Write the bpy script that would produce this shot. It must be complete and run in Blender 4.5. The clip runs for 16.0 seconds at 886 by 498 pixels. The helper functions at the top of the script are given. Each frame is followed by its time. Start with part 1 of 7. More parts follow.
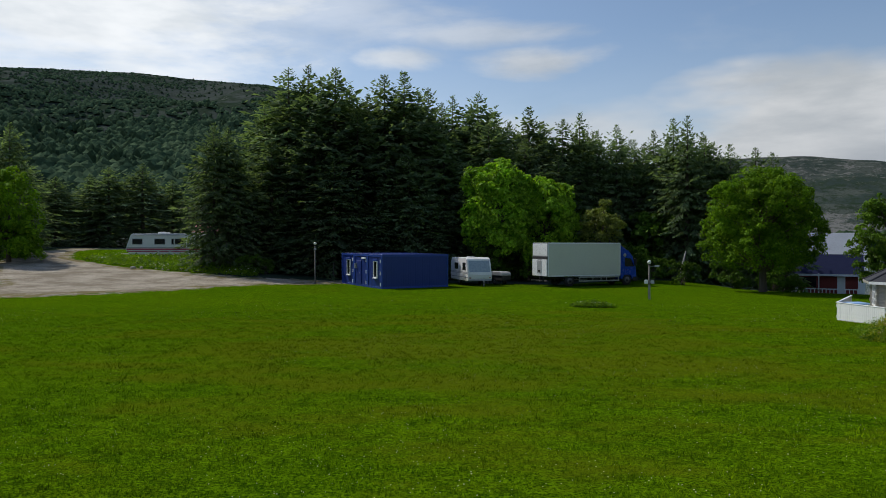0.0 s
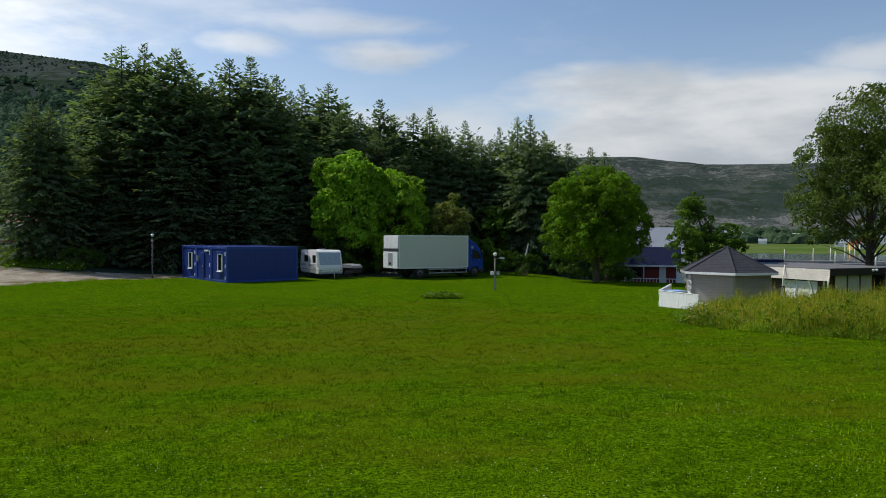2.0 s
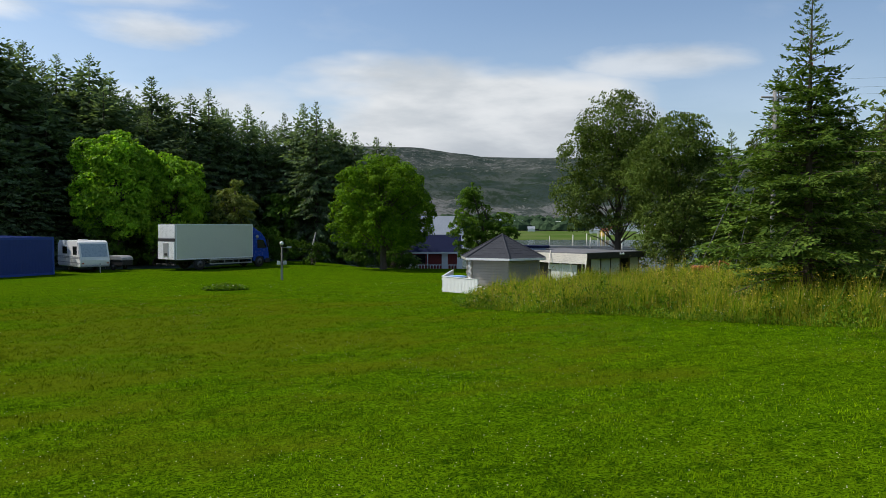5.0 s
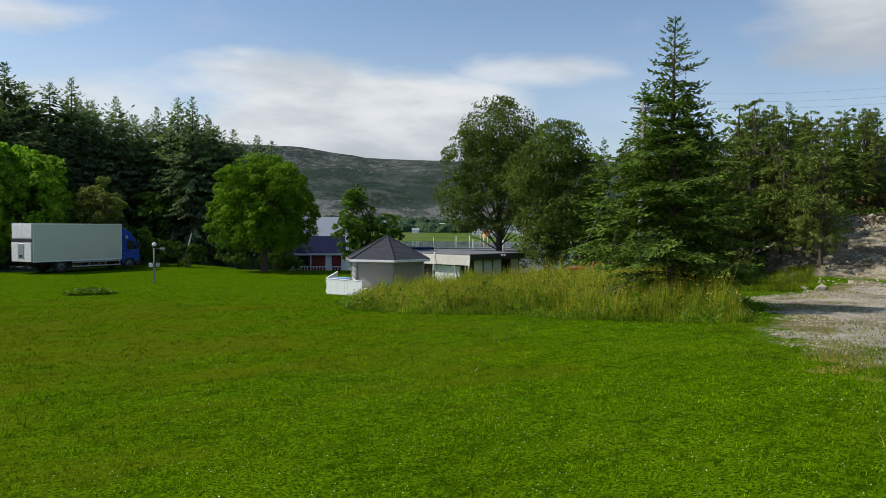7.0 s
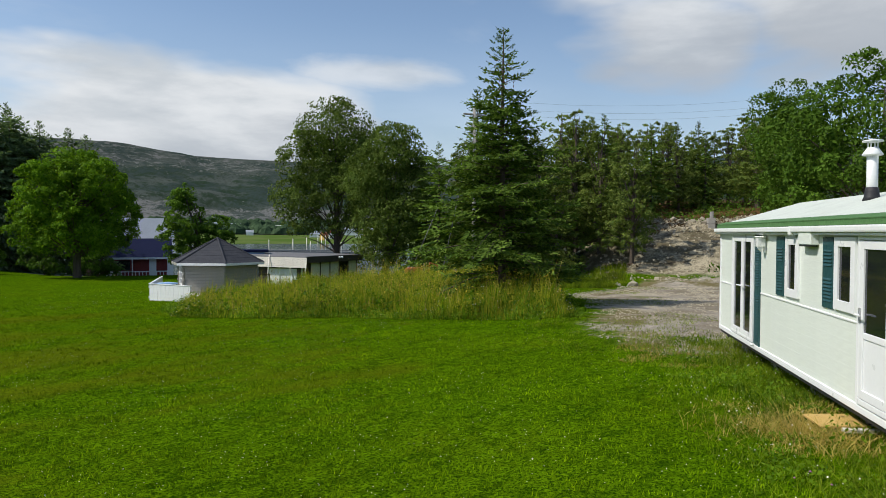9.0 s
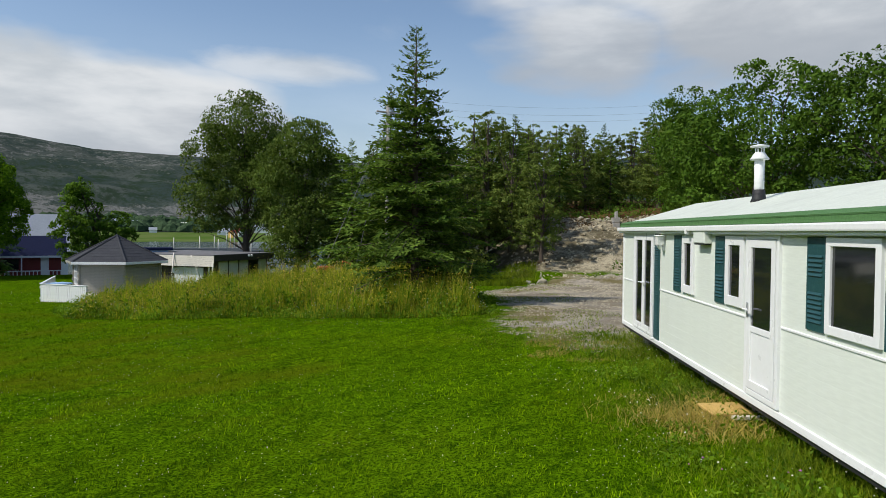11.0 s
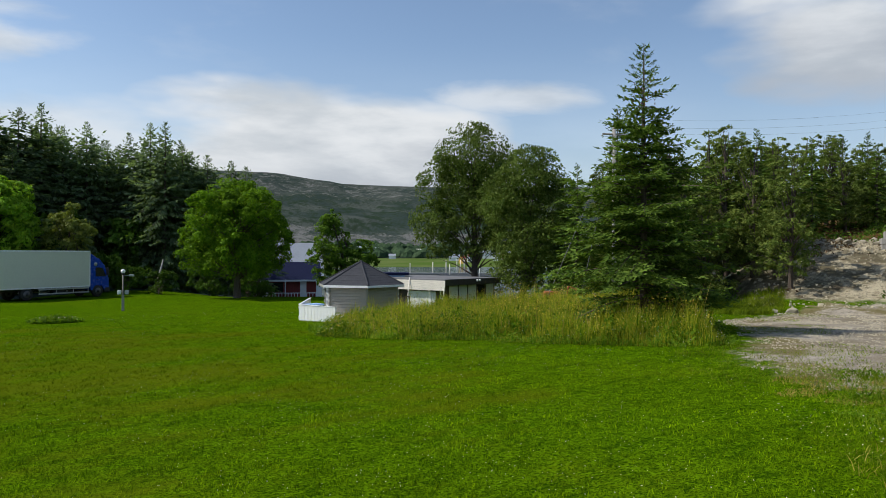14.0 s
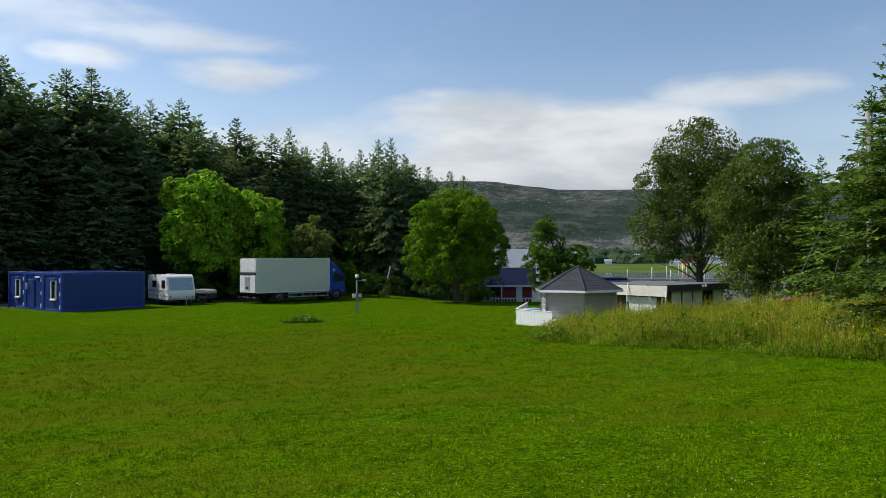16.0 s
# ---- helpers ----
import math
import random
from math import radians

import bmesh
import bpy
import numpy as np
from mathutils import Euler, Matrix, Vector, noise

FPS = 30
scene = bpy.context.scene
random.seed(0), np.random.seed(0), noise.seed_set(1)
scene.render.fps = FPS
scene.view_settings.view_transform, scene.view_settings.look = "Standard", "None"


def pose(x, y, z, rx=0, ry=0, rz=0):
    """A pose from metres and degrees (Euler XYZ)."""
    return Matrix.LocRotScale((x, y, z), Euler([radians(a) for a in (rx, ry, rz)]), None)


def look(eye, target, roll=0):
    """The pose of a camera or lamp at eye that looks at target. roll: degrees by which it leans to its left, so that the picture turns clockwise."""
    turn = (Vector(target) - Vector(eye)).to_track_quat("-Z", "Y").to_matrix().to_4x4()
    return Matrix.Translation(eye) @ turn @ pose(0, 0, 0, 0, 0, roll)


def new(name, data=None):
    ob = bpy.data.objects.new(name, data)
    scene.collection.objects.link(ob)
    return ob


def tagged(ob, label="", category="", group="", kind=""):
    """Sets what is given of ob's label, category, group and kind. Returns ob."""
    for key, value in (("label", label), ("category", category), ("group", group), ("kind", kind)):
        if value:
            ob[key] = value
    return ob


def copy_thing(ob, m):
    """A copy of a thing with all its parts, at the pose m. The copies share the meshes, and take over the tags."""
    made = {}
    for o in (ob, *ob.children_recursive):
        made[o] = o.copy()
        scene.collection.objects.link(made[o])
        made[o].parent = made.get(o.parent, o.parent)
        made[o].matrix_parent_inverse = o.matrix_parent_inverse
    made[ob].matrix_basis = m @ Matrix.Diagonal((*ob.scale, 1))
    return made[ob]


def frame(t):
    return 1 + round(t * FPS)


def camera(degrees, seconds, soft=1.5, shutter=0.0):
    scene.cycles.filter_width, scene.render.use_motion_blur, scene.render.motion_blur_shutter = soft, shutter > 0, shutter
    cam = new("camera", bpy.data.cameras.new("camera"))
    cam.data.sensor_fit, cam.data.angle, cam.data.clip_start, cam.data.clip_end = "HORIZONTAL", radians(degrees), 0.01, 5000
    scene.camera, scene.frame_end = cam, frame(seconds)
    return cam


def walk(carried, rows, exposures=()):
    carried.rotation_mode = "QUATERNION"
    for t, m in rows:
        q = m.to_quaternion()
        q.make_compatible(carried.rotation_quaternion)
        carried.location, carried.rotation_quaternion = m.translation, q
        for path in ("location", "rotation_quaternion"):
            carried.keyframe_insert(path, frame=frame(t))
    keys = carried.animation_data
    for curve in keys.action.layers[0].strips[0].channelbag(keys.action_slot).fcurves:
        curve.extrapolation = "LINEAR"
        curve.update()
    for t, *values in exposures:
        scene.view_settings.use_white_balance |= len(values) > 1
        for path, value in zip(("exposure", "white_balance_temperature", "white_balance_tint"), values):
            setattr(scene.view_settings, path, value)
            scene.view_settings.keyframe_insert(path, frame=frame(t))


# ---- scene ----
from functools import lru_cache

# ---------------------------------------------------------------- camera
cam = camera(65.6, 16.0, soft=0.5)
PATH = [
    (0, (0.308, -0.104, 3.032), (0.282, 9.896, 2.981), 0.06),
    (0.5, (0.308, -0.101, 3.024), (0.850, 9.884, 2.992), 0.11),
    (1, (0.307, -0.096, 3.019), (1.393, 9.844, 2.983), 0.22),
    (1.5, (0.305, -0.090, 3.016), (1.854, 9.789, 2.916), 0.09),
    (2, (0.303, -0.081, 3.014), (2.421, 9.691, 2.862), 0.24),
    (2.5, (0.300, -0.065, 3.014), (3.076, 9.540, 2.782), 0.15),
    (3, (0.299, -0.059, 3.013), (3.888, 9.271, 2.770), 0.21),
    (3.5, (0.295, -0.056, 3.017), (4.375, 9.069, 2.743), 0.05),
    (4, (0.288, -0.048, 3.024), (4.777, 8.882, 2.700), 0.29),
    (5.25, (0.242, -0.051, 3.038), (5.325, 8.556, 2.745), -0.12),
    (6.3, (0.217, -0.047, 3.049), (5.940, 8.149, 2.789), -0.14),
    (6.5, (0.220, -0.051, 3.046), (6.124, 8.016, 2.757), 0.09),
    (7, (0.236, -0.041, 3.038), (6.590, 7.676, 2.750), 0.37),
    (7.5, (0.262, -0.027, 3.028), (7.115, 7.252, 2.781), 0.23),
    (8, (0.290, -0.009, 3.018), (7.651, 6.751, 2.663), 0.62),
    (8.5, (0.310, -0.023, 3.019), (8.085, 6.259, 2.729), 0.56),
    (9, (0.318, -0.038, 3.025), (8.288, 5.997, 2.779), 0.30),
    (9.5, (0.315, -0.047, 3.027), (8.479, 5.720, 2.731), 0.56),
    (10, (0.303, -0.058, 3.021), (8.674, 5.406, 2.742), 0.26),
    (10.2, (0.296, -0.053, 3.022), (8.772, 5.245, 2.727), 0.45),
    (11.25, (0.371, -0.062, 3.020), (9.039, 4.918, 2.764), 0.49),
    (12.3, (0.437, -0.063, 3.018), (8.720, 5.536, 2.823), 0.47),
    (12.5, (0.444, -0.054, 3.023), (8.583, 5.755, 2.858), 0.36),
    (13, (0.454, -0.048, 3.030), (8.119, 6.374, 2.974), 0.13),
    (13.5, (0.453, -0.036, 3.025), (7.608, 6.950, 3.026), 0.09),
    (14, (0.442, -0.018, 3.012), (7.052, 7.486, 3.098), 0.12),
    (14.5, (0.430, 0.015, 2.999), (6.412, 8.028, 3.122), -0.16),
    (15, (0.418, 0.046, 2.984), (5.705, 8.533, 3.068), -0.46),
    (15.5, (0.408, 0.068, 2.969), (5.021, 8.940, 3.093), -0.34),
    (16, (0.403, 0.087, 2.954), (4.415, 9.245, 3.132), -0.33),
]
walk(cam, [(t, look(eye, target, roll)) for t, eye, target, roll in PATH],
     exposures=[(0.0, -0.42), (1.0, -0.36), (2.0, -0.24), (3.0, -0.15), (4.0, -0.11), (6.5, -0.08), (8.5, -0.09), (10.2, -0.10), (12.3, -0.20), (12.7, -0.19), (13.5, -0.09), (16.0, -0.06)])

# ---------------------------------------------------------------- light
SUN_AZ, SUN_EL = -52.0, 48.0     # degrees: azimuth from +y towards +x, elevation
SKY_STRENGTH, SUN_STRENGTH = 0.145, 4.3


def node(tree, kind, **values):
    n = tree.nodes.new(kind)
    for key, value in values.items():
        if key.startswith("i_"):
            k = key[2:]
            n.inputs[int(k) if k.isdigit() else k.replace("_", " ")].default_value = value
        elif key == "operation":
            n.operation = value
        elif key == "blend_type":
            n.blend_type = value
        elif key == "data_type":
            n.data_type = value
        elif key == "sky_type":
            n.sky_type = value
        elif key == "attribute_name":
            n.attribute_name = value
        elif key == "interpolation_type":
            n.interpolation_type = value
    return n


def calc(tree, op, a, b=None):
    n = node(tree, "ShaderNodeMath", operation=op)
    for i, v in enumerate((a, b)):
        if v is None:
            continue
        if isinstance(v, (int, float)):
            n.inputs[i].default_value = v
        else:
            tree.links.new(v, n.inputs[i])
    return n.outputs[0]


def ramp(tree, value, a, b, lo=0.0, hi=1.0):
    n = node(tree, "ShaderNodeMapRange", interpolation_type="SMOOTHSTEP")
    tree.links.new(value, n.inputs[0])
    for i, v in zip((1, 2, 3, 4), (a, b, lo, hi)):
        n.inputs[i].default_value = v
    return n.outputs[0]


def blend(tree, fac, a, b, how="MIX"):
    n = node(tree, "ShaderNodeMix", data_type="RGBA", blend_type=how)
    for sock, v in ((n.inputs[0], fac), (n.inputs[6], a), (n.inputs[7], b)):
        if isinstance(v, (int, float)):
            sock.default_value = v
        elif isinstance(v, tuple):
            sock.default_value = (*v, 1) if len(v) == 3 else v
        else:
            tree.links.new(v, sock)
    return n.outputs[2]


def cloudy_sky():
    """Blue Nishita sky with soft summer clouds: a bank over the fjord hills and a few wisps."""
    world = bpy.data.worlds.new("sky")
    scene.world = world
    world.use_nodes = True
    t = world.node_tree
    t.nodes.clear()
    out, bg = t.nodes.new("ShaderNodeOutputWorld"), t.nodes.new("ShaderNodeBackground")
    sky = node(t, "ShaderNodeTexSky", sky_type="NISHITA")
    sky.sun_disc, sky.sun_elevation, sky.sun_rotation = False, radians(SUN_EL), radians(SUN_AZ)
    sky.air_density, sky.dust_density, sky.ozone_density = 1.0, 0.6, 1.5
    co = t.nodes.new("ShaderNodeTexCoord")
    xyz = t.nodes.new("ShaderNodeSeparateXYZ")
    t.links.new(co.outputs["Generated"], xyz.inputs[0])
    x, y, z = xyz.outputs
    az = calc(t, "MULTIPLY", calc(t, "ARCTAN2", x, y), 57.29578)
    el = calc(t, "MULTIPLY", calc(t, "ARCSINE", z), 57.29578)
    # soft noise in angles, drawn out sideways
    comb = t.nodes.new("ShaderNodeCombineXYZ")
    t.links.new(calc(t, "MULTIPLY", az, 0.05), comb.inputs[0])
    t.links.new(calc(t, "MULTIPLY", el, 0.16), comb.inputs[1])
    big = node(t, "ShaderNodeTexNoise", i_Scale=1.3, i_Detail=7.0, i_Roughness=0.58, i_Distortion=0.25)
    t.links.new(comb.outputs[0], big.inputs["Vector"])
    n = calc(t, "SUBTRACT", big.outputs[0], 0.5)
    wob = calc(t, "MULTIPLY", n, 2.6)
    soft = node(t, "ShaderNodeTexNoise", i_Scale=1.1, i_Detail=4.0, i_Roughness=0.5)
    t.links.new(comb.outputs[0], soft.inputs["Vector"])
    calm = calc(t, "MULTIPLY", calc(t, "SUBTRACT", soft.outputs[0], 0.5), 1.6)
    total = None
    # azimuth, elevation, half widths, density, edge softness; a bank has a calm outline, a wisp a torn one
    for a0, e0, wa, we, k, edge in CLOUDS:
        da = calc(t, "DIVIDE", calc(t, "SUBTRACT", az, a0), wa)
        de = calc(t, "DIVIDE", calc(t, "SUBTRACT", el, e0), we)
        d = calc(t, "SQRT", calc(t, "ADD", calc(t, "MULTIPLY", da, da), calc(t, "MULTIPLY", de, de)))
        m = calc(t, "MULTIPLY", ramp(t, calc(t, "SUBTRACT", d, calm if edge < 0.6 else wob), 1.05 + edge * 0.2, 1.05 - edge), k)
        total = m if total is None else calc(t, "MAXIMUM", total, m)
    loose = calc(t, "MULTIPLY", ramp(t, big.outputs[0], 0.52, 0.8), 0.15)
    total = calc(t, "MAXIMUM", total, loose)
    haze = ramp(t, el, 18.0, 0.0, 0.0, 0.45)
    total = calc(t, "MAXIMUM", total, haze)
    # lit tops, greyer undersides
    fine = node(t, "ShaderNodeTexNoise", i_Scale=1.7, i_Detail=6.0, i_Roughness=0.55)
    t.links.new(comb.outputs[0], fine.inputs["Vector"])
    tone = blend(t, ramp(t, fine.outputs[0], 0.30, 0.60), CLOUD_DARK, CLOUD_LIGHT)
    wavy = calc(t, "ADD", el, calc(t, "MULTIPLY", n, 14.0))
    base = calc(t, "MULTIPLY", ramp(t, wavy, 20.0, 12.5), ramp(t, az, 56.0, 66.0))
    tone = blend(t, calc(t, "MULTIPLY", base, 0.8), tone, CLOUD_BASE)
    low = calc(t, "MULTIPLY", ramp(t, wavy, 10.5, 6.5), ramp(t, az, 20.0, 36.0))
    tone = blend(t, calc(t, "MULTIPLY", low, 0.6), tone, CLOUD_BASE)
    sunward = ramp(t, az, 14.0, -24.0, 1.0, 1.5)
    glare = t.nodes.new("ShaderNodeCombineColor")
    for i in range(3):
        t.links.new(sunward, glare.inputs[i])
    tone = blend(t, 1.0, tone, glare.outputs[0], "MULTIPLY")
    blue = blend(t, 1.0, sky.outputs[0], (SKY_STRENGTH, SKY_STRENGTH, SKY_STRENGTH), "MULTIPLY")
    col = blend(t, total, blue, tone)
    t.links.new(col, bg.inputs[0])
    bg.inputs[1].default_value = 1.0
    t.links.new(bg.outputs[0], out.inputs[0])


CLOUD_LIGHT, CLOUD_DARK, CLOUD_BASE = (0.82, 0.85, 0.88), (0.60, 0.65, 0.70), (0.42, 0.465, 0.53)
CLOUDS = [(-30, 18.5, 22, 8.0, 1.0, 0.8), (-42, 12, 30, 12, 0.9, 0.9), (-14, 18.5, 16, 5, 0.5, 0.9), (-4.5, 15.2, 4, 1.2, 0.75, 0.8), (8.0, 14.9, 6, 1.4, 0.8, 0.8), (3, 17.0, 10, 1.2, 0.6, 0.8),
          (12, 8.0, 14, 4.0, 0.75, 0.55), (32, 7.5, 20, 6.4, 1.0, 0.4), (47, 12.9, 8, 1.5, 0.75, 0.8), (93, 20.5, 27, 9.5, 1.0, 0.45), (72, 14.6, 8.5, 4.0, 0.95, 0.45), (86, 14.5, 13, 4.8, 1.0, 0.45), (97, 13.5, 15, 5.5, 0.9, 0.5), (105, 20, 18, 8, 0.9, 0.5), (-70, 20, 25, 7, 0.8, 0.9), (170, 22, 40, 9, 0.7, 0.9)]
cloudy_sky()

sun = new("sun", bpy.data.lights.new("sun", "SUN"))
sun.data.energy, sun.data.angle, sun.data.color = SUN_STRENGTH, radians(0.53), (1.0, 0.95, 0.86)
a, e = radians(SUN_AZ), radians(SUN_EL)
sun.matrix_world = look((0, 0, 40), Vector((0, 0, 40)) - Vector((math.sin(a) * math.cos(e), math.cos(a) * math.cos(e), math.sin(e))))


# ---------------------------------------------------------------- materials
def fresh(name):
    m = bpy.data.materials.new(name)
    m.use_nodes = True
    t = m.node_tree
    t.nodes.clear()
    out, bsdf = t.nodes.new("ShaderNodeOutputMaterial"), t.nodes.new("ShaderNodeBsdfPrincipled")
    t.links.new(bsdf.outputs[0], out.inputs[0])
    return m, t, out, bsdf


def noise_of(t, scale, detail=4.0, rough=0.6, stretch=None, object_space=True):
    co = t.nodes.new("ShaderNodeTexCoord")
    vec = co.outputs["Object"]
    if stretch:
        mp = t.nodes.new("ShaderNodeMapping")
        mp.inputs["Scale"].default_value = stretch
        t.links.new(vec, mp.inputs[0])
        vec = mp.outputs[0]
    n = node(t, "ShaderNodeTexNoise", i_Scale=scale, i_Detail=detail, i_Roughness=rough)
    t.links.new(vec, n.inputs["Vector"])
    return n.outputs[0]


def paint(name, color, rough=0.5, metal=0.0, dirt=0.25, grain=0.12, scale=2.0, bump=0.05, stretch=None, dirt_color=None, spec=0.5):
    """A surface with broad stains and fine grain, both at real size."""
    m, t, out, b = fresh(name)
    dirt_color = dirt_color or tuple(c * 0.55 for c in color)
    broad = ramp(t, noise_of(t, scale, 5.0, 0.65, stretch), 0.45, 0.75, 0.0, dirt)
    fine = ramp(t, noise_of(t, scale * 14, 3.0, 0.6, stretch), 0.3, 0.7, 1 - grain, 1 + grain)
    col = blend(t, broad, color, dirt_color)
    g = t.nodes.new("ShaderNodeCombineColor")
    for i in range(3):
        t.links.new(fine, g.inputs[i])
    col = blend(t, 1.0, col, g.outputs[0], "MULTIPLY")
    t.links.new(col, b.inputs["Base Color"])
    t.links.new(ramp(t, noise_of(t, scale * 3, 4.0), 0.2, 0.8, max(rough - 0.12, 0.02), min(rough + 0.12, 1)), b.inputs["Roughness"])
    b.inputs["Metallic"].default_value = metal
    b.inputs["Specular IOR Level"].default_value = spec
    if bump:
        bp = node(t, "ShaderNodeBump", i_Strength=bump, i_Distance=0.02)
        t.links.new(noise_of(t, scale * 10, 4.0, 0.6, stretch), bp.inputs["Height"])
        t.links.new(bp.outputs[0], b.inputs["Normal"])
    return m


def worn_turf(t, most):
    """Drier turf towards the middle of the lawn, in uneven bands."""
    co = t.nodes.new("ShaderNodeTexCoord")
    far = node(t, "ShaderNodeVectorMath", operation="DISTANCE", i_1=(2.0, 21.0, 0.0))
    t.links.new(co.outputs["Object"], far.inputs[0])
    n = noise_of(t, 0.22, 6.0, 0.68, (0.7, 1.6, 1.0))
    k = calc(t, "ADD", n, ramp(t, far.outputs["Value"], 20.0, 6.0, -0.12, 0.08))
    return ramp(t, k, 0.46, 0.64, 0, most)


def leafy(name, color, color2, thin=0.35, rough=0.55, spec=0.3, dry=None):
    """Leaves and needles: each its own shade, some light shining through."""
    m, t, out, b = fresh(name)
    geo = t.nodes.new("ShaderNodeNewGeometry")
    info = t.nodes.new("ShaderNodeObjectInfo")
    col = blend(t, geo.outputs["Random Per Island"], color, color2)
    if dry:
        # worn, drier and darker patches of turf
        col = blend(t, ramp(t, noise_of(t, 0.33, 6.0, 0.7), 0.50, 0.66, 0, 0.4), col, dry)
        col = blend(t, worn_turf(t, 0.75), col, dry)
        col = blend(t, ramp(t, noise_of(t, 1.2, 6.0, 0.7, (1.0, 2.2, 1.0)), 0.44, 0.62, 0, 0.55), col, LAWN_DARK)
    shade = ramp(t, info.outputs["Random"], 0.0, 1.0, 0.8, 1.2)
    g = t.nodes.new("ShaderNodeCombineColor")
    for i in range(3):
        t.links.new(shade, g.inputs[i])
    col = blend(t, 1.0, col, g.outputs[0], "MULTIPLY")
    patch = ramp(t, noise_of(t, 0.5, 3.0), 0.35, 0.7, 0.75, 1.2)
    g2 = t.nodes.new("ShaderNodeCombineColor")
    for i in range(3):
        t.links.new(patch, g2.inputs[i])
    col = blend(t, 1.0, col, g2.outputs[0], "MULTIPLY")
    t.links.new(col, b.inputs["Base Color"])
    b.inputs["Roughness"].default_value = rough
    b.inputs["Specular IOR Level"].default_value = spec
    if thin:
        tr, mix = t.nodes.new("ShaderNodeBsdfTranslucent"), t.nodes.new("ShaderNodeMixShader")
        t.links.new(blend(t, 1.0, col, (1.25, 1.3, 0.6), "MULTIPLY"), tr.inputs[0])
        mix.inputs[0].default_value = thin
        t.links.new(b.outputs[0], mix.inputs[1])
        t.links.new(tr.outputs[0], mix.inputs[2])
        t.links.new(mix.outputs[0], out.inputs[0])
    return m


def glassy(name, tint=(0.012, 0.014, 0.015)):
    m, t, out, b = fresh(name)
    b.inputs["Base Color"].default_value = (*tint, 1)
    b.inputs["Roughness"].default_value = 0.06
    b.inputs["Specular IOR Level"].default_value = 0.7
    b.inputs["Coat Weight"].default_value = 0.15
    b.inputs["Coat Roughness"].default_value = 0.03
    return m


def ground_material():
    """Mown lawn, gravel, bare rock and wild hill cover on the one ground sheet, by its painted cover masks."""
    m, t, out, b = fresh("ground_cover")
    at = node(t, "ShaderNodeAttribute", attribute_name="cover")
    sep = t.nodes.new("ShaderNodeSeparateColor")
    t.links.new(at.outputs["Color"], sep.inputs[0])
    gravel, rock, wild = sep.outputs
    field = node(t, "ShaderNodeAttribute", attribute_name="field").outputs["Fac"]
    # lawn
    lawn = blend(t, ramp(t, noise_of(t, 0.16, 5.0, 0.6), 0.35, 0.68), LAWN_A, LAWN_B)
    lawn = blend(t, ramp(t, noise_of(t, 0.33, 6.0, 0.7), 0.50, 0.66, 0, 0.4), lawn, LAWN_DRY)
    lawn = blend(t, ramp(t, noise_of(t, 1.2, 6.0, 0.7, (1.0, 2.2, 1.0)), 0.44, 0.62, 0, 0.6), lawn, LAWN_DARK)
    lawn = blend(t, ramp(t, noise_of(t, 7.0, 6.0, 0.85), 0.44, 0.60, 0, 0.9), lawn, LAWN_LIGHT)
    lawn = blend(t, ramp(t, noise_of(t, 26.0, 5.0, 0.8), 0.47, 0.57, 0, 0.9), lawn, LAWN_DARK)
    lawn = blend(t, worn_turf(t, 0.75), lawn, LAWN_DRY)
    lawn = blend(t, ramp(t, noise_of(t, 26.0, 5.0, 0.8), 0.50, 0.58, 0, 0.5), lawn, LAWN_DARK)
    # gravel
    grav = blend(t, ramp(t, noise_of(t, 0.35, 7.0, 0.7), 0.35, 0.65), (0.24, 0.205, 0.155), (0.43, 0.385, 0.315))
    worn = calc(t, "MULTIPLY", ramp(t, noise_of(t, 1.1, 6.0, 0.75, (1.0, 1.8, 1.0)), 0.52, 0.64, 0, 0.7), ramp(t, gravel, 0.99, 0.93, 0.35, 1.0))
    grav = blend(t, worn, grav, (0.13, 0.115, 0.085))
    grav = blend(t, ramp(t, noise_of(t, 11.0, 5.0, 0.85), 0.46, 0.62, 0, 0.6), grav, (0.11, 0.10, 0.085))
    mossy = calc(t, "MULTIPLY", ramp(t, noise_of(t, 0.42, 6.0, 0.75), 0.44, 0.56, 0, 0.8), ramp(t, gravel, 0.99, 0.93))
    grav = blend(t, mossy, grav, (0.140, 0.118, 0.040))
    # rock
    rk = blend(t, ramp(t, noise_of(t, 0.35, 8.0, 0.75), 0.40, 0.60), (0.12, 0.105, 0.065), (0.42, 0.37, 0.26))
    rk = blend(t, ramp(t, noise_of(t, 1.4, 6.0, 0.75, (1, 1, 3.0)), 0.52, 0.66, 0, 0.75), rk, (0.11, 0.080, 0.05))
    rk = blend(t, ramp(t, noise_of(t, 6.0, 6.0, 0.85), 0.50, 0.62, 0, 0.7), rk, (0.07, 0.06, 0.05))
    # wild cover: heath and dark scrub, with bare rock where it is steep
    # the cover runs in strips down the slopes
    co = t.nodes.new("ShaderNodeTexCoord")
    sp = t.nodes.new("ShaderNodeSeparateXYZ")
    t.links.new(co.outputs["Object"], sp.inputs[0])
    across = calc(t, "SUBTRACT", calc(t, "MULTIPLY", sp.outputs[0], 0.87), calc(t, "MULTIPLY", sp.outputs[1], 0.5))
    down = calc(t, "ADD", calc(t, "MULTIPLY", sp.outputs[0], 0.5), calc(t, "MULTIPLY", sp.outputs[1], 0.87))
    strip = t.nodes.new("ShaderNodeCombineXYZ")
    t.links.new(across, strip.inputs[0])
    t.links.new(calc(t, "MULTIPLY", down, 0.45), strip.inputs[1])
    t.links.new(sp.outputs[2], strip.inputs[2])

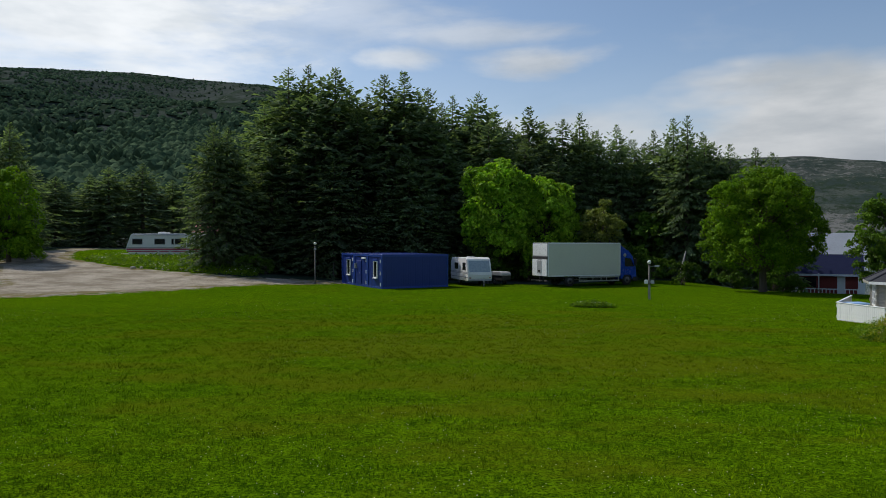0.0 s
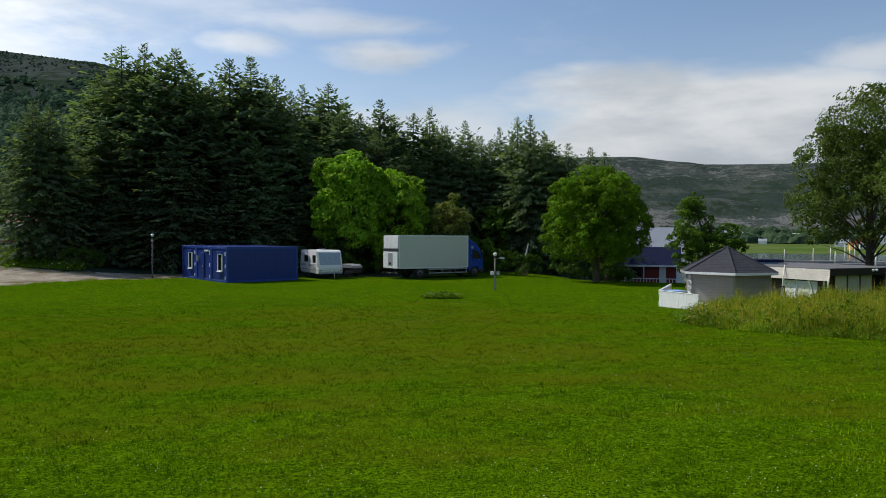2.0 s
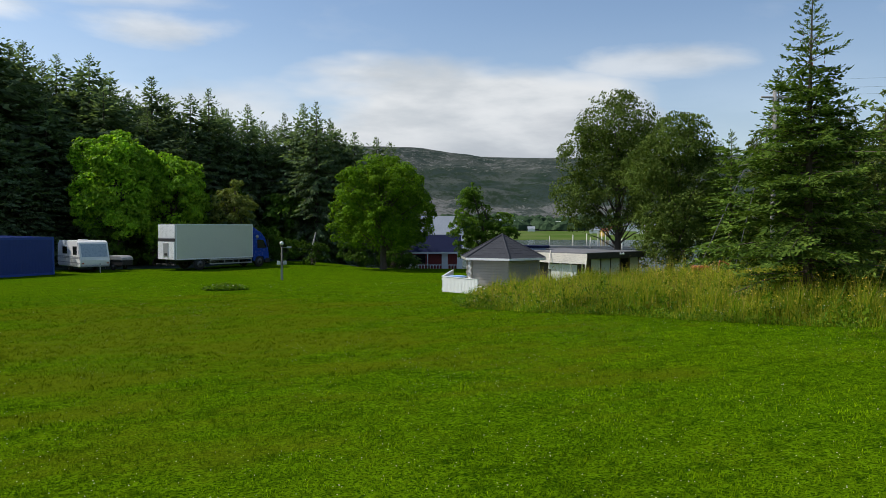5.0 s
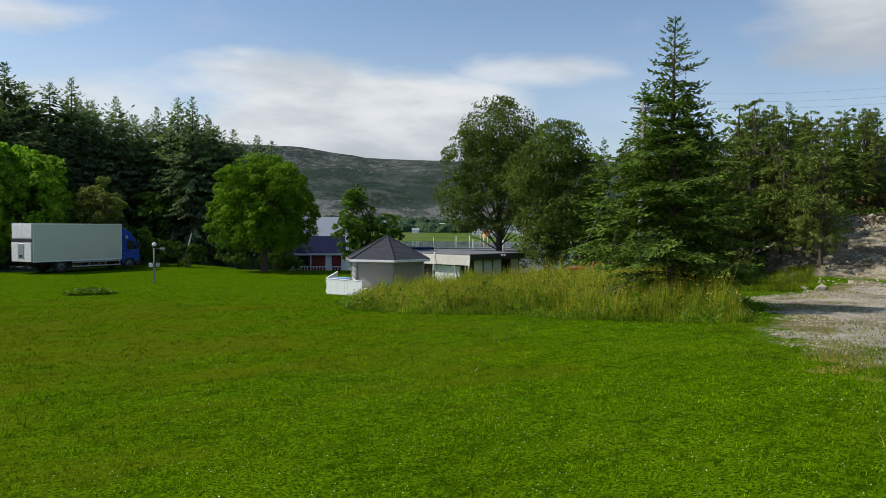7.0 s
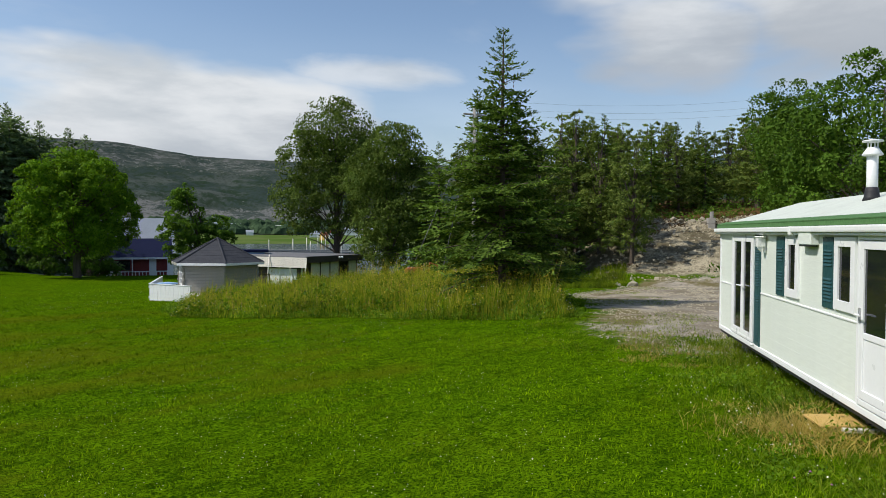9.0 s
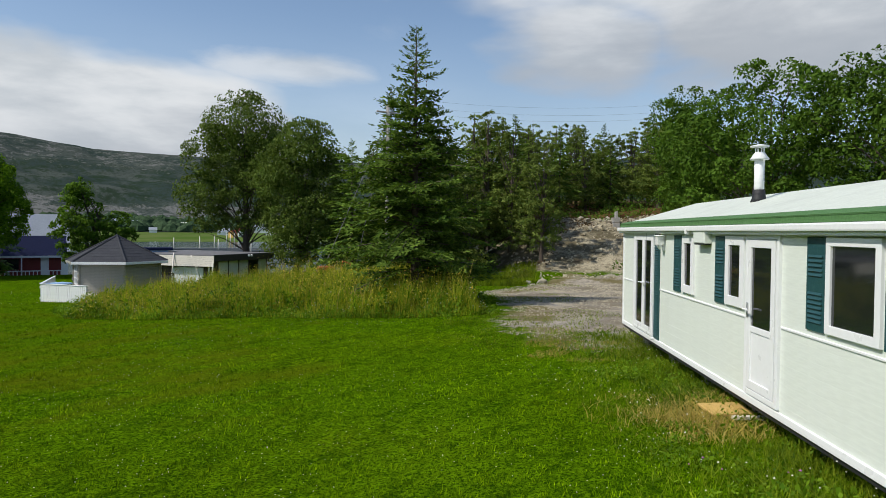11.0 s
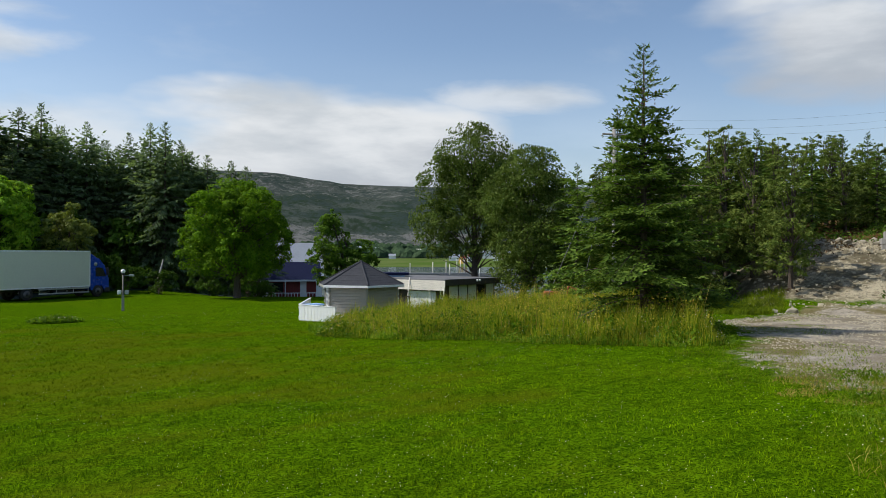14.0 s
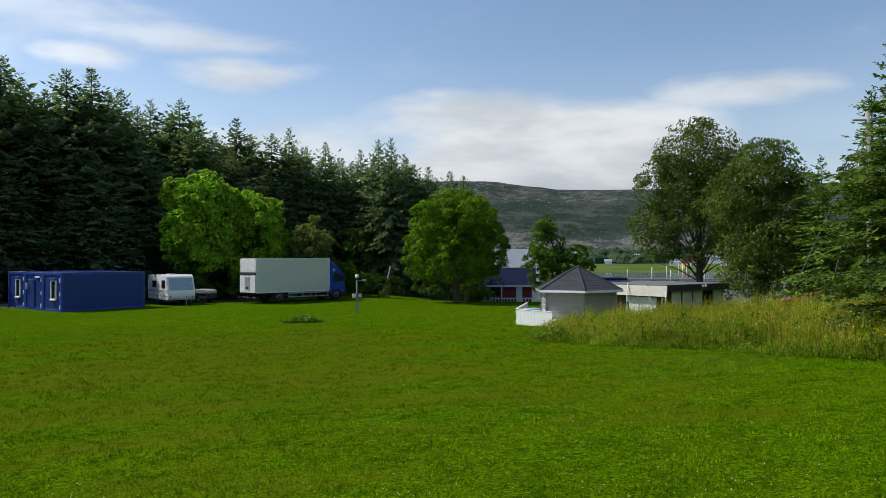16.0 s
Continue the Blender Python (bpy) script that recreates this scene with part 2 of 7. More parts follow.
    def hilly(scale, detail, rough):
        k = node(t, "ShaderNodeTexNoise", i_Scale=scale, i_Detail=detail, i_Roughness=rough)
        t.links.new(strip.outputs[0], k.inputs["Vector"])
        return k.outputs[0]

    bare = node(t, "ShaderNodeAttribute", attribute_name="bare").outputs["Fac"]
    heath = node(t, "ShaderNodeAttribute", attribute_name="heath").outputs["Fac"]
    # the heath's grey-blue cast is haze over far hills, put into the colour
    wl = blend(t, ramp(t, hilly(0.008, 6.0, 0.6), 0.40, 0.60), (0.032, 0.047, 0.042), (0.064, 0.076, 0.068))
    wl = blend(t, ramp(t, hilly(0.020, 8.0, 0.75), 0.48, 0.58, 0, 0.85), wl, (0.020, 0.036, 0.020))
    stony = calc(t, "ADD", hilly(0.020, 10.0, 0.84), calc(t, "MULTIPLY", calc(t, "SUBTRACT", bare, 0.55), 0.26))
    wl = blend(t, ramp(t, stony, 0.51, 0.57, 0, 0.9), wl, (0.150, 0.150, 0.146))
    wl = blend(t, ramp(t, hilly(0.11, 6.0, 0.8), 0.50, 0.58, 0, 0.6), wl, (0.024, 0.036, 0.020))
    wl = blend(t, heath, wl, blend(t, ramp(t, noise_of(t, 0.6, 6.0, 0.75), 0.40, 0.60), (0.050, 0.028, 0.012), (0.150, 0.085, 0.036)))
    fl = blend(t, ramp(t, noise_of(t, 0.02, 6.0, 0.6), 0.4, 0.6), (0.070, 0.120, 0.024), (0.11, 0.145, 0.045))

    def fuzzy(mask, size, wide=0.55):
        w = calc(t, "MULTIPLY", calc(t, "SUBTRACT", noise_of(t, size, 6.0, 0.7), 0.5), wide * 2)
        return ramp(t, calc(t, "ADD", mask, w), 0.35, 0.65)

    wl = blend(t, fuzzy(field, 0.02, 0.2), wl, fl)
    col = blend(t, fuzzy(wild, 0.3, 0.3), lawn, wl)
    col = blend(t, fuzzy(rock, 0.5, 0.4), col, rk)
    col = blend(t, fuzzy(gravel, 1.3, 0.85), col, grav)
    t.links.new(col, b.inputs["Base Color"])
    b.inputs["Roughness"].default_value = 0.9
    b.inputs["Specular IOR Level"].default_value = 0.0
    h = calc(t, "ADD", noise_of(t, 30.0, 5.0, 0.75), calc(t, "MULTIPLY", noise_of(t, 2.0, 6.0, 0.7), 2.0))
    bp = node(t, "ShaderNodeBump", i_Strength=0.55, i_Distance=0.05)
    t.links.new(h, bp.inputs["Height"])
    t.links.new(bp.outputs[0], b.inputs["Normal"])
    return m


LAWN_A, LAWN_B, LAWN_DRY = (0.056, 0.120, 0.0015), (0.084, 0.141, 0.002), (0.092, 0.112, 0.004)
LAWN_DARK, LAWN_LIGHT = (0.012, 0.040, 0.001), (0.115, 0.215, 0.003)
M = {
    "ground": ground_material(),
    "blade": leafy("grass_blade", (0.050, 0.126, 0.001), (0.250, 0.392, 0.004), 0.06, 0.9, 0.0, dry=(0.150, 0.180, 0.005)),
    "verge": leafy("verge_blade", (0.080, 0.150, 0.004), (0.260, 0.320, 0.016), 0.35, spec=0.08, dry=(0.20, 0.17, 0.05)),
    "meadow": leafy("meadow_grass", (0.17, 0.245, 0.012), (0.53, 0.49, 0.05), 0.5, spec=0.1),
    "straw": leafy("dry_straw", (0.46, 0.34, 0.06), (0.64, 0.50, 0.13), 0.3),
    "seed_head": leafy("brown_seed_heads", (0.17, 0.105, 0.03), (0.36, 0.27, 0.06), 0.3),
    "heather": leafy("brown_heather", (0.060, 0.034, 0.014), (0.170, 0.100, 0.040), 0.2),
    "weed": leafy("weed_leaf", (0.060, 0.135, 0.006), (0.175, 0.275, 0.016), 0.45, spec=0.08),
    "clover": paint("clover_flower", (0.86, 0.82, 0.66), 0.8, dirt=0.1, bump=0),
    "yellow_flower": paint("yellow_flower", (0.75, 0.52, 0.03), 0.7, dirt=0.1, bump=0),
    "purple_flower": paint("purple_flower", (0.35, 0.10, 0.28), 0.7, dirt=0.1, bump=0),
    "spruce": leafy("spruce_needles", (0.082, 0.128, 0.064), (0.190, 0.260, 0.130), 0.45, 0.8, 0.06),
    "spruce_near": leafy("young_spruce_needles", (0.044, 0.092, 0.016), (0.165, 0.248, 0.040), 0.25, 0.85, 0.03),
    "pine": leafy("pine_needles", (0.075, 0.122, 0.025), (0.205, 0.255, 0.058), 0.28, 0.85, 0.03),
    "cone": paint("brown_cones", (0.20, 0.085, 0.03), 0.7, dirt=0.3),
    "bright": leafy("bright_leaf", (0.125, 0.27, 0.014), (0.30, 0.48, 0.034), 0.5, spec=0.15),
    "maple": leafy("maple_leaf", (0.078, 0.175, 0.008), (0.205, 0.355, 0.018), 0.36, spec=0.05),
    "ash": leafy("ash_leaf", (0.05, 0.11, 0.008), (0.115, 0.20, 0.02), 0.28, spec=0.05),
    "grey_leaf": leafy("willow_leaf", (0.065, 0.115, 0.016), (0.185, 0.245, 0.055), 0.28, spec=0.05),
    "dark_leaf": leafy("dark_leaf", (0.045, 0.100, 0.010), (0.105, 0.185, 0.022), 0.28, spec=0.05),
    "olive": leafy("olive_leaf", (0.12, 0.15, 0.025), (0.20, 0.24, 0.050), 0.4, spec=0.15),
    # grey-blue in this green is distance haze mixed into the leaf colour
    "far_wood": leafy("far_birch_wood", (0.042, 0.076, 0.044), (0.100, 0.146, 0.078), 0.0, 0.9, 0.0),
    "far_dark": leafy("far_spruce_wood", (0.03, 0.054, 0.028), (0.052, 0.082, 0.042), 0.0, 0.9, 0.0),
    "bark": paint("bark", (0.085, 0.065, 0.050), 0.9, dirt=0.5, scale=3, bump=0.5, stretch=(3, 3, 0.6)),
    "pale_bark": paint("pale_bark", (0.33, 0.31, 0.28), 0.85, dirt=0.5, scale=3, bump=0.4, stretch=(2, 2, 0.8)),
    "rock": paint("rock", (0.32, 0.29, 0.22), 0.9, dirt=0.7, scale=0.8, bump=0.5, dirt_color=(0.10, 0.085, 0.07)),
    "rubble": paint("broken_stone", (0.42, 0.37, 0.26), 0.9, dirt=0.7, scale=1.5, bump=0.4, dirt_color=(0.16, 0.13, 0.10)),
    "water": None,
    "blue": paint("cabin_blue_steel", (0.009, 0.034, 0.200), 0.45, dirt=0.3, scale=0.8, bump=0.03),
    "blue_frame": paint("cabin_frame_blue", (0.018, 0.060, 0.300), 0.4, dirt=0.25, scale=2),
    "cab_blue": paint("lorry_cab_blue", (0.010, 0.060, 0.420), 0.25, dirt=0.15, scale=2, bump=0),
    "box_cream": paint("box_body_grp", (0.66, 0.67, 0.58), 0.45, dirt=0.12, grain=0.02, scale=0.5, bump=0.0),
    "alu": paint("aluminium", (0.86, 0.87, 0.88), 0.35, metal=0.2, dirt=0.35, scale=3, bump=0.25),
    "dull_alu": paint("dull_aluminium", (0.45, 0.46, 0.47), 0.5, metal=0.6, dirt=0.3, scale=3, bump=0.05),
    "black": paint("black_plastic", (0.018, 0.018, 0.020), 0.6, dirt=0.4, scale=4, dirt_color=(0.05, 0.045, 0.04)),
    "rubber": paint("tyre_rubber", (0.022, 0.022, 0.022), 0.85, dirt=0.4, scale=5, dirt_color=(0.06, 0.055, 0.045)),
    "tyre_rim": paint("dirty_steel_rim", (0.13, 0.13, 0.13), 0.6, metal=0.4, dirt=0.5, scale=6),
    "white": paint("white_paint", (0.80, 0.81, 0.80), 0.45, dirt=0.12, grain=0.03, scale=1.5, bump=0.0),
    "cladding": paint("mobile_home_cladding", (0.74, 0.785, 0.715), 0.42, dirt=0.10, grain=0.03, scale=1.0, bump=0.02, stretch=(0.4, 1, 3)),
    "upvc": paint("white_window_plastic", (0.82, 0.83, 0.83), 0.35, dirt=0.05, grain=0.015, scale=1, bump=0),
    "shutter": paint("dark_green_shutter", (0.016, 0.068, 0.074), 0.45, dirt=0.2, scale=4),
    "green_felt": paint("green_roof_felt", (0.065, 0.165, 0.045), 0.8, dirt=0.3, scale=3, bump=0.3),
    "roof_sheet": paint("pale_roof_sheet", (0.60, 0.64, 0.56), 0.6, dirt=0.3, grain=0.05, scale=1.0, bump=0.06),
    "caravan": paint("caravan_white", (0.80, 0.80, 0.79), 0.35, dirt=0.12, grain=0.03, scale=1.2, bump=0.03),
    "caravan_red": paint("caravan_stripe_red", (0.42, 0.05, 0.10), 0.4, dirt=0.2),
    "caravan_grey": paint("caravan_stripe_grey", (0.30, 0.31, 0.33), 0.4, dirt=0.2),
    "blind": paint("caravan_front_blind", (0.33, 0.40, 0.48), 0.3, dirt=0.15, spec=0.6),
    "grey_board": paint("grey_stained_board", (0.285, 0.278, 0.238), 0.75, dirt=0.35, scale=2, bump=0.25, stretch=(0.5, 0.5, 5)),
    "weathered": paint("weathered_board", (0.74, 0.69, 0.62), 0.8, dirt=0.45, scale=2, bump=0.25, stretch=(0.5, 0.5, 5)),
    "dark_board": paint("dark_board", (0.05, 0.04, 0.032), 0.8, dirt=0.4, scale=2, bump=0.2),
    "shingle": paint("grey_shingle", (0.050, 0.052, 0.060), 0.9, dirt=0.45, scale=3, bump=0.5, dirt_color=(0.085, 0.086, 0.092), spec=0.15),
    "felt": paint("flat_roof_felt", (0.14, 0.14, 0.15), 0.75, dirt=0.5, scale=0.8, bump=0.15, dirt_color=(0.24, 0.23, 0.23)),
    "red_wood": paint("red_painted_board", (0.20, 0.028, 0.022), 0.7, dirt=0.3, scale=2, bump=0.15, stretch=(4, 4, 0.5)),
    "blue_tile": paint("dark_blue_roof", (0.010, 0.014, 0.045), 0.8, spec=0.1, dirt=0.3, scale=2),
    "slate": paint("pale_grey_roof", (0.30, 0.33, 0.37), 0.6, dirt=0.3, scale=0.6),
    "post": paint("lamp_post_grey", (0.125, 0.115, 0.10), 0.7, dirt=0.4, scale=4, bump=0.1),
    "globe": paint("opal_globe", (0.85, 0.85, 0.83), 0.15, dirt=0.05, bump=0, spec=0.6),
    "concrete": paint("concrete", (0.33, 0.32, 0.30), 0.9, dirt=0.4, scale=2, bump=0.2),
    "plank": paint("yellow_plank", (0.55, 0.36, 0.11), 0.7, dirt=0.25, scale=3, bump=0.1, stretch=(1, 5, 5)),
    "yellow": paint("ochre_paint", (0.55, 0.36, 0.08), 0.7, dirt=0.2),
    "orange": paint("orange_red_paint", (0.38, 0.045, 0.02), 0.5, dirt=0.3),
    "sheet_blue": paint("pale_blue_cover", (0.30, 0.47, 0.72), 0.5, dirt=0.2),
    "tarp": paint("grey_cover", (0.36, 0.36, 0.37), 0.5, dirt=0.3, scale=3, bump=0.3),
    "glass": glassy("dark_window_glass"),
    "wire": paint("cable", (0.10, 0.10, 0.10), 0.6, dirt=0.1, bump=0),
}


def water_material():
    m, t, out, b = fresh("fjord_water")
    b.inputs["Base Color"].default_value = (0.05, 0.075, 0.085, 1)
    b.inputs["Roughness"].default_value = 0.12
    bp = node(t, "ShaderNodeBump", i_Strength=0.25, i_Distance=0.2)
    t.links.new(noise_of(t, 0.6, 5.0, 0.6), bp.inputs["Height"])
    t.links.new(bp.outputs[0], b.inputs["Normal"])
    return m


M["water"] = water_material()


# ---------------------------------------------------------------- mesh tools
def thing(name, m, label, category, group=""):
    """An empty at a thing's base, which carries its parts."""
    ob = new(name)
    ob.empty_display_size = 0.2
    ob.matrix_basis = m
    return tagged(ob, label, category, group)


def part(name, bm, material, parent, label=""):
    me = bpy.data.meshes.new(name)
    bm.to_mesh(me)
    bm.free()
    me.materials.append(M[material])
    ob = new(name, me)
    ob.parent = parent
    return tagged(ob, label)


def same_part(name, source, parent, m):
    """Another part on the mesh of one that is there already."""
    ob = new(name, source.data)
    ob.parent = parent
    ob.matrix_basis = m
    return ob


def raw(name, verts, faces, material, parent=None, smooth=False):
    me = bpy.data.meshes.new(name)
    verts, faces = np.asarray(verts, np.float32), np.asarray(faces, np.int32)
    k = faces.shape[1]
    me.vertices.add(len(verts)), me.loops.add(faces.size), me.polygons.add(len(faces))
    me.vertices.foreach_set("co", verts.ravel())
    me.loops.foreach_set("vertex_index", faces.ravel())
    me.polygons.foreach_set("loop_start", np.arange(0, faces.size, k, dtype=np.int32))
    me.polygons.foreach_set("use_smooth", np.full(len(faces), smooth))
    me.update(calc_edges=True)
    me.materials.append(M[material])
    ob = new(name, me)
    if parent:
        ob.parent = parent
    return ob


def box(x0, x1, y0, y1, z0, z1, bevel=0.0, bm=None, seg=1):
    b = bmesh.new()
    bmesh.ops.create_cube(b, size=1.0)
    bmesh.ops.transform(b, matrix=Matrix.Translation(((x0 + x1) / 2, (y0 + y1) / 2, (z0 + z1) / 2)) @ Matrix.Diagonal((x1 - x0, y1 - y0, z1 - z0, 1)), verts=b.verts)
    if bevel:
        bmesh.ops.bevel(b, geom=b.edges[:], offset=bevel, segments=seg, affect="EDGES", profile=0.6)
    return merge(bm, b)


def merge(bm, b):
    if bm is None:
        return b
    me = bpy.data.meshes.new("tmp")
    b.to_mesh(me)
    b.free()
    bm.from_mesh(me)
    bpy.data.meshes.remove(me)
    return bm


def tube(points, radii, sides=8, bm=None, cap=True):
    """A tapered tube along points."""
    bm = bm or bmesh.new()
    rings = []
    n = len(points)
    for i, p in enumerate(points):
        p = Vector(p)
        d = (Vector(points[min(i + 1, n - 1)]) - Vector(points[max(i - 1, 0)])).normalized()
        s = d.orthogonal().normalized() if abs(d.z) < 0.99 else Vector((1, 0, 0))
        u = d.cross(s).normalized()
        s = u.cross(d).normalized()
        rings.append([bm.verts.new(p + radii[i] * (math.cos(2 * math.pi * k / sides) * s + math.sin(2 * math.pi * k / sides) * u)) for k in range(sides)])
    for a, b in zip(rings, rings[1:]):
        try:
            off = min(range(sides), key=lambda o: sum((a[k].co - b[(k + o) % sides].co).length for k in range(sides)))
            for k in range(sides):
                bm.faces.new((a[k], a[(k + 1) % sides], b[(k + 1 + off) % sides], b[(k + off) % sides]))
        except ValueError:
            pass
    if cap:
        bm.faces.new(rings[0][::-1])
        bm.faces.new(rings[-1])
    for f in bm.faces:
        f.smooth = sides > 6
    return bm


def prism(outline, z0, z1, bevel=0.0):
    """An upright prism over an outline of (x, y)."""
    bm = bmesh.new()
    lo = [bm.verts.new((x, y, z0)) for x, y in outline]
    hi = [bm.verts.new((x, y, z1)) for x, y in outline]
    n = len(outline)
    bm.faces.new(lo[::-1]), bm.faces.new(hi)
    for i in range(n):
        bm.faces.new((lo[i], lo[(i + 1) % n], hi[(i + 1) % n], hi[i]))
    if bevel:
        bmesh.ops.bevel(bm, geom=bm.edges[:], offset=bevel, segments=2, affect="EDGES", profile=0.6)
    return bm


def side_profile(outline, y0, y1, bevel=0.0):
    """A body drawn in side view: outline of (x, z), spread from y0 to y1."""
    bm = prism(outline, y0, y1, bevel)
    bmesh.ops.transform(bm, matrix=Matrix(((1, 0, 0, 0), (0, 0, 1, 0), (0, 1, 0, 0), (0, 0, 0, 1))), verts=bm.verts)
    bmesh.ops.reverse_faces(bm, faces=bm.faces[:])
    return bm


# ---------------------------------------------------------------- the lie of the land
def smooth(a, b, x):
    t = np.clip((np.asarray(x, float) - a) / (b - a), 0, 1)
    return t * t * (3 - 2 * t)


def fbm(x, y, size, octaves=4, seed=0):
    """Value noise, about -1 to 1."""
    total, amp, norm = 0.0, 1.0, 0.0
    for o in range(octaves):
        u, v = np.asarray(x, float) / size * 2**o + 17.3 * o + seed, np.asarray(y, float) / size * 2**o - 9.1 * o + seed
        iu, iv = np.floor(u), np.floor(v)
        fu, fv = u - iu, v - iv
        fu, fv = fu * fu * (3 - 2 * fu), fv * fv * (3 - 2 * fv)

        def cell(a, b):
            s = np.sin(a * 127.1 + b * 311.7 + seed * 74.7) * 43758.5453
            return (s - np.floor(s)) * 2 - 1
        total = total + amp * ((cell(iu, iv) * (1 - fu) + cell(iu + 1, iv) * fu) * (1 - fv) + (cell(iu, iv + 1) * (1 - fu) + cell(iu + 1, iv + 1) * fu) * fv)
        norm += amp
        amp *= 0.5
    return total / norm


SEA = -5.6


def height(x, y):
    x, y = np.asarray(x, float), np.asarray(y, float)
    r, az = np.hypot(x, y), np.degrees(np.arctan2(x, y))
    z = np.interp(r, [0, 8, 24, 36, 46, 60], [0.5, 0.42, 0.1, -0.25, -0.4, -0.45])
    z = z + 0.28 * smooth(48, 72, az) * (1 - smooth(44, 60, r)) * (1 - smooth(100, 140, az))
    left = smooth(-4, -18, az) * (1 - smooth(-70, -110, az))
    z = z + left * np.interp(r, [50, 60, 95, 130, 200], [0, 0.45, 2.75, 3.6, 5.0])
    z = z + smooth(33, 38, az) * (1 - smooth(52, 60, az)) * np.interp(r, [40, 50, 62], [0, -0.5, -0.9])
    fjord = smooth(16, 28, az) * (1 - smooth(54, 64, az))
    z = z + fjord * np.interp(r, [58, 85, 150, 440, 470, 700, 900], [0, -1.7, -7.5, -7.5, -4.6, 0.2, 3.4])
    mound = smooth(61, 67.5, az + 1.5 * fbm(x, y, 6, 2)) * (1 - smooth(110, 130, az))
    z = z + mound * (np.interp(r, [43.5, 46, 52, 58, 63, 80, 120, 260], [0, 0.6, 3.0, 4.7, 5.1, 6.4, 10, 22]) + 0.5 * smooth(44, 52, r) * fbm(x, y, 5, 4, 3))
    wl = 1 - smooth(4, 18, az)
    wl = np.maximum(wl, smooth(62, 80, az))
    a = np.interp(az, [-180, -60, -40, -32.7, -24, -14.4, -4, 8, 20, 100, 180], [0.10, 0.14, 0.198, 0.2060, 0.2190, 0.2205, 0.19, 0.12, 0.1, 0.05, 0.10])
    t = np.clip((r - 130) / 470, 0, 1)
    hill = (600 * a + 3) * (0.45 * t + 0.55 * t * t * (1.9 - 0.9 * t)) + np.minimum(t * 3, 1) * (1 - 0.85 * smooth(0.75, 1, t)) * 9 * fbm(x, y, 90, 5, 5) + 3.0 * smooth(0.5, 1, t) * fbm(x, y, 130, 5, 8)
    hill = hill - 30 * smooth(620, 900, r)
    k = np.interp(az, [10, 21.9, 27.1, 33.1, 40.1, 52, 62], [1.16, 1.155, 1.15, 1.015, 0.985, 0.97, 0.95])
    far = k * np.interp(r, [850, 1000, 1200, 1500, 2000, 2600, 3000, 3600, 4800], [0, 10, 30, 66, 132, 240, 303, 296, 270])
    far = far + smooth(900, 1500, r) * (1 - 0.8 * smooth(2500, 2950, r)) * 26 * fbm(x, y, 420, 6, 11) + smooth(950, 1300, r) * (1 - smooth(2600, 3000, r)) * 9 * np.abs(fbm(x, y, 110, 4, 2)) + 7 * smooth(2700, 3000, r) * fbm(x, y, 500, 5, 31)
    crag = 1 - 2 * np.abs(fbm(x, y, 150, 3, 41))
    crag2 = 1 - 2 * np.abs(fbm(x, y, 60, 3, 43))
    far = far + smooth(900, 1300, r) * (1 - 0.75 * smooth(2500, 2950, r)) * (9 * crag + 5 * crag2 - 6)
    hill = hill + smooth(0.35, 0.6, t) * (1 - 0.8 * smooth(0.85, 1, t)) * (5.0 * crag2 + 5 * (1 - 2 * np.abs(fbm(x, y, 95, 3, 47))) - 4)
    z = z + wl * hill + (1 - wl) * far
    return z + 0.04 * fbm(x, y, 7, 3, 4) * (1 - smooth(40, 80, r))


def ground_at(x, y):
    return float(height(x, y))


def on_ground(x, y, turn=0.0, dz=0.0):
    return pose(x, y, ground_at(x, y) + dz, 0, 0, turn)


def polar(az, d):
    return d * math.sin(radians(az)), d * math.cos(radians(az))


def inside(poly, x, y):
    """Signed distance to a polygon, positive inside."""
    p = np.array(poly, float)
    q = np.roll(p, -1, axis=0)
    best, odd = np.full(np.shape(x), 1e9), np.zeros(np.shape(x), bool)
    for (ax, ay), (bx, by) in zip(p, q):
        ex, ey = bx - ax, by - ay
        k = np.clip(((x - ax) * ex + (y - ay) * ey) / (ex * ex + ey * ey + 1e-9), 0, 1)
        best = np.minimum(best, np.hypot(x - ax - k * ex, y - ay - k * ey))
        if ay != by:
            odd ^= ((ay > y) != (by > y)) & (x < ex * (y - ay) / ey + ax)
    return np.where(odd, best, -best)


DRIVE = [(-52, 30), (-28.1, 43.7), (-21.2, 48.6), (-15, 55), (-8, 60.2), (-2, 66), (-4, 68), (-11, 63.2), (-18, 61.2), (-25.4, 64.1), (-32.4, 67.6), (-40.2, 74), (-44, 82), (-47, 95), (-51, 95),
         (-48, 80), (-44.5, 68), (-38, 57), (-33, 51.5), (-50, 42)]
YARD = [(13.9, 4.9), (15.2, 6.5), (16.8, 8.1), (18.6, 9.1), (20.5, 9.6), (23.5, 11.2), (27, 12.8), (30.6, 15.8), (36, 15.6), (42.3, 16.3), (44.5, 11.7), (46, 2), (40, -10), (22, -6), (17, 2), (14.6, 3.4), (13.8, 4.1)]
MEADOW = [(13.3, 21.4), (14.8, 18.6), (16.9, 16.6), (18.0, 13.9), (18.8, 11.2), (20.2, 9.6), (23.5, 11.6), (27, 13.5), (30, 17), (33, 22), (35, 29), (32, 33.5), (27, 32), (24.4, 28.5), (20, 27.5), (18.3, 27.5), (15.5, 25)]


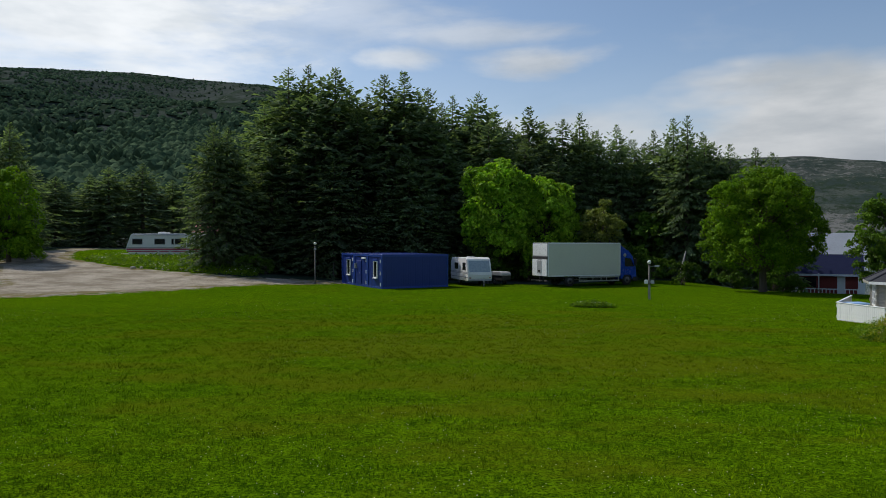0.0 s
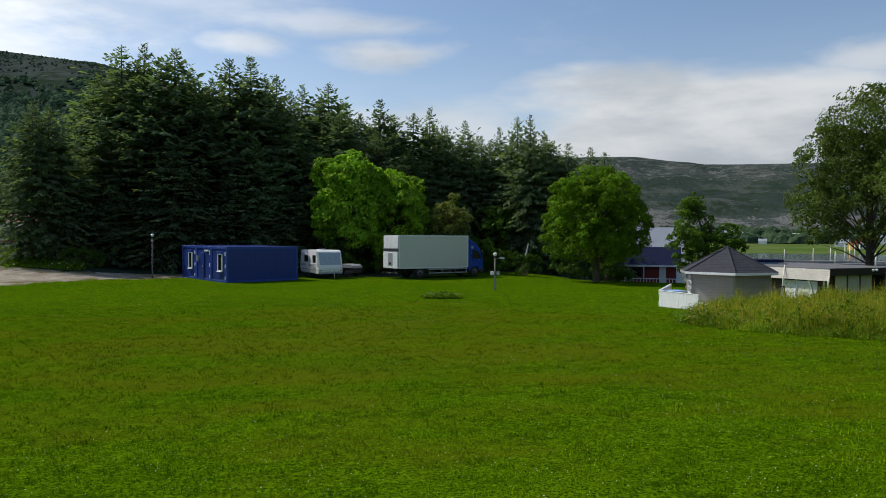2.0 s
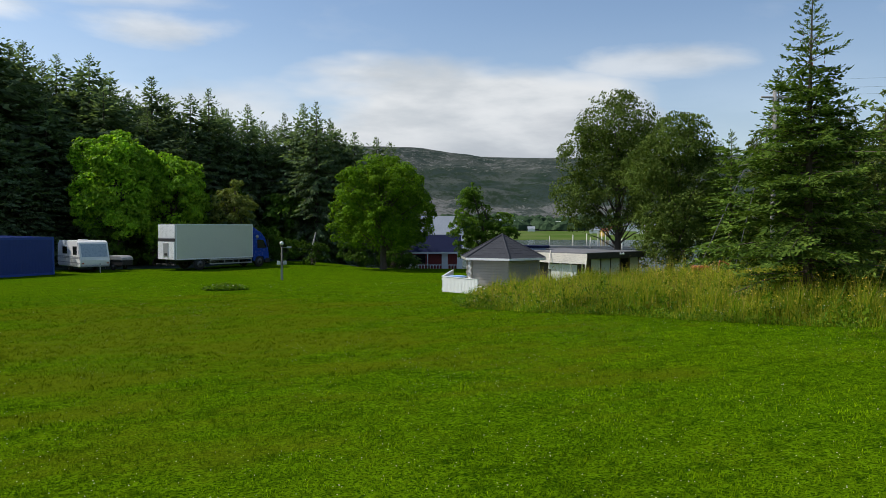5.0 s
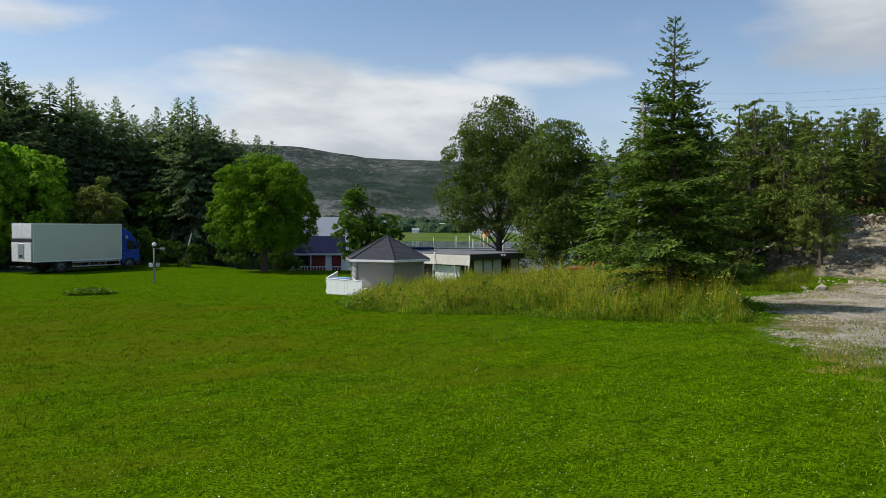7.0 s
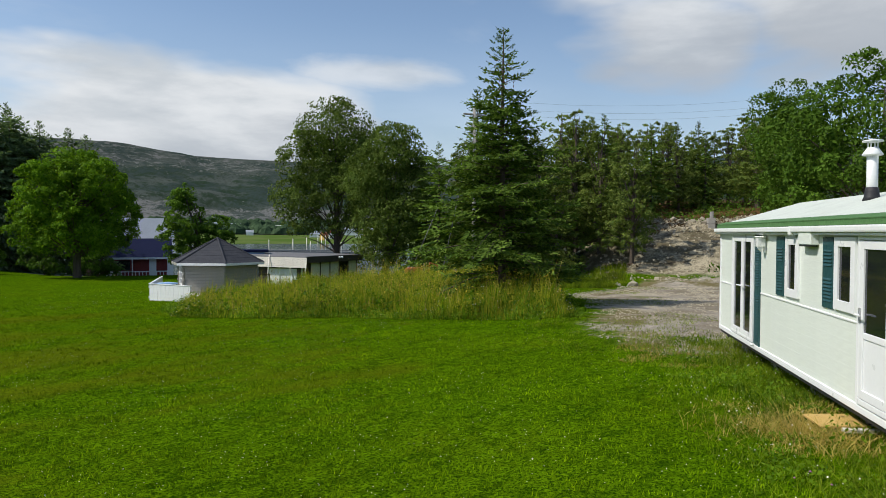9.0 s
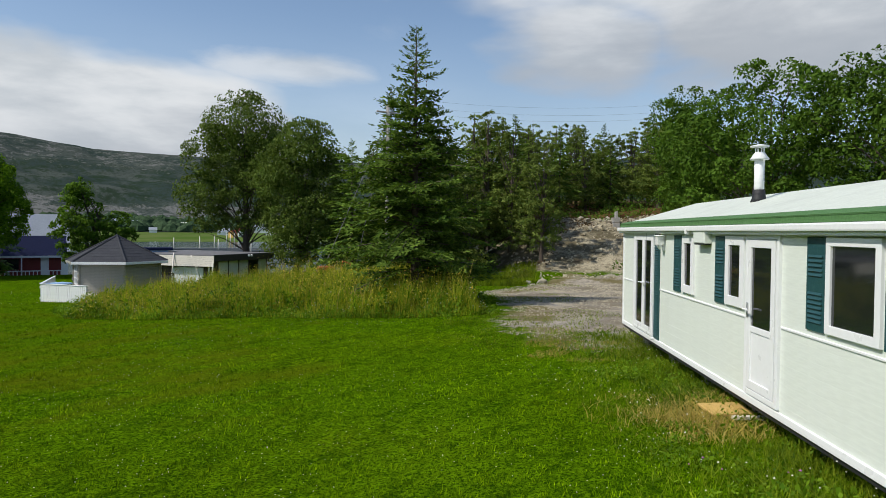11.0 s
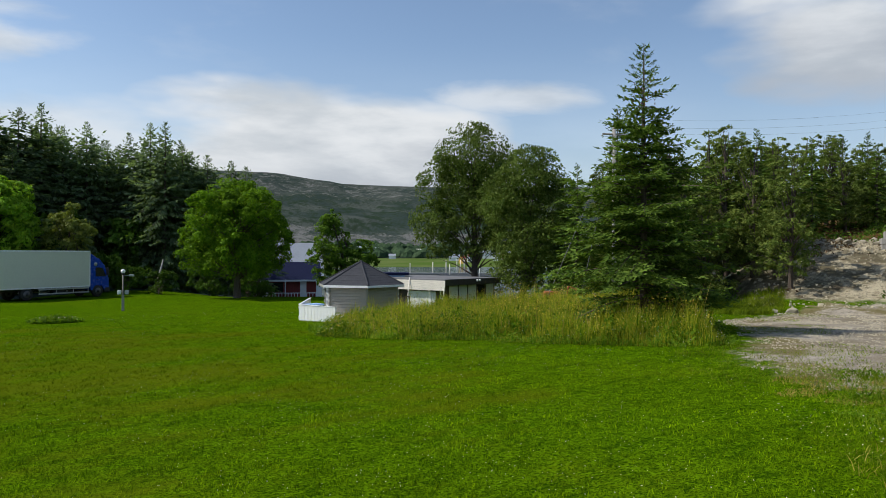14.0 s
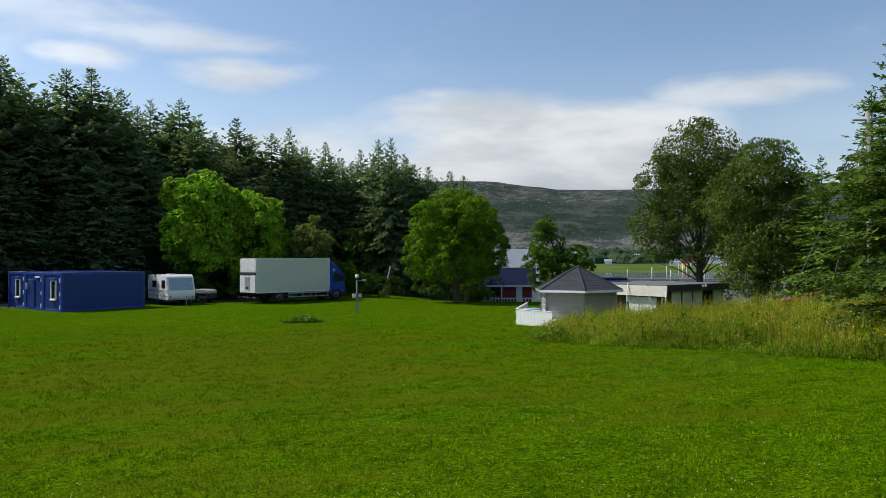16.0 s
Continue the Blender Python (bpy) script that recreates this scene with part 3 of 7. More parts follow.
def build_ground():
    azs = np.concatenate([np.arange(-180, -46, 4.0), np.arange(-46, 100, 0.52), np.arange(100, 180, 4.0)])
    rs = np.concatenate([[0.01], np.geomspace(1.5, 70, 95), np.geomspace(72, 500, 85), np.geomspace(510, 4800, 130)])
    a, r = np.meshgrid(np.radians(azs), rs)
    x, y = r * np.sin(a), r * np.cos(a)
    z = height(x, y)
    na, nr = len(azs), len(rs)
    verts = np.stack([x, y, z], -1).reshape(-1, 3)
    i, j = np.meshgrid(np.arange(nr - 1), np.arange(na), indexing="ij")
    jn = (j + 1) % na
    quads = np.stack([i * na + j, (i + 1) * na + j, (i + 1) * na + jn, i * na + jn], -1).reshape(-1, 4)[:, ::-1]
    ob = raw("ground", verts, quads, "ground", smooth=True)
    X, Y, R, AZ = x.ravel(), y.ravel(), r.ravel(), np.degrees(a).ravel()
    grav = np.maximum(smooth(-1.2, 1.2, inside(DRIVE, X, Y)), 0.97 * smooth(-1.0, 2.2, inside(YARD, X, Y)))
    rock = smooth(62, 67, AZ) * smooth(44.5, 47, R) * (1 - smooth(57, 62, R)) * (1 - smooth(110, 120, AZ))
    lawn_end = np.interp(AZ, [-180, -60, -33, -20, -12, 0, 10, 16, 21, 24, 30, 36, 60, 66, 100], [40, 60, 90, 66, 61, 63, 62, 72, 76, 66, 64, 60, 47, 47, 47])
    wild = smooth(-2, 2, R - lawn_end)
    wild = wild * (1 - (1 - smooth(-21, -17, AZ)) * (1 - smooth(96, 106, R)))
    field = smooth(455, 465, R) * (1 - smooth(690, 760, R)) * smooth(20, 30, AZ) * (1 - smooth(55, 62, AZ))
    me = ob.data
    c = me.attributes.new("cover", "FLOAT_COLOR", "POINT")
    c.data.foreach_set("color", np.stack([grav, rock, wild, np.ones_like(R)], -1).astype(np.float32).ravel())
    bare = 0.38 * smooth(300, 520, R) + smooth(900, 1000, R) * (0.34 - 0.64 * smooth(1250, 1450, R) + 0.5 * smooth(1800, 2300, R))
    k = me.attributes.new("bare", "FLOAT", "POINT")
    k.data.foreach_set("value", bare.astype(np.float32))
    heath = smooth(62, 67, AZ) * (1 - smooth(110, 120, AZ)) * smooth(55, 58, R) * (1 - smooth(80, 100, R))
    q = me.attributes.new("heath", "FLOAT", "POINT")
    q.data.foreach_set("value", heath.astype(np.float32))
    f = me.attributes.new("field", "FLOAT", "POINT")
    f.data.foreach_set("value", field.astype(np.float32))
    tagged(ob, "mown green lawn running out into wooded heathery hills", "ground", kind="structure")


build_ground()
wr, wa = np.meshgrid(np.array([120.0, 200, 300, 400, 520]), np.radians(np.arange(8, 68, 2.0)), indexing="ij")
nw = wr.shape[1]
wv = np.stack([wr * np.sin(wa), wr * np.cos(wa), np.full_like(wr, SEA)], -1).reshape(-1, 3)
wi, wj = np.meshgrid(np.arange(4), np.arange(nw - 1), indexing="ij")
wq = np.stack([wi * nw + wj, wi * nw + wj + 1, (wi + 1) * nw + wj + 1, (wi + 1) * nw + wj], -1).reshape(-1, 4)
tagged(raw("water", wv, wq, "water"), "calm grey fjord water between lawn and fields", "water", kind="structure")


# ---------------------------------------------------------------- trees
def sprigs(pos, along, across, length, width):
    """Lozenge sprigs: one quad each, from centres, directions and sizes."""
    a, c = along * length[:, None] / 2, across * width[:, None] / 2
    v = np.stack([pos - a, pos + c * 1.0, pos + a, pos - c * 1.0], 1).reshape(-1, 3)
    return v, np.arange(len(v)).reshape(-1, 4)


def unit(v):
    return v / np.maximum(np.linalg.norm(v, axis=-1, keepdims=True), 1e-9)


def spruce_tree(h, radius, seed, label, material="spruce", gap=0.42, low=0.04, profile=None, thin_top=1.0, step=0.30, twig=0.62, wide=0.30, fine=0, many=7, uplift=0.0, loose=0.33, droop=0.16):
    """Trunk, and a crown of boughs: each a drooping axis with a fan of side twigs, lifted at the tip; fine hangs sprigs on every twig."""
    g = np.random.default_rng(seed)
    tree = thing("spruce_tree", pose(0, 0, 0), label, "tree")
    bm = tube([(0, 0, -0.4), (0.03, 0, h * 0.3), (-0.02, 0.03, h * 0.7), (0, 0, h)], [h * 0.016, h * 0.012, h * 0.006, 0.012], 8)
    profile = profile or ([0, 0.2, 0.5, 0.75, 0.88, 0.95, 1.0], [0.85, 1.0, 0.86, 0.54, 0.29, 0.13, 0.01])
    zs, z = [], h * low
    while z < h * 0.99:
        zs.append(z)
        f = z / h
        z += gap * (0.5 + 0.6 * (1 - f)) * g.uniform(0.8, 1.2) * (1.5 if f > thin_top else 1.0)
    P, A, C, L, W = [], [], [], [], []
    for zw in zs:
        f = zw / h
        reach = radius * float(np.interp(f, *profile)) * (1 + 0.10 * math.sin(zw * 2.3 + seed)) + 0.08
        sparse = f > thin_top
        n = int(g.integers(4, 6)) if sparse else int(g.integers(many - 1, many + 2))
        start = g.uniform(0, 6.28)
        for k in range(n):
            th = start + k * 6.283 / n + g.normal(0, 0.25)
            ln = reach * (g.uniform(0.62, 1.02) if g.random() < 0.55 else g.uniform(0.95, 1.28))
            zb = zw + g.normal(0, 0.5 * gap) * (1 - 0.6 * f)
            out, side = np.array([math.cos(th), math.sin(th), 0]), np.array([-math.sin(th), math.cos(th), 0])
            up = float(np.interp(f, [0, 0.4, 0.7, 0.9, 1.0], [-0.10, 0.10, 0.30, 0.55, 0.9])) + uplift * (1 - f) + g.normal(0, 0.13)
            sag = float(np.interp(f, [0, 0.5, 0.85, 1.0], [0.55, 0.55, 0.35, 0.0]))
            lift = sag * 0.45
            rise = lambda q: ln * (up * q - sag * q * q + lift * q**3)
            if ln > (0.5 if fine else 3.6):
                tube([(0, 0, zb), tuple(out * ln * 0.5 + np.array([0, 0, zb + rise(0.5)])), tuple(out * ln * 0.95 + np.array([0, 0, zb + rise(0.95)]))], [0.010 + 0.010 * ln, 0.008 + 0.006 * ln, 0.005], 3, bm, False)
            m = max(3, int(ln / step))
            q = (np.arange(2 * m) // 2 + g.random(2 * m)) / m * 0.9 + 0.10
            sgn = np.where(np.arange(2 * m) % 2, 1.0, -1.0)
            tl = np.minimum(twig * 1.5, ln * 0.42) * np.clip(1.12 - q, 0.25, 0.85) * g.uniform(0.7, 1.25, 2 * m) + 0.10
            slope = (up - 2 * sag * q + 3 * lift * q * q)
            ang = g.normal(0.85, 0.16, 2 * m)
            d = out * np.cos(ang)[:, None] + side * (sgn * np.sin(ang))[:, None]
            d[:, 2] += slope * np.cos(ang) - droop + g.normal(0, 0.12, 2 * m)
            d = unit(d)
            root = out * (q * ln)[:, None]
            root[:, 2] = zb + rise(q)
            # the tip of the bough itself
            d = np.concatenate([d, unit(out + np.array([0, 0, slope[-1] + 0.12]))[None]])
            root = np.concatenate([root, (out * ln * 0.86 + np.array([0, 0, zb + rise(0.86)]))[None]])
            tl = np.append(tl, 0.22 * ln + 0.12)
            nrm = unit(np.array([0, 0, 1.0]) + out * 0.35 + g.normal(0, loose, d.shape))
            c = unit(np.cross(d, nrm))
            if not fine:
                P.append(root + d * (tl * 0.46)[:, None]), A.append(d), C.append(c), L.append(tl * 1.08), W.append(np.minimum(wide, tl * 0.55) * g.uniform(0.7, 1.25, len(tl)))
            else:
                # sprigs down both sides of every twig, and one at its end
                for j in range(fine):
                    e = (j + g.random(len(tl))) / fine
                    s2 = np.where((j + np.arange(len(tl))) % 2, 1.0, -1.0)
                    d2 = unit(d * 0.85 + c * (s2 * g.uniform(0.35, 0.75, len(tl)))[:, None] + g.normal(0, 0.18, d.shape) + np.array([0, 0, 0.05]))
                    sl = np.clip(tl * 0.55, 0.09, 0.26) * (1.1 - 0.45 * e) * g.uniform(0.75, 1.25, len(tl))
                    P.append(root + d * (tl * e)[:, None] + d2 * (sl * 0.45)[:, None]), A.append(d2)
                    C.append(unit(np.cross(d2, unit(nrm + g.normal(0, 0.4, d.shape))))), L.append(sl), W.append(np.minimum(wide, sl * 0.42) * g.uniform(0.7, 1.2, len(tl)))
    v, q = sprigs(*(np.concatenate(b) for b in (P, A, C, L, W)))
    part("trunk", bm, "bark", tree)
    raw("crown", v, q, material, tree)
    return tree


def broad_tree(h, lobes, seed, label, material, leaf=0.24, count=9000, trunk=0.22, bark="bark", name="deciduous_tree", lean=0.0, stems=1, shape=0.55, hang=0.0, fill=0.3, gaps=0.35, billow=1.0, per=70, ruffle=0.42):
    """Trunk and limbs, and a crown of leaf clumps over lobes (x, y, z, rx, ry, rz)."""
    g = np.random.default_rng(seed)
    tree = thing(name, pose(0, 0, 0), label, "bush" if "bush" in name or "shrub" in name else "tree")
    bm = bmesh.new()
    lb = np.array(lobes, float)
    for s in range(stems):
        ox, oy = (g.normal(0, 0.35), g.normal(0, 0.35)) if stems > 1 else (0, 0)
        top = lb[int(np.argmax(lb[:, 2]))] if s == 0 else lb[g.integers(len(lb))]
        mid = (ox * 1.5 + top[0] * 0.25 + lean, oy * 1.5 + top[1] * 0.25, top[2] * 0.5)
        tube([(ox, oy, -0.4), (ox * 1.2 + lean * 0.4, oy * 1.2, top[2] * 0.22), mid, (top[0], top[1], top[2] + top[5] * 0.4)], [trunk * 1.25, trunk, trunk * 0.72, trunk * 0.12], 8, bm)
    for x, y, z, rx, ry, rz in lobes:
        for k in range(4):
            d = unit(g.normal(0, 1, 3) + np.array([0, 0, 0.6]))
            tipp = np.array([x, y, z]) + d * np.array([rx, ry, rz]) * 0.85
            st = np.array([lean * 0.5, 0, max(h * 0.16, (z - rz) * g.uniform(0.6, 0.95))])
            md = st * 0.45 + tipp * 0.55 + np.array([0, 0, 0.15 * rz])
            tube([tuple(st), tuple(md), tuple(tipp)], [trunk * 0.30, trunk * 0.16, 0.01], 5, bm, False)
    vol = (lb[:, 3] * lb[:, 4] * lb[:, 5]) ** (2 / 3)
    P, N = [], []
    for (x, y, z, rx, ry, rz), w in zip(lobes, vol / vol.sum()):
        n = int(count * w)
        # billows sit on the lobe; the leaves lie over each billow like a cap, and a few fill the dark inside
        size = billow * (0.20 * (rx + ry + rz) / 3 + 0.16)
        nc = max(9, n // per)
        d = unit(g.normal(0, 1, (nc, 3)))
        d[:, 2] = np.where(d[:, 2] < -0.75, -d[:, 2], d[:, 2])
        rad = np.where(g.random(nc) < fill, g.uniform(0.35, 0.80, nc), g.uniform(0.80, 1.04, nc))
        cl = d * rad[:, None] * np.array([rx, ry, rz])
        keep = g.random(nc) > gaps * (fbm(cl[:, 0] * 3 + x, cl[:, 1] * 3 + cl[:, 2] * 4, 2.2, 2, seed) > 0.12)
        cl, d = cl[keep], d[keep]
        grow = g.uniform(0.65, 1.35, len(cl))
        i = g.integers(0, len(cl), n)
        o = unit(g.normal(0, 1, (n, 3)) + d[i] * 0.75 + np.array([0, 0, 0.55]))
        far = np.where(g.random(n) < 0.82, g.uniform(0.75, 1.08, n), g.uniform(0.2, 0.75, n)) * size * grow[i]
        off = o * far[:, None] * np.array([1, 1, 0.8])
        off[:, 2] -= hang * np.abs(g.normal(0, 0.6, n)) * size
        P.append(cl[i] + off + np.array([x, y, z]))
        N.append(o)
    P, N = np.concatenate(P), np.concatenate(N)
    nrm = unit(N + np.array([0, 0, 0.15]) + g.normal(0, ruffle, P.shape))
    along = unit(np.cross(nrm, g.normal(0, 1, P.shape)) - np.array([0, 0, 0.35 + hang]))
    across = unit(np.cross(nrm, along))
    L = leaf * g.uniform(0.6, 1.3, len(P))
    v, q = sprigs(P, along, across, L, L * shape * g.uniform(0.8, 1.2, len(P)))
    part("trunk", bm, bark, tree)
    raw("crown", v, q, material, tree)
    return tree


def stand(tree, x, y, turn=0.0, scale=1.0, wide=None, sink=0.1):
    """The pose of a tree's copy at a place on the ground."""
    w = wide or scale
    return pose(x, y, ground_at(x, y) - sink, 0, 0, turn) @ Matrix.Diagonal((w, w, scale, 1))


def plant(kinds, spots, group, rng):
    """Trees at (x, y, top height z, width factor): the first of each kind is moved there, the rest are copies."""
    used = set()
    for n, (x, y, top, wide) in enumerate(spots):
        k = n % len(kinds)
        tree, h, radius = kinds[k]
        s = (top - 0.35 - ground_at(x, y)) / h
        m = stand(tree, x, y, rng.uniform(0, 360), s, s * wide)
        if k in used:
            copy_thing(tree, m @ Matrix.Diagonal([1 / v for v in tree.scale] + [1]))
        else:
            tree.matrix_basis = m
            tagged(tree, group=group)
            used.add(k)


rng = random.Random(7)
wood = [(spruce_tree(18, r, n, "tall dark green spruce in a dense stand", gap=0.47, many=6, step=0.40, twig=0.74, wide=0.28, loose=0.8, droop=0.5, profile=([0, 0.2, 0.5, 0.75, 0.88, 0.95, 1.0], [0.80, 1.0, 0.88, 0.58 * k, 0.27 * k, 0.08, 0.0])), 18, r) for n, r, k in ((1, 4.3, 1.0), (2, 4.0, 0.88), (3, 4.6, 1.1), (4, 3.8, 1.15), (5, 4.2, 0.95))]
spots = [(-15.71, 70.26, 21.5, 1.25), (-13.77, 70.67, 21.8, 1.0), (-10.75, 69.17, 21.2, 1.1), (-5.85, 69.76, 20.5, 1.05), (-3.85, 69.89, 20.9, 1.05), (-1.47, 71.98, 19.6, 0.9), (1.12, 74.99, 19.4, 0.9),
         (3.89, 74.9, 19.7, 0.9), (7.75, 79.62, 17.5, 0.8), (9.38, 74.41, 18.1, 0.95), (12.97, 73.87, 16.7, 0.9), (14.92, 74.52, 17.5, 0.85), (17.0, 75.5, 15.8, 0.8), (18.7, 73.66, 16.4, 0.85),
         (22.33, 72.64, 15.3, 0.8), (23.58, 70.14, 16.1, 0.85), (24.2, 67.81, 16.5, 0.85), (26.4, 69.14, 14.5, 0.85), (33.2, 72.8, 14.6, 1.0), (31.2, 74.5, 15.0, 1.0), (35.5, 74, 13.6, 1.0),
         # fillers in the depth of the stand
         (-18.5, 71.5, 18.0, 1.1), (-17.5, 75, 19.5, 1.1), (-12.3, 66.5, 16.0, 1.3), (-8.3, 67.5, 16.0, 1.25), (-7.9, 73, 19.2, 1.0), (-3.2, 66.6, 12.5, 1.3), (0.2, 69.5, 14.0, 1.2), (4.8, 70.5, 15.6, 1.2),
         (-2.2, 77, 18.6, 1.0), (5.8, 77, 17.9, 0.9), (20.3, 78, 15.4, 0.85), (8.4, 69.5, 14.0, 1.0), (-11.5, 74, 20.0, 1.0), (-21.9, 66.0, 16.6, 0.95), (-20.9, 66.8, 15.0, 1.0), (-20.0, 67.5, 12.5, 1.2),
         (-19.2, 65.6, 9.5, 1.0), (-16.2, 65.3, 13.0, 1.4), (-14.5, 63.4, 7.5, 1.3), (-10, 63.8, 11.0, 1.4), (-5.5, 65.5, 9.0, 1.3), (-1, 66.5, 8.5, 1.3), (12, 71, 12.5, 1.0), (20.8, 74.5, 14.6, 0.8),
         (29.6, 75, 15.2, 0.9), (11.2, 78, 16.8, 0.9), (16.3, 78, 16.0, 0.9), (22.5, 77, 14.5, 0.9), (3, 76.5, 18.0, 1.0), (6.5, 81, 17.0, 1.0), (13.5, 84, 15.5, 0.9), (1.5, 84, 18.0, 0.9),
         # far left, behind the caravan
         (-46.0, 73.0, 16.6, 0.75), (-46.1, 105.4, 16.0, 1.3), (-50.3, 103.4, 15.3, 1.4), (-53.5, 104, 14.2, 1.4), (-57, 101, 13.6, 1.4), (-42.5, 108, 13.8, 1.4), (-38, 106, 13.4, 1.3), (-61, 98, 15.0, 1.4), (-34, 104, 12.5, 1.3), (-30, 100, 12.0, 1.3), (-54, 88, 14.5, 1.2), (-50.5, 79, 13.0, 1.2)]
# the stand keeps well back from the cabins, so that the sun comes in over it
spots = [(x * 1.07, y * 1.07, 3.4 + (top - 3.0) * 1.07, w) if -20 < x < 27 else (x, y, top, w) for x, y, top, w in spots]
# the skyline of the stand, in degrees, seen from the lawn
EDGE = (-18.6, -13.1, -13.0, -11.4, -11.3, -9.1, -4.8, -4.2, -3.4, -1.4, 0.7, 2.4, 2.9, 5.5, 7.1, 9.7, 11.4, 14.6, 17.6, 19.3, 21.7, 25.3, 26.8)
EDGE_UP = (9.3, 14.6, 14.0, 14.7, 14.4, 14.6, 14.2, 14.1, 14.5, 13.1, 12.3, 12.1, 12.8, 10.5, 11.6, 10.5, 10.9, 9.9, 9.4, 10.7, 8.0, 7.5, 6.9)


def under_edge(x, y, top, w):
    az, d = math.degrees(math.atan2(x, y)), math.hypot(x, y)
    if az < -20 or az > 26:
        return x, y, top, w * 1.35
    return x, y, min(top, 3.6 + d * math.tan(radians(float(np.interp(az, EDGE, EDGE_UP)))) - rng.uniform(0.0, 0.6)), w * (1.12 if az < 0 else 1.24 if az < 12 else 1.06)


spots = [under_edge(*s) for s in spots]
# a second row close behind the first closes the gaps between the spires
spots += [(x * 1.06 + 1.6, y * 1.06, top - rng.uniform(0.3, 1.4), w * 0.95) for x, y, top, w in spots[:19] if top > 14]
plant(wood, spots, "spruce wood", rng)

# the single spruce on the meadow's edge
lone = spruce_tree(10.75, 2.95, 21, "free-standing young spruce with a thin bare leader", "spruce_near", gap=0.33, low=0.03, many=7, step=0.16, twig=0.60, wide=0.10, fine=6, thin_top=0.72, uplift=0.32, loose=0.5, profile=([0, 0.12, 0.26, 0.45, 0.58, 0.66, 0.74, 0.88, 0.97, 1.0], [0.70, 0.95, 0.98, 0.80, 0.54, 0.38, 0.27, 0.16, 0.03, 0.005]))
lone.matrix_basis = stand(lone, 22.6, 14.0, 40)
lone.name = "lone_spruce"
g = np.random.default_rng(33)
cz, ca_, cr = g.uniform(8.4, 9.5, 70), g.uniform(0, 6.28, 70), g.uniform(0.05, 0.45, 70)
cv, cq = sprigs(np.stack([cr * np.cos(ca_), cr * np.sin(ca_), cz], -1), np.tile([[0.1, 0.1, -1.0]], (70, 1)), unit(g.normal(0, 1, (70, 3)) * [1, 1, 0.1]), g.uniform(0.08, 0.14, 70), g.uniform(0.035, 0.05, 70))
tagged(raw("cones", cv, cq, "cone", lone), kind="stuff")

# second, thinner spruces beside the pole
thin = spruce_tree(11, 2.3, 31, "slim spruce behind the meadow", "spruce_near", gap=0.40, many=6, step=0.26, twig=0.5, wide=0.22, profile=([0, 0.3, 0.6, 0.8, 1.0], [0.9, 1.0, 0.65, 0.35, 0.02]))
plant([(thin, 11, 2.3)], [(38.2, 25.8, 12.9, 1.0), (38.4, 29.2, 9.6, 1.0), (41.0, 26.2, 11.5, 1.0), (43.5, 28.5, 10.2, 1.0), (39.5, 23.6, 10.0, 1.1), (35.8, 20.2, 6.5, 1.2), (61, 22.5, 13.2, 1.0), (68, 22.5, 14.2, 0.9), (73, 22, 15.0, 0.9), (77, 21.5, 14.4, 0.9), (66, 19.2, 12.8, 0.8), (79, 17, 15.8, 0.8), (48.4, 21.4, 12.2, 1.0)], "slim spruces among the pines", rng)


def lobed(seed, h, r, n, low=0.25):
    """Lobes for a rounded crown of height h and radius r."""
    g = random.Random(seed)
    out = [(0, 0, h * (low + 1) / 2, r * 0.78, r * 0.78, h * (1 - low) * 0.42)]
    for k in range(n):
        th, f = 6.283 * k / n + g.uniform(-0.4, 0.4), g.uniform(0.0, 1.0)
        z = h * (low + 0.14 + (0.70 - low) * f)
        rr = r * (0.62 - 0.22 * abs(f - 0.4))
        s = r * g.uniform(0.34, 0.48)
        out.append((rr * math.cos(th), rr * math.sin(th), z, s, s, s * 0.9))
    out.append((0, 0, h * 0.84, r * 0.42, r * 0.42, h * 0.15))
    return out


ball = [(0, 0, 4.9, 3.3, 3.3, 3.5), (0, 0, 3.0, 3.0, 3.0, 1.5), (0, 0, 7.6, 2.3, 2.3, 1.55)] + [(3.0 * math.cos(k * 2.4), 3.0 * math.sin(k * 2.4), 2.9 + 0.42 * (k * 5 % 11), 1.4, 1.4, 1.3) for k in range(13)] + [(1.9 * math.cos(k * 1.9), 1.9 * math.sin(k * 1.9), 7.3, 1.3, 1.3, 1.1) for k in range(5)]
maple = broad_tree(9.6, ball, 41, "dense round-crowned maple with fresh green leaves", "maple", 0.20, 60000, 0.26, gaps=0.15, fill=0.3)
maple.matrix_basis = stand(maple, 24.2, 51.6)
birch_a = broad_tree(11.2, lobed(2, 11.2, 3.6, 12, 0.1), 42, "bright green leafy tree before the dark spruces", "bright", 0.34, 30000, 0.2, gaps=0.05, fill=0.25, per=50)
birch_a.matrix_basis = stand(birch_a, 5.65, 67.3, 0, 1.065)
birch_b = broad_tree(9.6, lobed(3, 9.6, 3.3, 11, 0.1), 43, "bright green leafy tree before the dark spruces", "bright", 0.34, 24000, 0.18, gaps=0.05, fill=0.25, per=50)
birch_b.matrix_basis = stand(birch_b, 10.1, 68.2, 0, 1.065)
sallow = broad_tree(7.6, lobed(4, 7.6, 2.4, 9, 0.1), 44, "olive-green half-bare bush behind the lorry", "olive", 0.26, 9000, 0.1, name="tall_bush", stems=4, gaps=0.5)
sallow.matrix_basis = stand(sallow, 15.9, 67.8, 0, 1.06)
hedge = broad_tree(4.5, lobed(5, 4.5, 2.8, 9, 0.0), 45, "dark leafy shrub under the trees", "dark_leaf", 0.36, 3400, 0.06, name="shrub", stems=4, gaps=0.2)
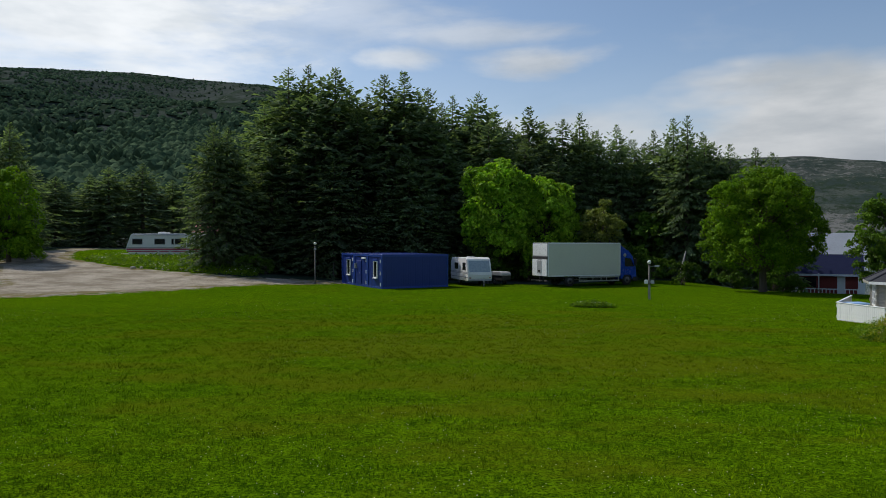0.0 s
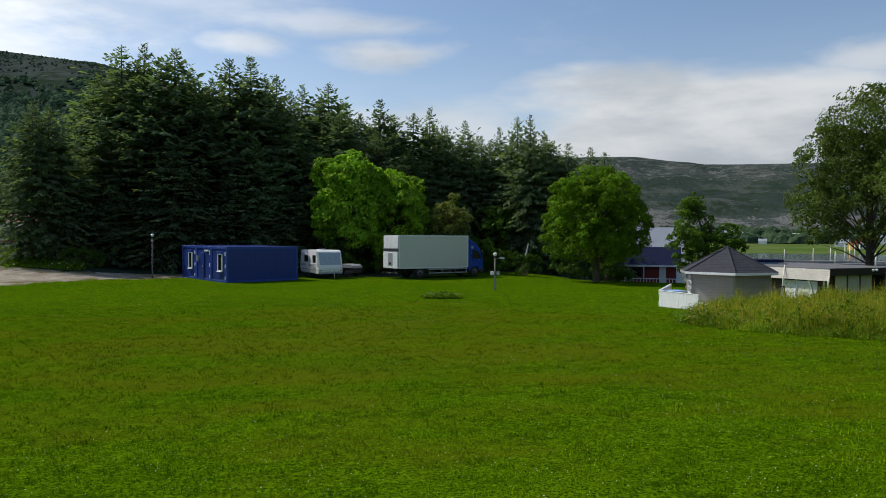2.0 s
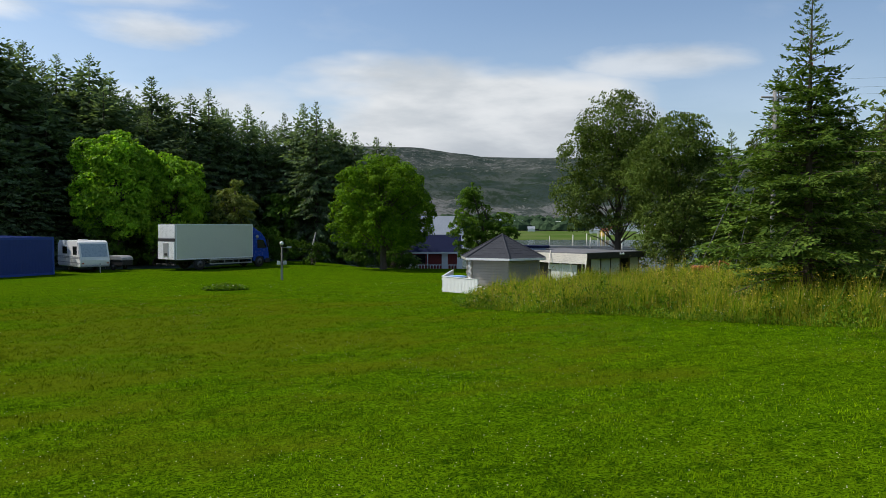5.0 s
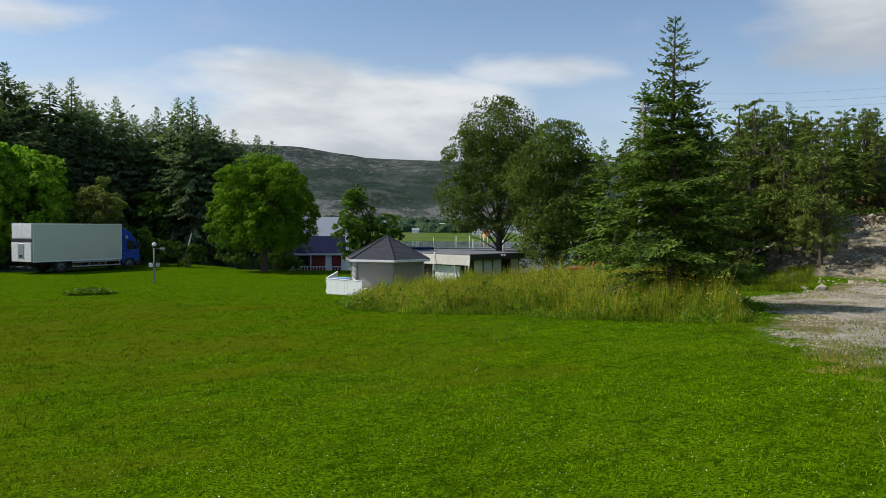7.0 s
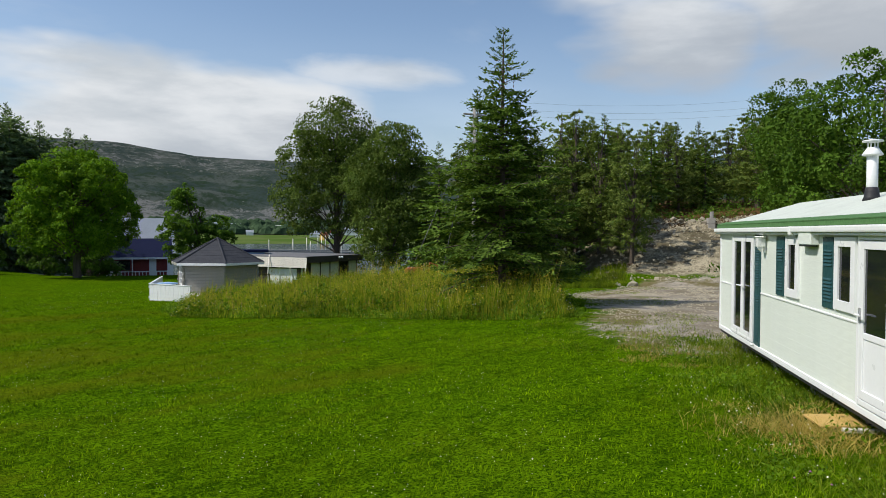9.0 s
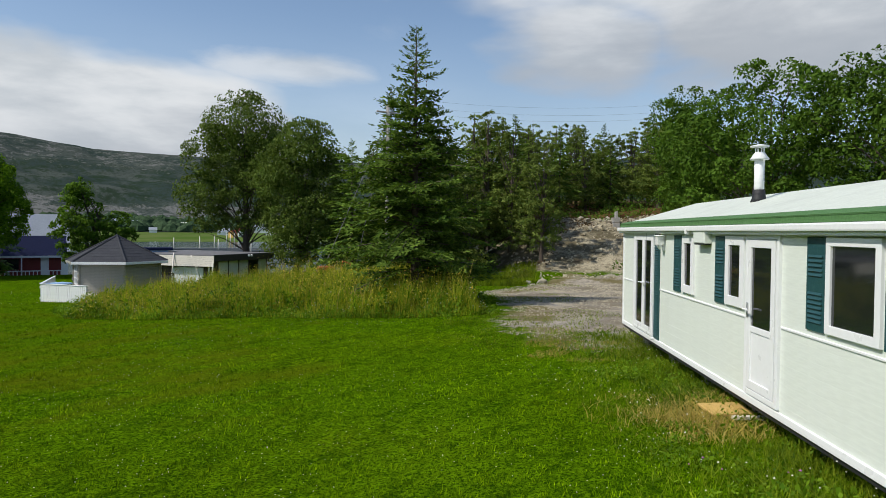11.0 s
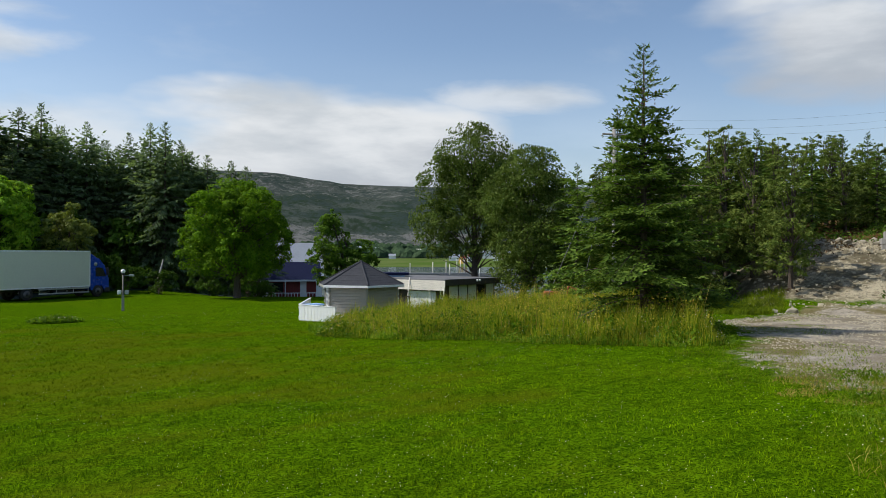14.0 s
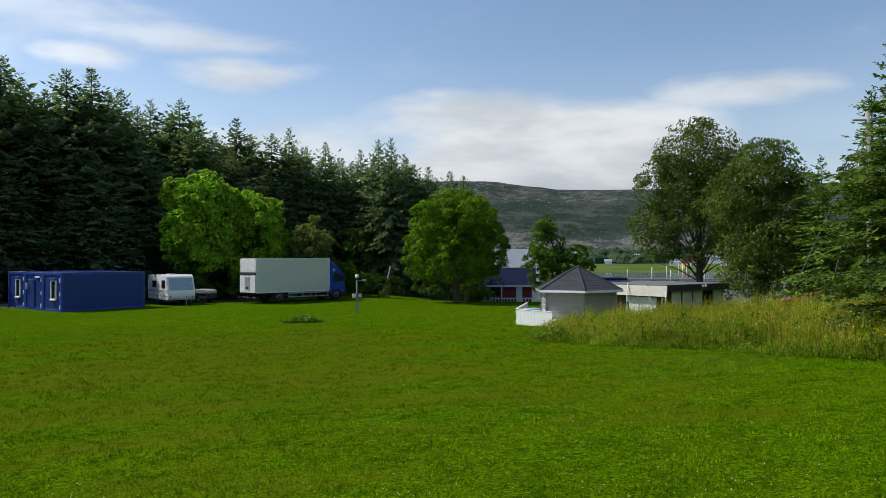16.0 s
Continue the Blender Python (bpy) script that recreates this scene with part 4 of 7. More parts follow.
spots = [(8.8, 67.5, 1.0), (12.8, 68.5, 1.1), (4.6, 67.0, 0.8), (18, 67.5, 0.8), (20.5, 66.5, 0.55), (22.0, 62.5, 0.5), (26.5, 62, 0.7), (29.5, 61, 0.6), (-18.2, 64.6, 0.4), (-16.6, 64.8, 0.35), (-21.5, 66, 0.6), (31, 62, 0.75), (6, 81, 2.0), (12.5, 81, 2.0), (18.5, 80, 1.9), (24.5, 76, 1.7), (-44, 66, 0.5), (-46, 62, 0.4)]
for n, (x, y, s) in enumerate(spots):
    m = stand(hedge, x, y, rng.uniform(0, 360), s)
    if n:
        copy_thing(hedge, m)
    else:
        hedge.matrix_basis = m
twin = broad_tree(8.6, [(-1.6, 0, 5.2, 1.7, 1.7, 3.0), (-1.6, 0, 7.2, 1.0, 1.0, 1.5), (-2.4, 0, 4.0, 1.4, 1.4, 1.8), (1.2, 0, 4.0, 1.6, 1.6, 1.7), (1.7, 0.3, 3.0, 1.3, 1.3, 1.5), (0.0, 0, 3.0, 1.9, 1.8, 2.0), (-1.5, 0, 2.4, 1.7, 1.6, 1.5), (0.8, 0, 1.7, 1.9, 1.7, 1.3), (-0.6, 0, 1.5, 2.0, 1.8, 1.2)], 46, "two-headed green tree behind the summerhouse", "ash", 0.24, 20000, 0.2, gaps=0.1, billow=0.8, per=50)
twin.matrix_basis = stand(twin, 38.6, 57.6, -33)
willow = broad_tree(15.6, [(0, 0, 12.2, 2.8, 2.8, 2.7), (-2.2, 0, 10.0, 2.4, 2.4, 2.4), (2.3, 0.5, 10.2, 2.4, 2.4, 2.2), (-3.3, 0, 6.8, 2.0, 2.2, 1.9), (0.3, -0.8, 7.6, 2.3, 2.3, 2.0), (2.9, 0, 6.8, 2.2, 2.2, 2.0), (0, 1, 9.2, 3.0, 2.8, 2.8), (-2.6, 0.6, 4.9, 1.6, 1.6, 1.2), (1.2, -0.5, 5.0, 2.2, 2.0, 1.3)], 47,
                    "tall airy willow with grey-green leaves", "grey_leaf", 0.21, 52000, 0.26, name="willow_tree", hang=0.05, gaps=0.2, fill=0.45, shape=0.5, billow=0.8, per=30, ruffle=0.75)
willow.matrix_basis = stand(willow, 42.0, 43.0, -45, 1.05)
willow_b = broad_tree(13.4, [(0.4, 0, 10.2, 2.2, 2.2, 2.3), (-1.4, 0, 8.2, 2.1, 2.1, 2.2), (1.9, 0.3, 8.0, 2.3, 2.2, 2.4), (0.2, 0, 5.2, 2.7, 2.5, 2.5), (2.6, 0, 4.6, 2.2, 2.2, 2.4), (-0.6, -0.3, 2.6, 2.0, 2.0, 1.8), (3.2, 0, 2.2, 1.8, 1.8, 1.8)], 48,
                      "airy willow with grey-green leaves behind the shed", "grey_leaf", 0.21, 50000, 0.18, name="willow_tree", stems=3, hang=0.05, gaps=0.2, fill=0.45, shape=0.5, billow=0.8, per=30, ruffle=0.75)
willow_b.matrix_basis = stand(willow_b, 40.6, 35.8, -45)
edge = broad_tree(11.5, lobed(9, 9.5, 3.4, 13, 0.0), 49, "leafy tree beside the gravel drive", "maple", 0.30, 22000, 0.2, gaps=0.25)
edge.matrix_basis = stand(edge, -42.9, 67.9)
ash = broad_tree(13.5, [(0, 0, 9.6, 3.6, 3.6, 3.2), (-3.4, 0, 7.6, 2.6, 2.6, 2.4), (3.2, 0.5, 8.6, 3.2, 3, 3), (-1.5, -1, 6.2, 3.0, 3.0, 2.6), (2.6, -1, 5.2, 3.2, 3, 2.6), (-3.8, 0, 4.6, 2.2, 2.2, 2.2), (0.2, 0, 3.4, 3.2, 3, 2.2)], 50, "broad leafy tree behind the mobile home", "dark_leaf", 0.25, 28000, 0.26, gaps=0.12, fill=0.4, ruffle=0.6)
ash.matrix_basis = stand(ash, 45.6, 3.6, -80)
copy_thing(ash, stand(ash, 43.2, -4.0, 60, 1.05))
copy_thing(ash, stand(ash, 53.0, 9.6, 10, 0.80))

# pines on the rocky mound
pine_kinds = []
for s, mt in ((60, "pine"), (61, "pine"), (62, "pine"), (63, "pine")):
    g = random.Random(s)
    lobes = [(g.uniform(-1.1, 1.1) * (1.2 - 0.07 * k), g.uniform(-1.1, 1.1) * (1.2 - 0.07 * k), 1.7 + 0.68 * k + g.uniform(-0.2, 0.2), g.uniform(1.3, 2.1) * (1.1 - 0.065 * k), g.uniform(1.3, 2.1) * (1.1 - 0.065 * k), g.uniform(0.65, 0.95)) for k in range(12)]
    pine_kinds.append((broad_tree(10, lobes, s, "bushy dark green pine on the rocky slope", mt, 0.30, 8600, 0.13, name="pine_tree", shape=0.24, gaps=0.12, fill=0.45, billow=0.62, per=22, ruffle=0.7), 10, 2.2))
spots = [(44.0, 17.4, 10.0, 1.15), (45.5, 20.4, 10.8, 1.2), (47.5, 23.2, 12.4, 1.25), (49.2, 25.5, 12.9, 1.2), (50.0, 23.2, 12.6, 1.1), (46.0, 26.5, 11.5, 1.2), (43.5, 24.2, 9.5, 1.3), (41.5, 21.6, 7.6, 1.4), (52.5, 22, 12.2, 1.2), (44.5, 30, 11, 1.2), (47, 33, 10.5, 1.3),
         (62, 26, 13.5, 1.43), (66, 25, 14.2, 1.43), (70, 24, 14.6, 1.30), (74, 26, 15.4, 1.43), (78, 24, 14.8, 1.30), (70, 20.5, 13.4, 1.30), (75, 19.5, 14.6, 1.43), (80, 19, 15.8, 1.43), (85, 20, 15.8, 1.43), (72, 16, 15.5, 1.69), (76, 14.5, 15.8, 1.56), (82, 15, 16.2, 1.56), (84, 11, 15.6, 1.56), (64, 21, 12.4, 1.17), (58, 24.5, 12.6, 1.56), (56, 28, 12.4, 1.69)]
plant(pine_kinds, spots, "pines on the mound", rng)


# distant woods on the hill: countless small crowns, joined
def far_woods(name, material, pts, size, seed, label, tall=1.0):
    g = np.random.default_rng(seed)
    n = len(pts)
    # each crown: a squat uneven six-sided cone of two rings
    ang = np.arange(6) * math.pi / 3
    s = size * g.uniform(0.6, 1.35, n)
    rot = g.uniform(0, 6.28, n)
    V = []
    for rr, zz in ((1.0, 0.25), (0.72, 0.95)):
        r = s[:, None] * rr * g.uniform(0.75, 1.25, (n, 6))
        a = ang[None] + rot[:, None]
        V.append(np.stack([r * np.cos(a), r * np.sin(a), np.broadcast_to((s * zz * tall)[:, None], (n, 6)) + g.normal(0, 0.06, (n, 6)) * s[:, None]], -1))
    top = np.stack([g.normal(0, 0.15, n) * s, g.normal(0, 0.15, n) * s, s * 1.45 * tall], -1)[:, None]
    v = np.concatenate(V + [top], 1) + pts[:, None]
    k = np.arange(6)
    f = []
    for ring in (0,):
        f += [np.stack([ring + k, ring + (k + 1) % 6, ring + 6 + (k + 1) % 6], -1), np.stack([ring + k, ring + 6 + (k + 1) % 6, ring + 6 + k], -1)]
    f.append(np.stack([6 + k, 6 + (k + 1) % 6, np.full(6, 12)], -1))
    f = np.concatenate(f)
    faces = (f[None] + (np.arange(n) * 13)[:, None, None]).reshape(-1, 3)
    ob = raw(name, v.reshape(-1, 3), faces, material)
    tagged(ob, label, "woods", kind="stuff")


g = np.random.default_rng(5)
n = 20000
aa, rr = np.radians(g.uniform(-40, 8, n)), np.sqrt(g.uniform(140**2, 590**2, n))
hx, hy = rr * np.sin(aa), rr * np.cos(aa)
cover = 1.3 * fbm(hx, hy, 75, 4, 9) - 0.50 * smooth(300, 560, rr) + 0.46
keep = cover > g.uniform(-0.1, 0.35, n)
hp = np.stack([hx, hy, height(hx, hy) - 0.5], -1)[keep]
dark = fbm(hp[:, 0], hp[:, 1], 34, 3, 21) + g.normal(0, 0.28, len(hp)) > 0.48
top = 1 - 0.62 * smooth(260, 540, np.hypot(hp[:, 0], hp[:, 1]))
far_woods("hillside_birches", "far_wood", hp[~dark], 2.35 * top[~dark], 1, "light green birch woods on the hillside", 1.1)
far_woods("hillside_spruces", "far_dark", hp[dark], 1.7 * top[dark], 2, "dark spruce patches on the hillside", 1.8)
n = 5000
aa, rr = np.radians(g.uniform(16, 58, n)), g.uniform(730, 1500, n)
hx, hy = rr * np.sin(aa), rr * np.cos(aa)
keep = fbm(hx, hy, 160, 4, 14) - 1.1 * smooth(850, 1300, rr) + 0.5 > g.uniform(0, 0.5, n)
far_woods("shore_woods", "far_dark", np.stack([hx, hy, height(hx, hy) - 0.5], -1)[keep], 7.0, 3, "woods at the foot of the far hills", 0.9)


# ---------------------------------------------------------------- grass and weeds
def blades(name, x, y, tall, wide, material, label, seed, bend=0.35, two=True):
    """Grass blades on the ground: a bent strip of two pieces each."""
    g = np.random.default_rng(seed)
    n = len(x)
    z = height(x, y) - 0.01
    th = g.uniform(0, 6.283, n)
    w = np.stack([np.cos(th), np.sin(th), 0 * th], -1) * (wide / 2)[:, None]
    ph = th + g.uniform(0.6, 2.5, n)
    lean = np.stack([np.cos(ph), np.sin(ph), 0 * ph], -1) * (tall * bend * g.uniform(0.2, 1.3, n))[:, None]
    p = np.stack([x, y, z], -1)
    up = np.zeros((n, 3))
    up[:, 2] = tall
    if two:
        v = np.stack([p - w, p + w, p + 0.55 * up + 0.3 * lean + 0.8 * w, p + 0.55 * up + 0.3 * lean - 0.8 * w, p + up + lean], 1).reshape(-1, 3)
        b = np.arange(n)[:, None] * 5
        f = np.concatenate([b + [0, 1, 2], b + [0, 2, 3], b + [3, 2, 4]], 0)
    else:
        v = np.stack([p - w, p + w, p + up + lean], 1).reshape(-1, 3)
        f = np.arange(3 * n).reshape(-1, 3)
    return tagged(raw(name, v, f, material), label, "grass", kind="stuff")


def specks(name, x, y, z, size, material, label, seed):
    """Small flower heads: tiny uneven pyramids."""
    g = np.random.default_rng(seed)
    n = len(x)
    th = g.uniform(0, 6.28, n)
    p = np.stack([x, y, z], -1)
    v = []
    for k in range(4):
        a = th + k * math.pi / 2
        v.append(p + np.stack([np.cos(a), np.sin(a), 0.1 * g.normal(0, 1, n)], -1) * size[:, None])
    v.append(p + np.array([0, 0, 1.0]) * size[:, None])
    v = np.stack(v, 1).reshape(-1, 3)
    b = np.arange(n)[:, None] * 5
    f = np.concatenate([b + [0, 1, 4], b + [1, 2, 4], b + [2, 3, 4], b + [3, 0, 4], b + [0, 3, 2], b + [0, 2, 1]], 0)
    return tagged(raw(name, v, f, material), label, "flowers", kind="stuff")


def scatter(seed, n, az0, az1, r0, r1, power=2.0):
    g = np.random.default_rng(seed)
    az, r = np.radians(g.uniform(az0, az1, n)), (g.uniform(r0**power, r1**power, n)) ** (1 / power)
    return r * np.sin(az), r * np.cos(az), r, g


HOME_FAR, HOME_TURN = Vector((15.878, 4.144, 0.985)), math.degrees(math.atan2(-0.4581, -0.8889))
STRAW = (9.40, 1.68)
HOME_FOOT = [(16.2, 4.0), (5.6, -1.4), (7.2, -4.5), (17.6, 1.0)]


def clear(x, y, margin=0.3):
    """Where the mown lawn is: off the gravel, meadow and home."""
    return (inside(YARD, x, y) < -0.4 + 0.9 * fbm(x, y, 1.6, 3, 6)) & (inside(MEADOW, x, y) < -0.1) & (inside(HOME_FOOT, x, y) < -margin) & (inside(DRIVE, x, y) < -0.3)


x, y, r, g = scatter(1, 620000, -38, 92, 5.2, 48, 1.1)
tuft = fbm(x, y, 0.16, 2, 51)
ok = clear(x, y) & (g.random(len(x)) < 1 - smooth(20, 48, r)) & (tuft > -0.22 + 0.2 * g.random(len(x)))
x, y, r, tuft, k = x[ok], y[ok], r[ok], tuft[ok], ok.sum()
blades("lawn_grass", x, y, g.uniform(0.022, 0.052, k) * (1 + 0.4 * fbm(x, y, 0.8, 3, 2) + 0.9 * tuft), g.uniform(0.006, 0.011, k) * (0.7 + r / 11), "blade", "short mown lawn grass", 2, 0.7, False)
x, y, r, g = scatter(3, 16000, -38, 95, 5.5, 42, 1.3)
ok = clear(x, y) & (fbm(x, y, 3.0, 4, 7) + 0.35 * g.random(len(x)) > 0.1)
x, y = x[ok], y[ok]
specks("clover_flowers", x, y, height(x, y) + 0.035, g.uniform(0.004, 0.008, len(x)), "clover", "small white clover flowers in the lawn", 4)

# tall meadow
x, y, r, g = scatter(5, 145000, 26, 68, 20, 42, 1.4)
d = inside(MEADOW, x, y)
ok = (d > 0.0)
x, y, d, r = x[ok], y[ok], d[ok], r[ok]
tall = np.clip(0.22 + 1.0 * d, 0.2, 1.05) * np.interp(np.degrees(np.arctan2(x, y)), [30, 34, 37, 40, 44, 50], [0.55, 0.72, 0.72, 0.85, 0.95, 1.15]) * (0.88 + 0.30 * fbm(x, y, 2.0, 3, 3) + 0.55 * fbm(x, y, 0.6, 2, 8)) * g.uniform(0.55, 1.15, len(x)) 
tall *= 1 + 0.5 * np.clip(fbm(x, y, 0.35, 2, 61), -0.6, 1)
deep = g.random(len(x)) < 0.75
blades("meadow_grass", x[deep], y[deep], tall[deep], g.uniform(0.010, 0.022, deep.sum()), "meadow", "tall unmown yellow-green meadow grass", 6, 0.28)
blades("meadow_weeds", x[~deep], y[~deep], tall[~deep] * 0.8, g.uniform(0.025, 0.06, (~deep).sum()), "weed", "leafy weeds in the tall meadow", 7, 0.6)
stalk = (g.random(len(x)) < 0.03) & (d > 0.4)
blades("meadow_stalks", x[stalk], y[stalk], tall[stalk] * g.uniform(1.05, 1.5, stalk.sum()), g.uniform(0.012, 0.02, stalk.sum()), "straw", "pale seeding stalks above the meadow", 25, 0.25)


def herbs(name, x, y, tall, size, material, label, seed):
    """Broad leaves at all heights on stems that cannot be told apart."""
    g = np.random.default_rng(seed)
    n = len(x)
    p = np.stack([x + g.normal(0, 0.05, n), y + g.normal(0, 0.05, n), height(x, y) + tall * g.uniform(0.25, 1.0, n)], -1)
    along = unit(g.normal(0, 1, (n, 3)) + [0, 0, 0.25])
    v, q = sprigs(p, along, unit(np.cross(along, g.normal(0, 0.6, (n, 3)) + [0, 0, 1.0])), size * g.uniform(0.7, 1.4, n), size * g.uniform(0.35, 0.7, n))
    return tagged(raw(name, v, q, material), label, "weeds", kind="stuff")


clump = np.clip(fbm(x, y, 1.3, 3, 63) + 0.25 + 0.35 * smooth(1.4, 0.2, d), 0.02, 1)
pick = g.random(len(x)) < 0.7 * clump
herbs("meadow_herbs", x[pick], y[pick], tall[pick] * 0.95, g.uniform(0.05, 0.11, pick.sum()), "weed", "broad-leaved herbs among the tall grass", 64)
pick = (g.random(len(x)) < 0.22) & (d > 0.35) & (fbm(x, y, 1.6, 3, 66) > -0.05)
herbs("seeding_dock", x[pick], y[pick], tall[pick] * 1.15, g.uniform(0.04, 0.08, pick.sum()), "seed_head", "brownish seed heads over the meadow", 65)
pick = (g.random(len(x)) < 0.010 + 0.05 * smooth(43, 50, np.degrees(np.arctan2(x, y)))) & (d > 0.4)
specks("meadow_buttercups", x[pick], y[pick], height(x[pick], y[pick]) + tall[pick] * 0.97, g.uniform(0.014, 0.028, pick.sum()), "yellow_flower", "yellow flowers over the tall meadow", 8)
pick = (g.random(len(x)) < 0.05) & (d < 0.9)
specks("meadow_daisies", x[pick], y[pick], height(x[pick], y[pick]) + tall[pick] * 0.95, g.uniform(0.008, 0.016, pick.sum()), "clover", "white flowers along the meadow's edge", 9)
g = np.random.default_rng(67)
cx_, cy_ = x[d > 0.25], y[d > 0.25]
pick = g.integers(0, len(cx_), 420)
cx_, cy_, cs_ = cx_[pick], cy_[pick], g.uniform(0.16, 0.42, 420)
k = g.integers(0, 420, 15000)
a_, q_ = g.uniform(0, 6.283, len(k)), np.sqrt(g.random(len(k)))
lx, ly = cx_[k] + cs_[k] * q_ * np.cos(a_), cy_[k] + cs_[k] * q_ * np.sin(a_)
lift = np.interp(np.degrees(np.arctan2(lx, ly)), [30, 40, 50], [0.5, 0.75, 0.95]) * np.clip(0.35 + 0.9 * inside(MEADOW, lx, ly), 0.25, 1.0)
herbs("dock_clumps", lx, ly, lift * (1.2 - 0.55 * q_) * (0.7 + 0.6 * cs_[k] / 0.42), g.uniform(0.07, 0.17, len(k)), "weed", "leafy dock and nettle clumps in the meadow", 68)
x, y, r, g = scatter(26, 70000, 26, 70, 18, 32, 1.3)
d = inside(MEADOW, x, y)
ok = (d > -0.3) & (d < 0.8) & (fbm(x, y, 1.1, 3, 28) > -0.25)
x, y = x[ok], y[ok]
herbs("meadow_fringe", x, y, g.uniform(0.08, 0.34, len(x)) * (1 + 0.8 * fbm(x, y, 0.7, 2, 29)), g.uniform(0.05, 0.10, len(x)), "weed", "low leafy fringe along the meadow", 27)
# worn brownish turf at the corner of the home
x, y, r, g = scatter(71, 16000, 66, 82, 11, 19, 1.4)
ok = (inside(HOME_FOOT, x, y) < -0.15) & (np.hypot(x - 14.4, y - 4.4) < 1.5 + 0.9 * fbm(x, y, 0.8, 3, 72)) & (fbm(x, y, 0.5, 3, 73) > -0.15)
x, y = x[ok], y[ok]
blades("withered_grass", x, y, g.uniform(0.03, 0.08, len(x)), g.uniform(0.006, 0.012, len(x)), "seed_head", "withered brown grass at the home's corner", 74, 1.2)
# rough growth along the mobile home and on the yard's edge
x, y, r, g = scatter(11, 60000, 60, 100, 5, 18, 1.4)
d = -inside(HOME_FOOT, x, y)
ok = (d > -1.2) & (d < 2.2 + 0.8 * fbm(x, y, 1.2, 3, 12)) & (g.random(len(x)) < 1.1 - d / 2.6)
x, y, d = x[ok], y[ok], d[ok]
tall = np.clip(0.30 - 0.08 * d, 0.08, 0.35) * g.uniform(0.5, 1.3, len(x)) * (1 + 0.6 * fbm(x, y, 0.9, 3, 2))
straw = (fbm(x, y, 0.5, 3, 15) + 0.8 * g.random(len(x)) > 0.35) & (np.hypot(x - STRAW[0], y - STRAW[1]) < 1.2)
blades("verge_grass", x[~straw], y[~straw], tall[~straw] * 0.75, g.uniform(0.005, 0.012, (~straw).sum()), "verge", "rough uncut grass along the mobile home", 12, 1.3, False)
blades("straw_heap", x[straw], y[straw], tall[straw] * 0.8, g.uniform(0.005, 0.011, straw.sum()), "straw", "dry cut grass lying by the plank", 13, 1.6)
pick = g.random(len(x)) < 0.03 * (fbm(x, y, 0.9, 3, 34) > 0.05)
specks("verge_clover", x[pick], y[pick], height(x[pick], y[pick]) + tall[pick] * 0.75, g.uniform(0.007, 0.013, pick.sum()), "clover", "white clover heads in the rough grass", 14)
pick = (g.random(len(x)) < 0.02) & (np.hypot(x - 7.6, y - 0.9) < 0.9) & (fbm(x, y, 0.5, 2, 33) > 0)
specks("purple_clover", x[pick], y[pick], height(x[pick], y[pick]) + tall[pick] * 0.55, g.uniform(0.010, 0.017, pick.sum()), "purple_flower", "pink clover heads in the rough grass", 15)
x, y, r, g = scatter(29, 9000, 66, 92, 8, 18, 1.4)
d = -inside(HOME_FOOT, x, y)
ok = (d > -0.5) & (d < 1.1) & (fbm(x, y, 0.9, 3, 30) > 0.05)
x, y = x[ok], y[ok]
blades("verge_weeds", x, y, g.uniform(0.05, 0.18, len(x)), g.uniform(0.02, 0.045, len(x)), "weed", "leafy weeds under the mobile home's edge", 31, 0.9)
g = np.random.default_rng(44)
x, y = STRAW[0] + g.normal(0, 0.30, 3200), STRAW[1] - 0.2 + g.normal(0, 0.26, 3200)
ok = (inside(HOME_FOOT, x, y) < -0.1) & (fbm(x, y, 0.35, 3, 45) > -0.3)
x, y = x[ok], y[ok]
blades("cut_straw", x, y, g.uniform(0.06, 0.20, len(x)), g.uniform(0.005, 0.010, len(x)), "straw", "golden dry mown grass heaped round the plank", 46, 2.2, False)
x, y, r, g = scatter(35, 30000, 60, 104, 5, 18, 1.3)
d = -inside(HOME_FOOT, x, y)
ok = (d > -0.3) & (d < 1.7 + 0.6 * fbm(x, y, 1.0, 3, 36)) & (fbm(x, y, 0.7, 3, 37) > -0.12 + 0.1 * d) & (np.hypot(x - STRAW[0], y - STRAW[1]) > 0.5)
x, y, d = x[ok], y[ok], d[ok]
herbs("verge_herbs", x, y, np.clip(0.26 - 0.10 * d, 0.05, 0.26) * (1 + 0.7 * fbm(x, y, 0.6, 2, 38)), g.uniform(0.03, 0.075, len(x)), "weed", "clover and broad-leaved weeds along the mobile home", 39)
x, y, r, g = scatter(16, 40000, 58, 78, 15, 46, 1.5)
d = inside(YARD, x, y)
ok = (d > -1.2) & (d < 4.0) & (fbm(x, y, 2.2, 4, 18) > -0.13 + 0.10 * d) & (inside(HOME_FOOT, x, y) < -0.2)
x, y = x[ok], y[ok]
blades("yard_tufts", x, y, g.uniform(0.02, 0.08, len(x)), g.uniform(0.010, 0.022, len(x)), "verge", "grass tufts on the gravel yard", 17, 1.2)
x, y, r, g = scatter(41, 9000, 60, 80, 13, 44, 1.5)
ok = (inside(YARD, x, y) > 0.2) & (inside(HOME_FOOT, x, y) < -0.1) & (fbm(x, y, 1.5, 3, 42) > -0.1)
x, y, r = x[ok], y[ok], r[ok]
specks("yard_stones", x, y, height(x, y), g.uniform(0.010, 0.024, len(x)) * (0.6 + r / 25), "rubble", "loose stones on the gravel yard", 43)
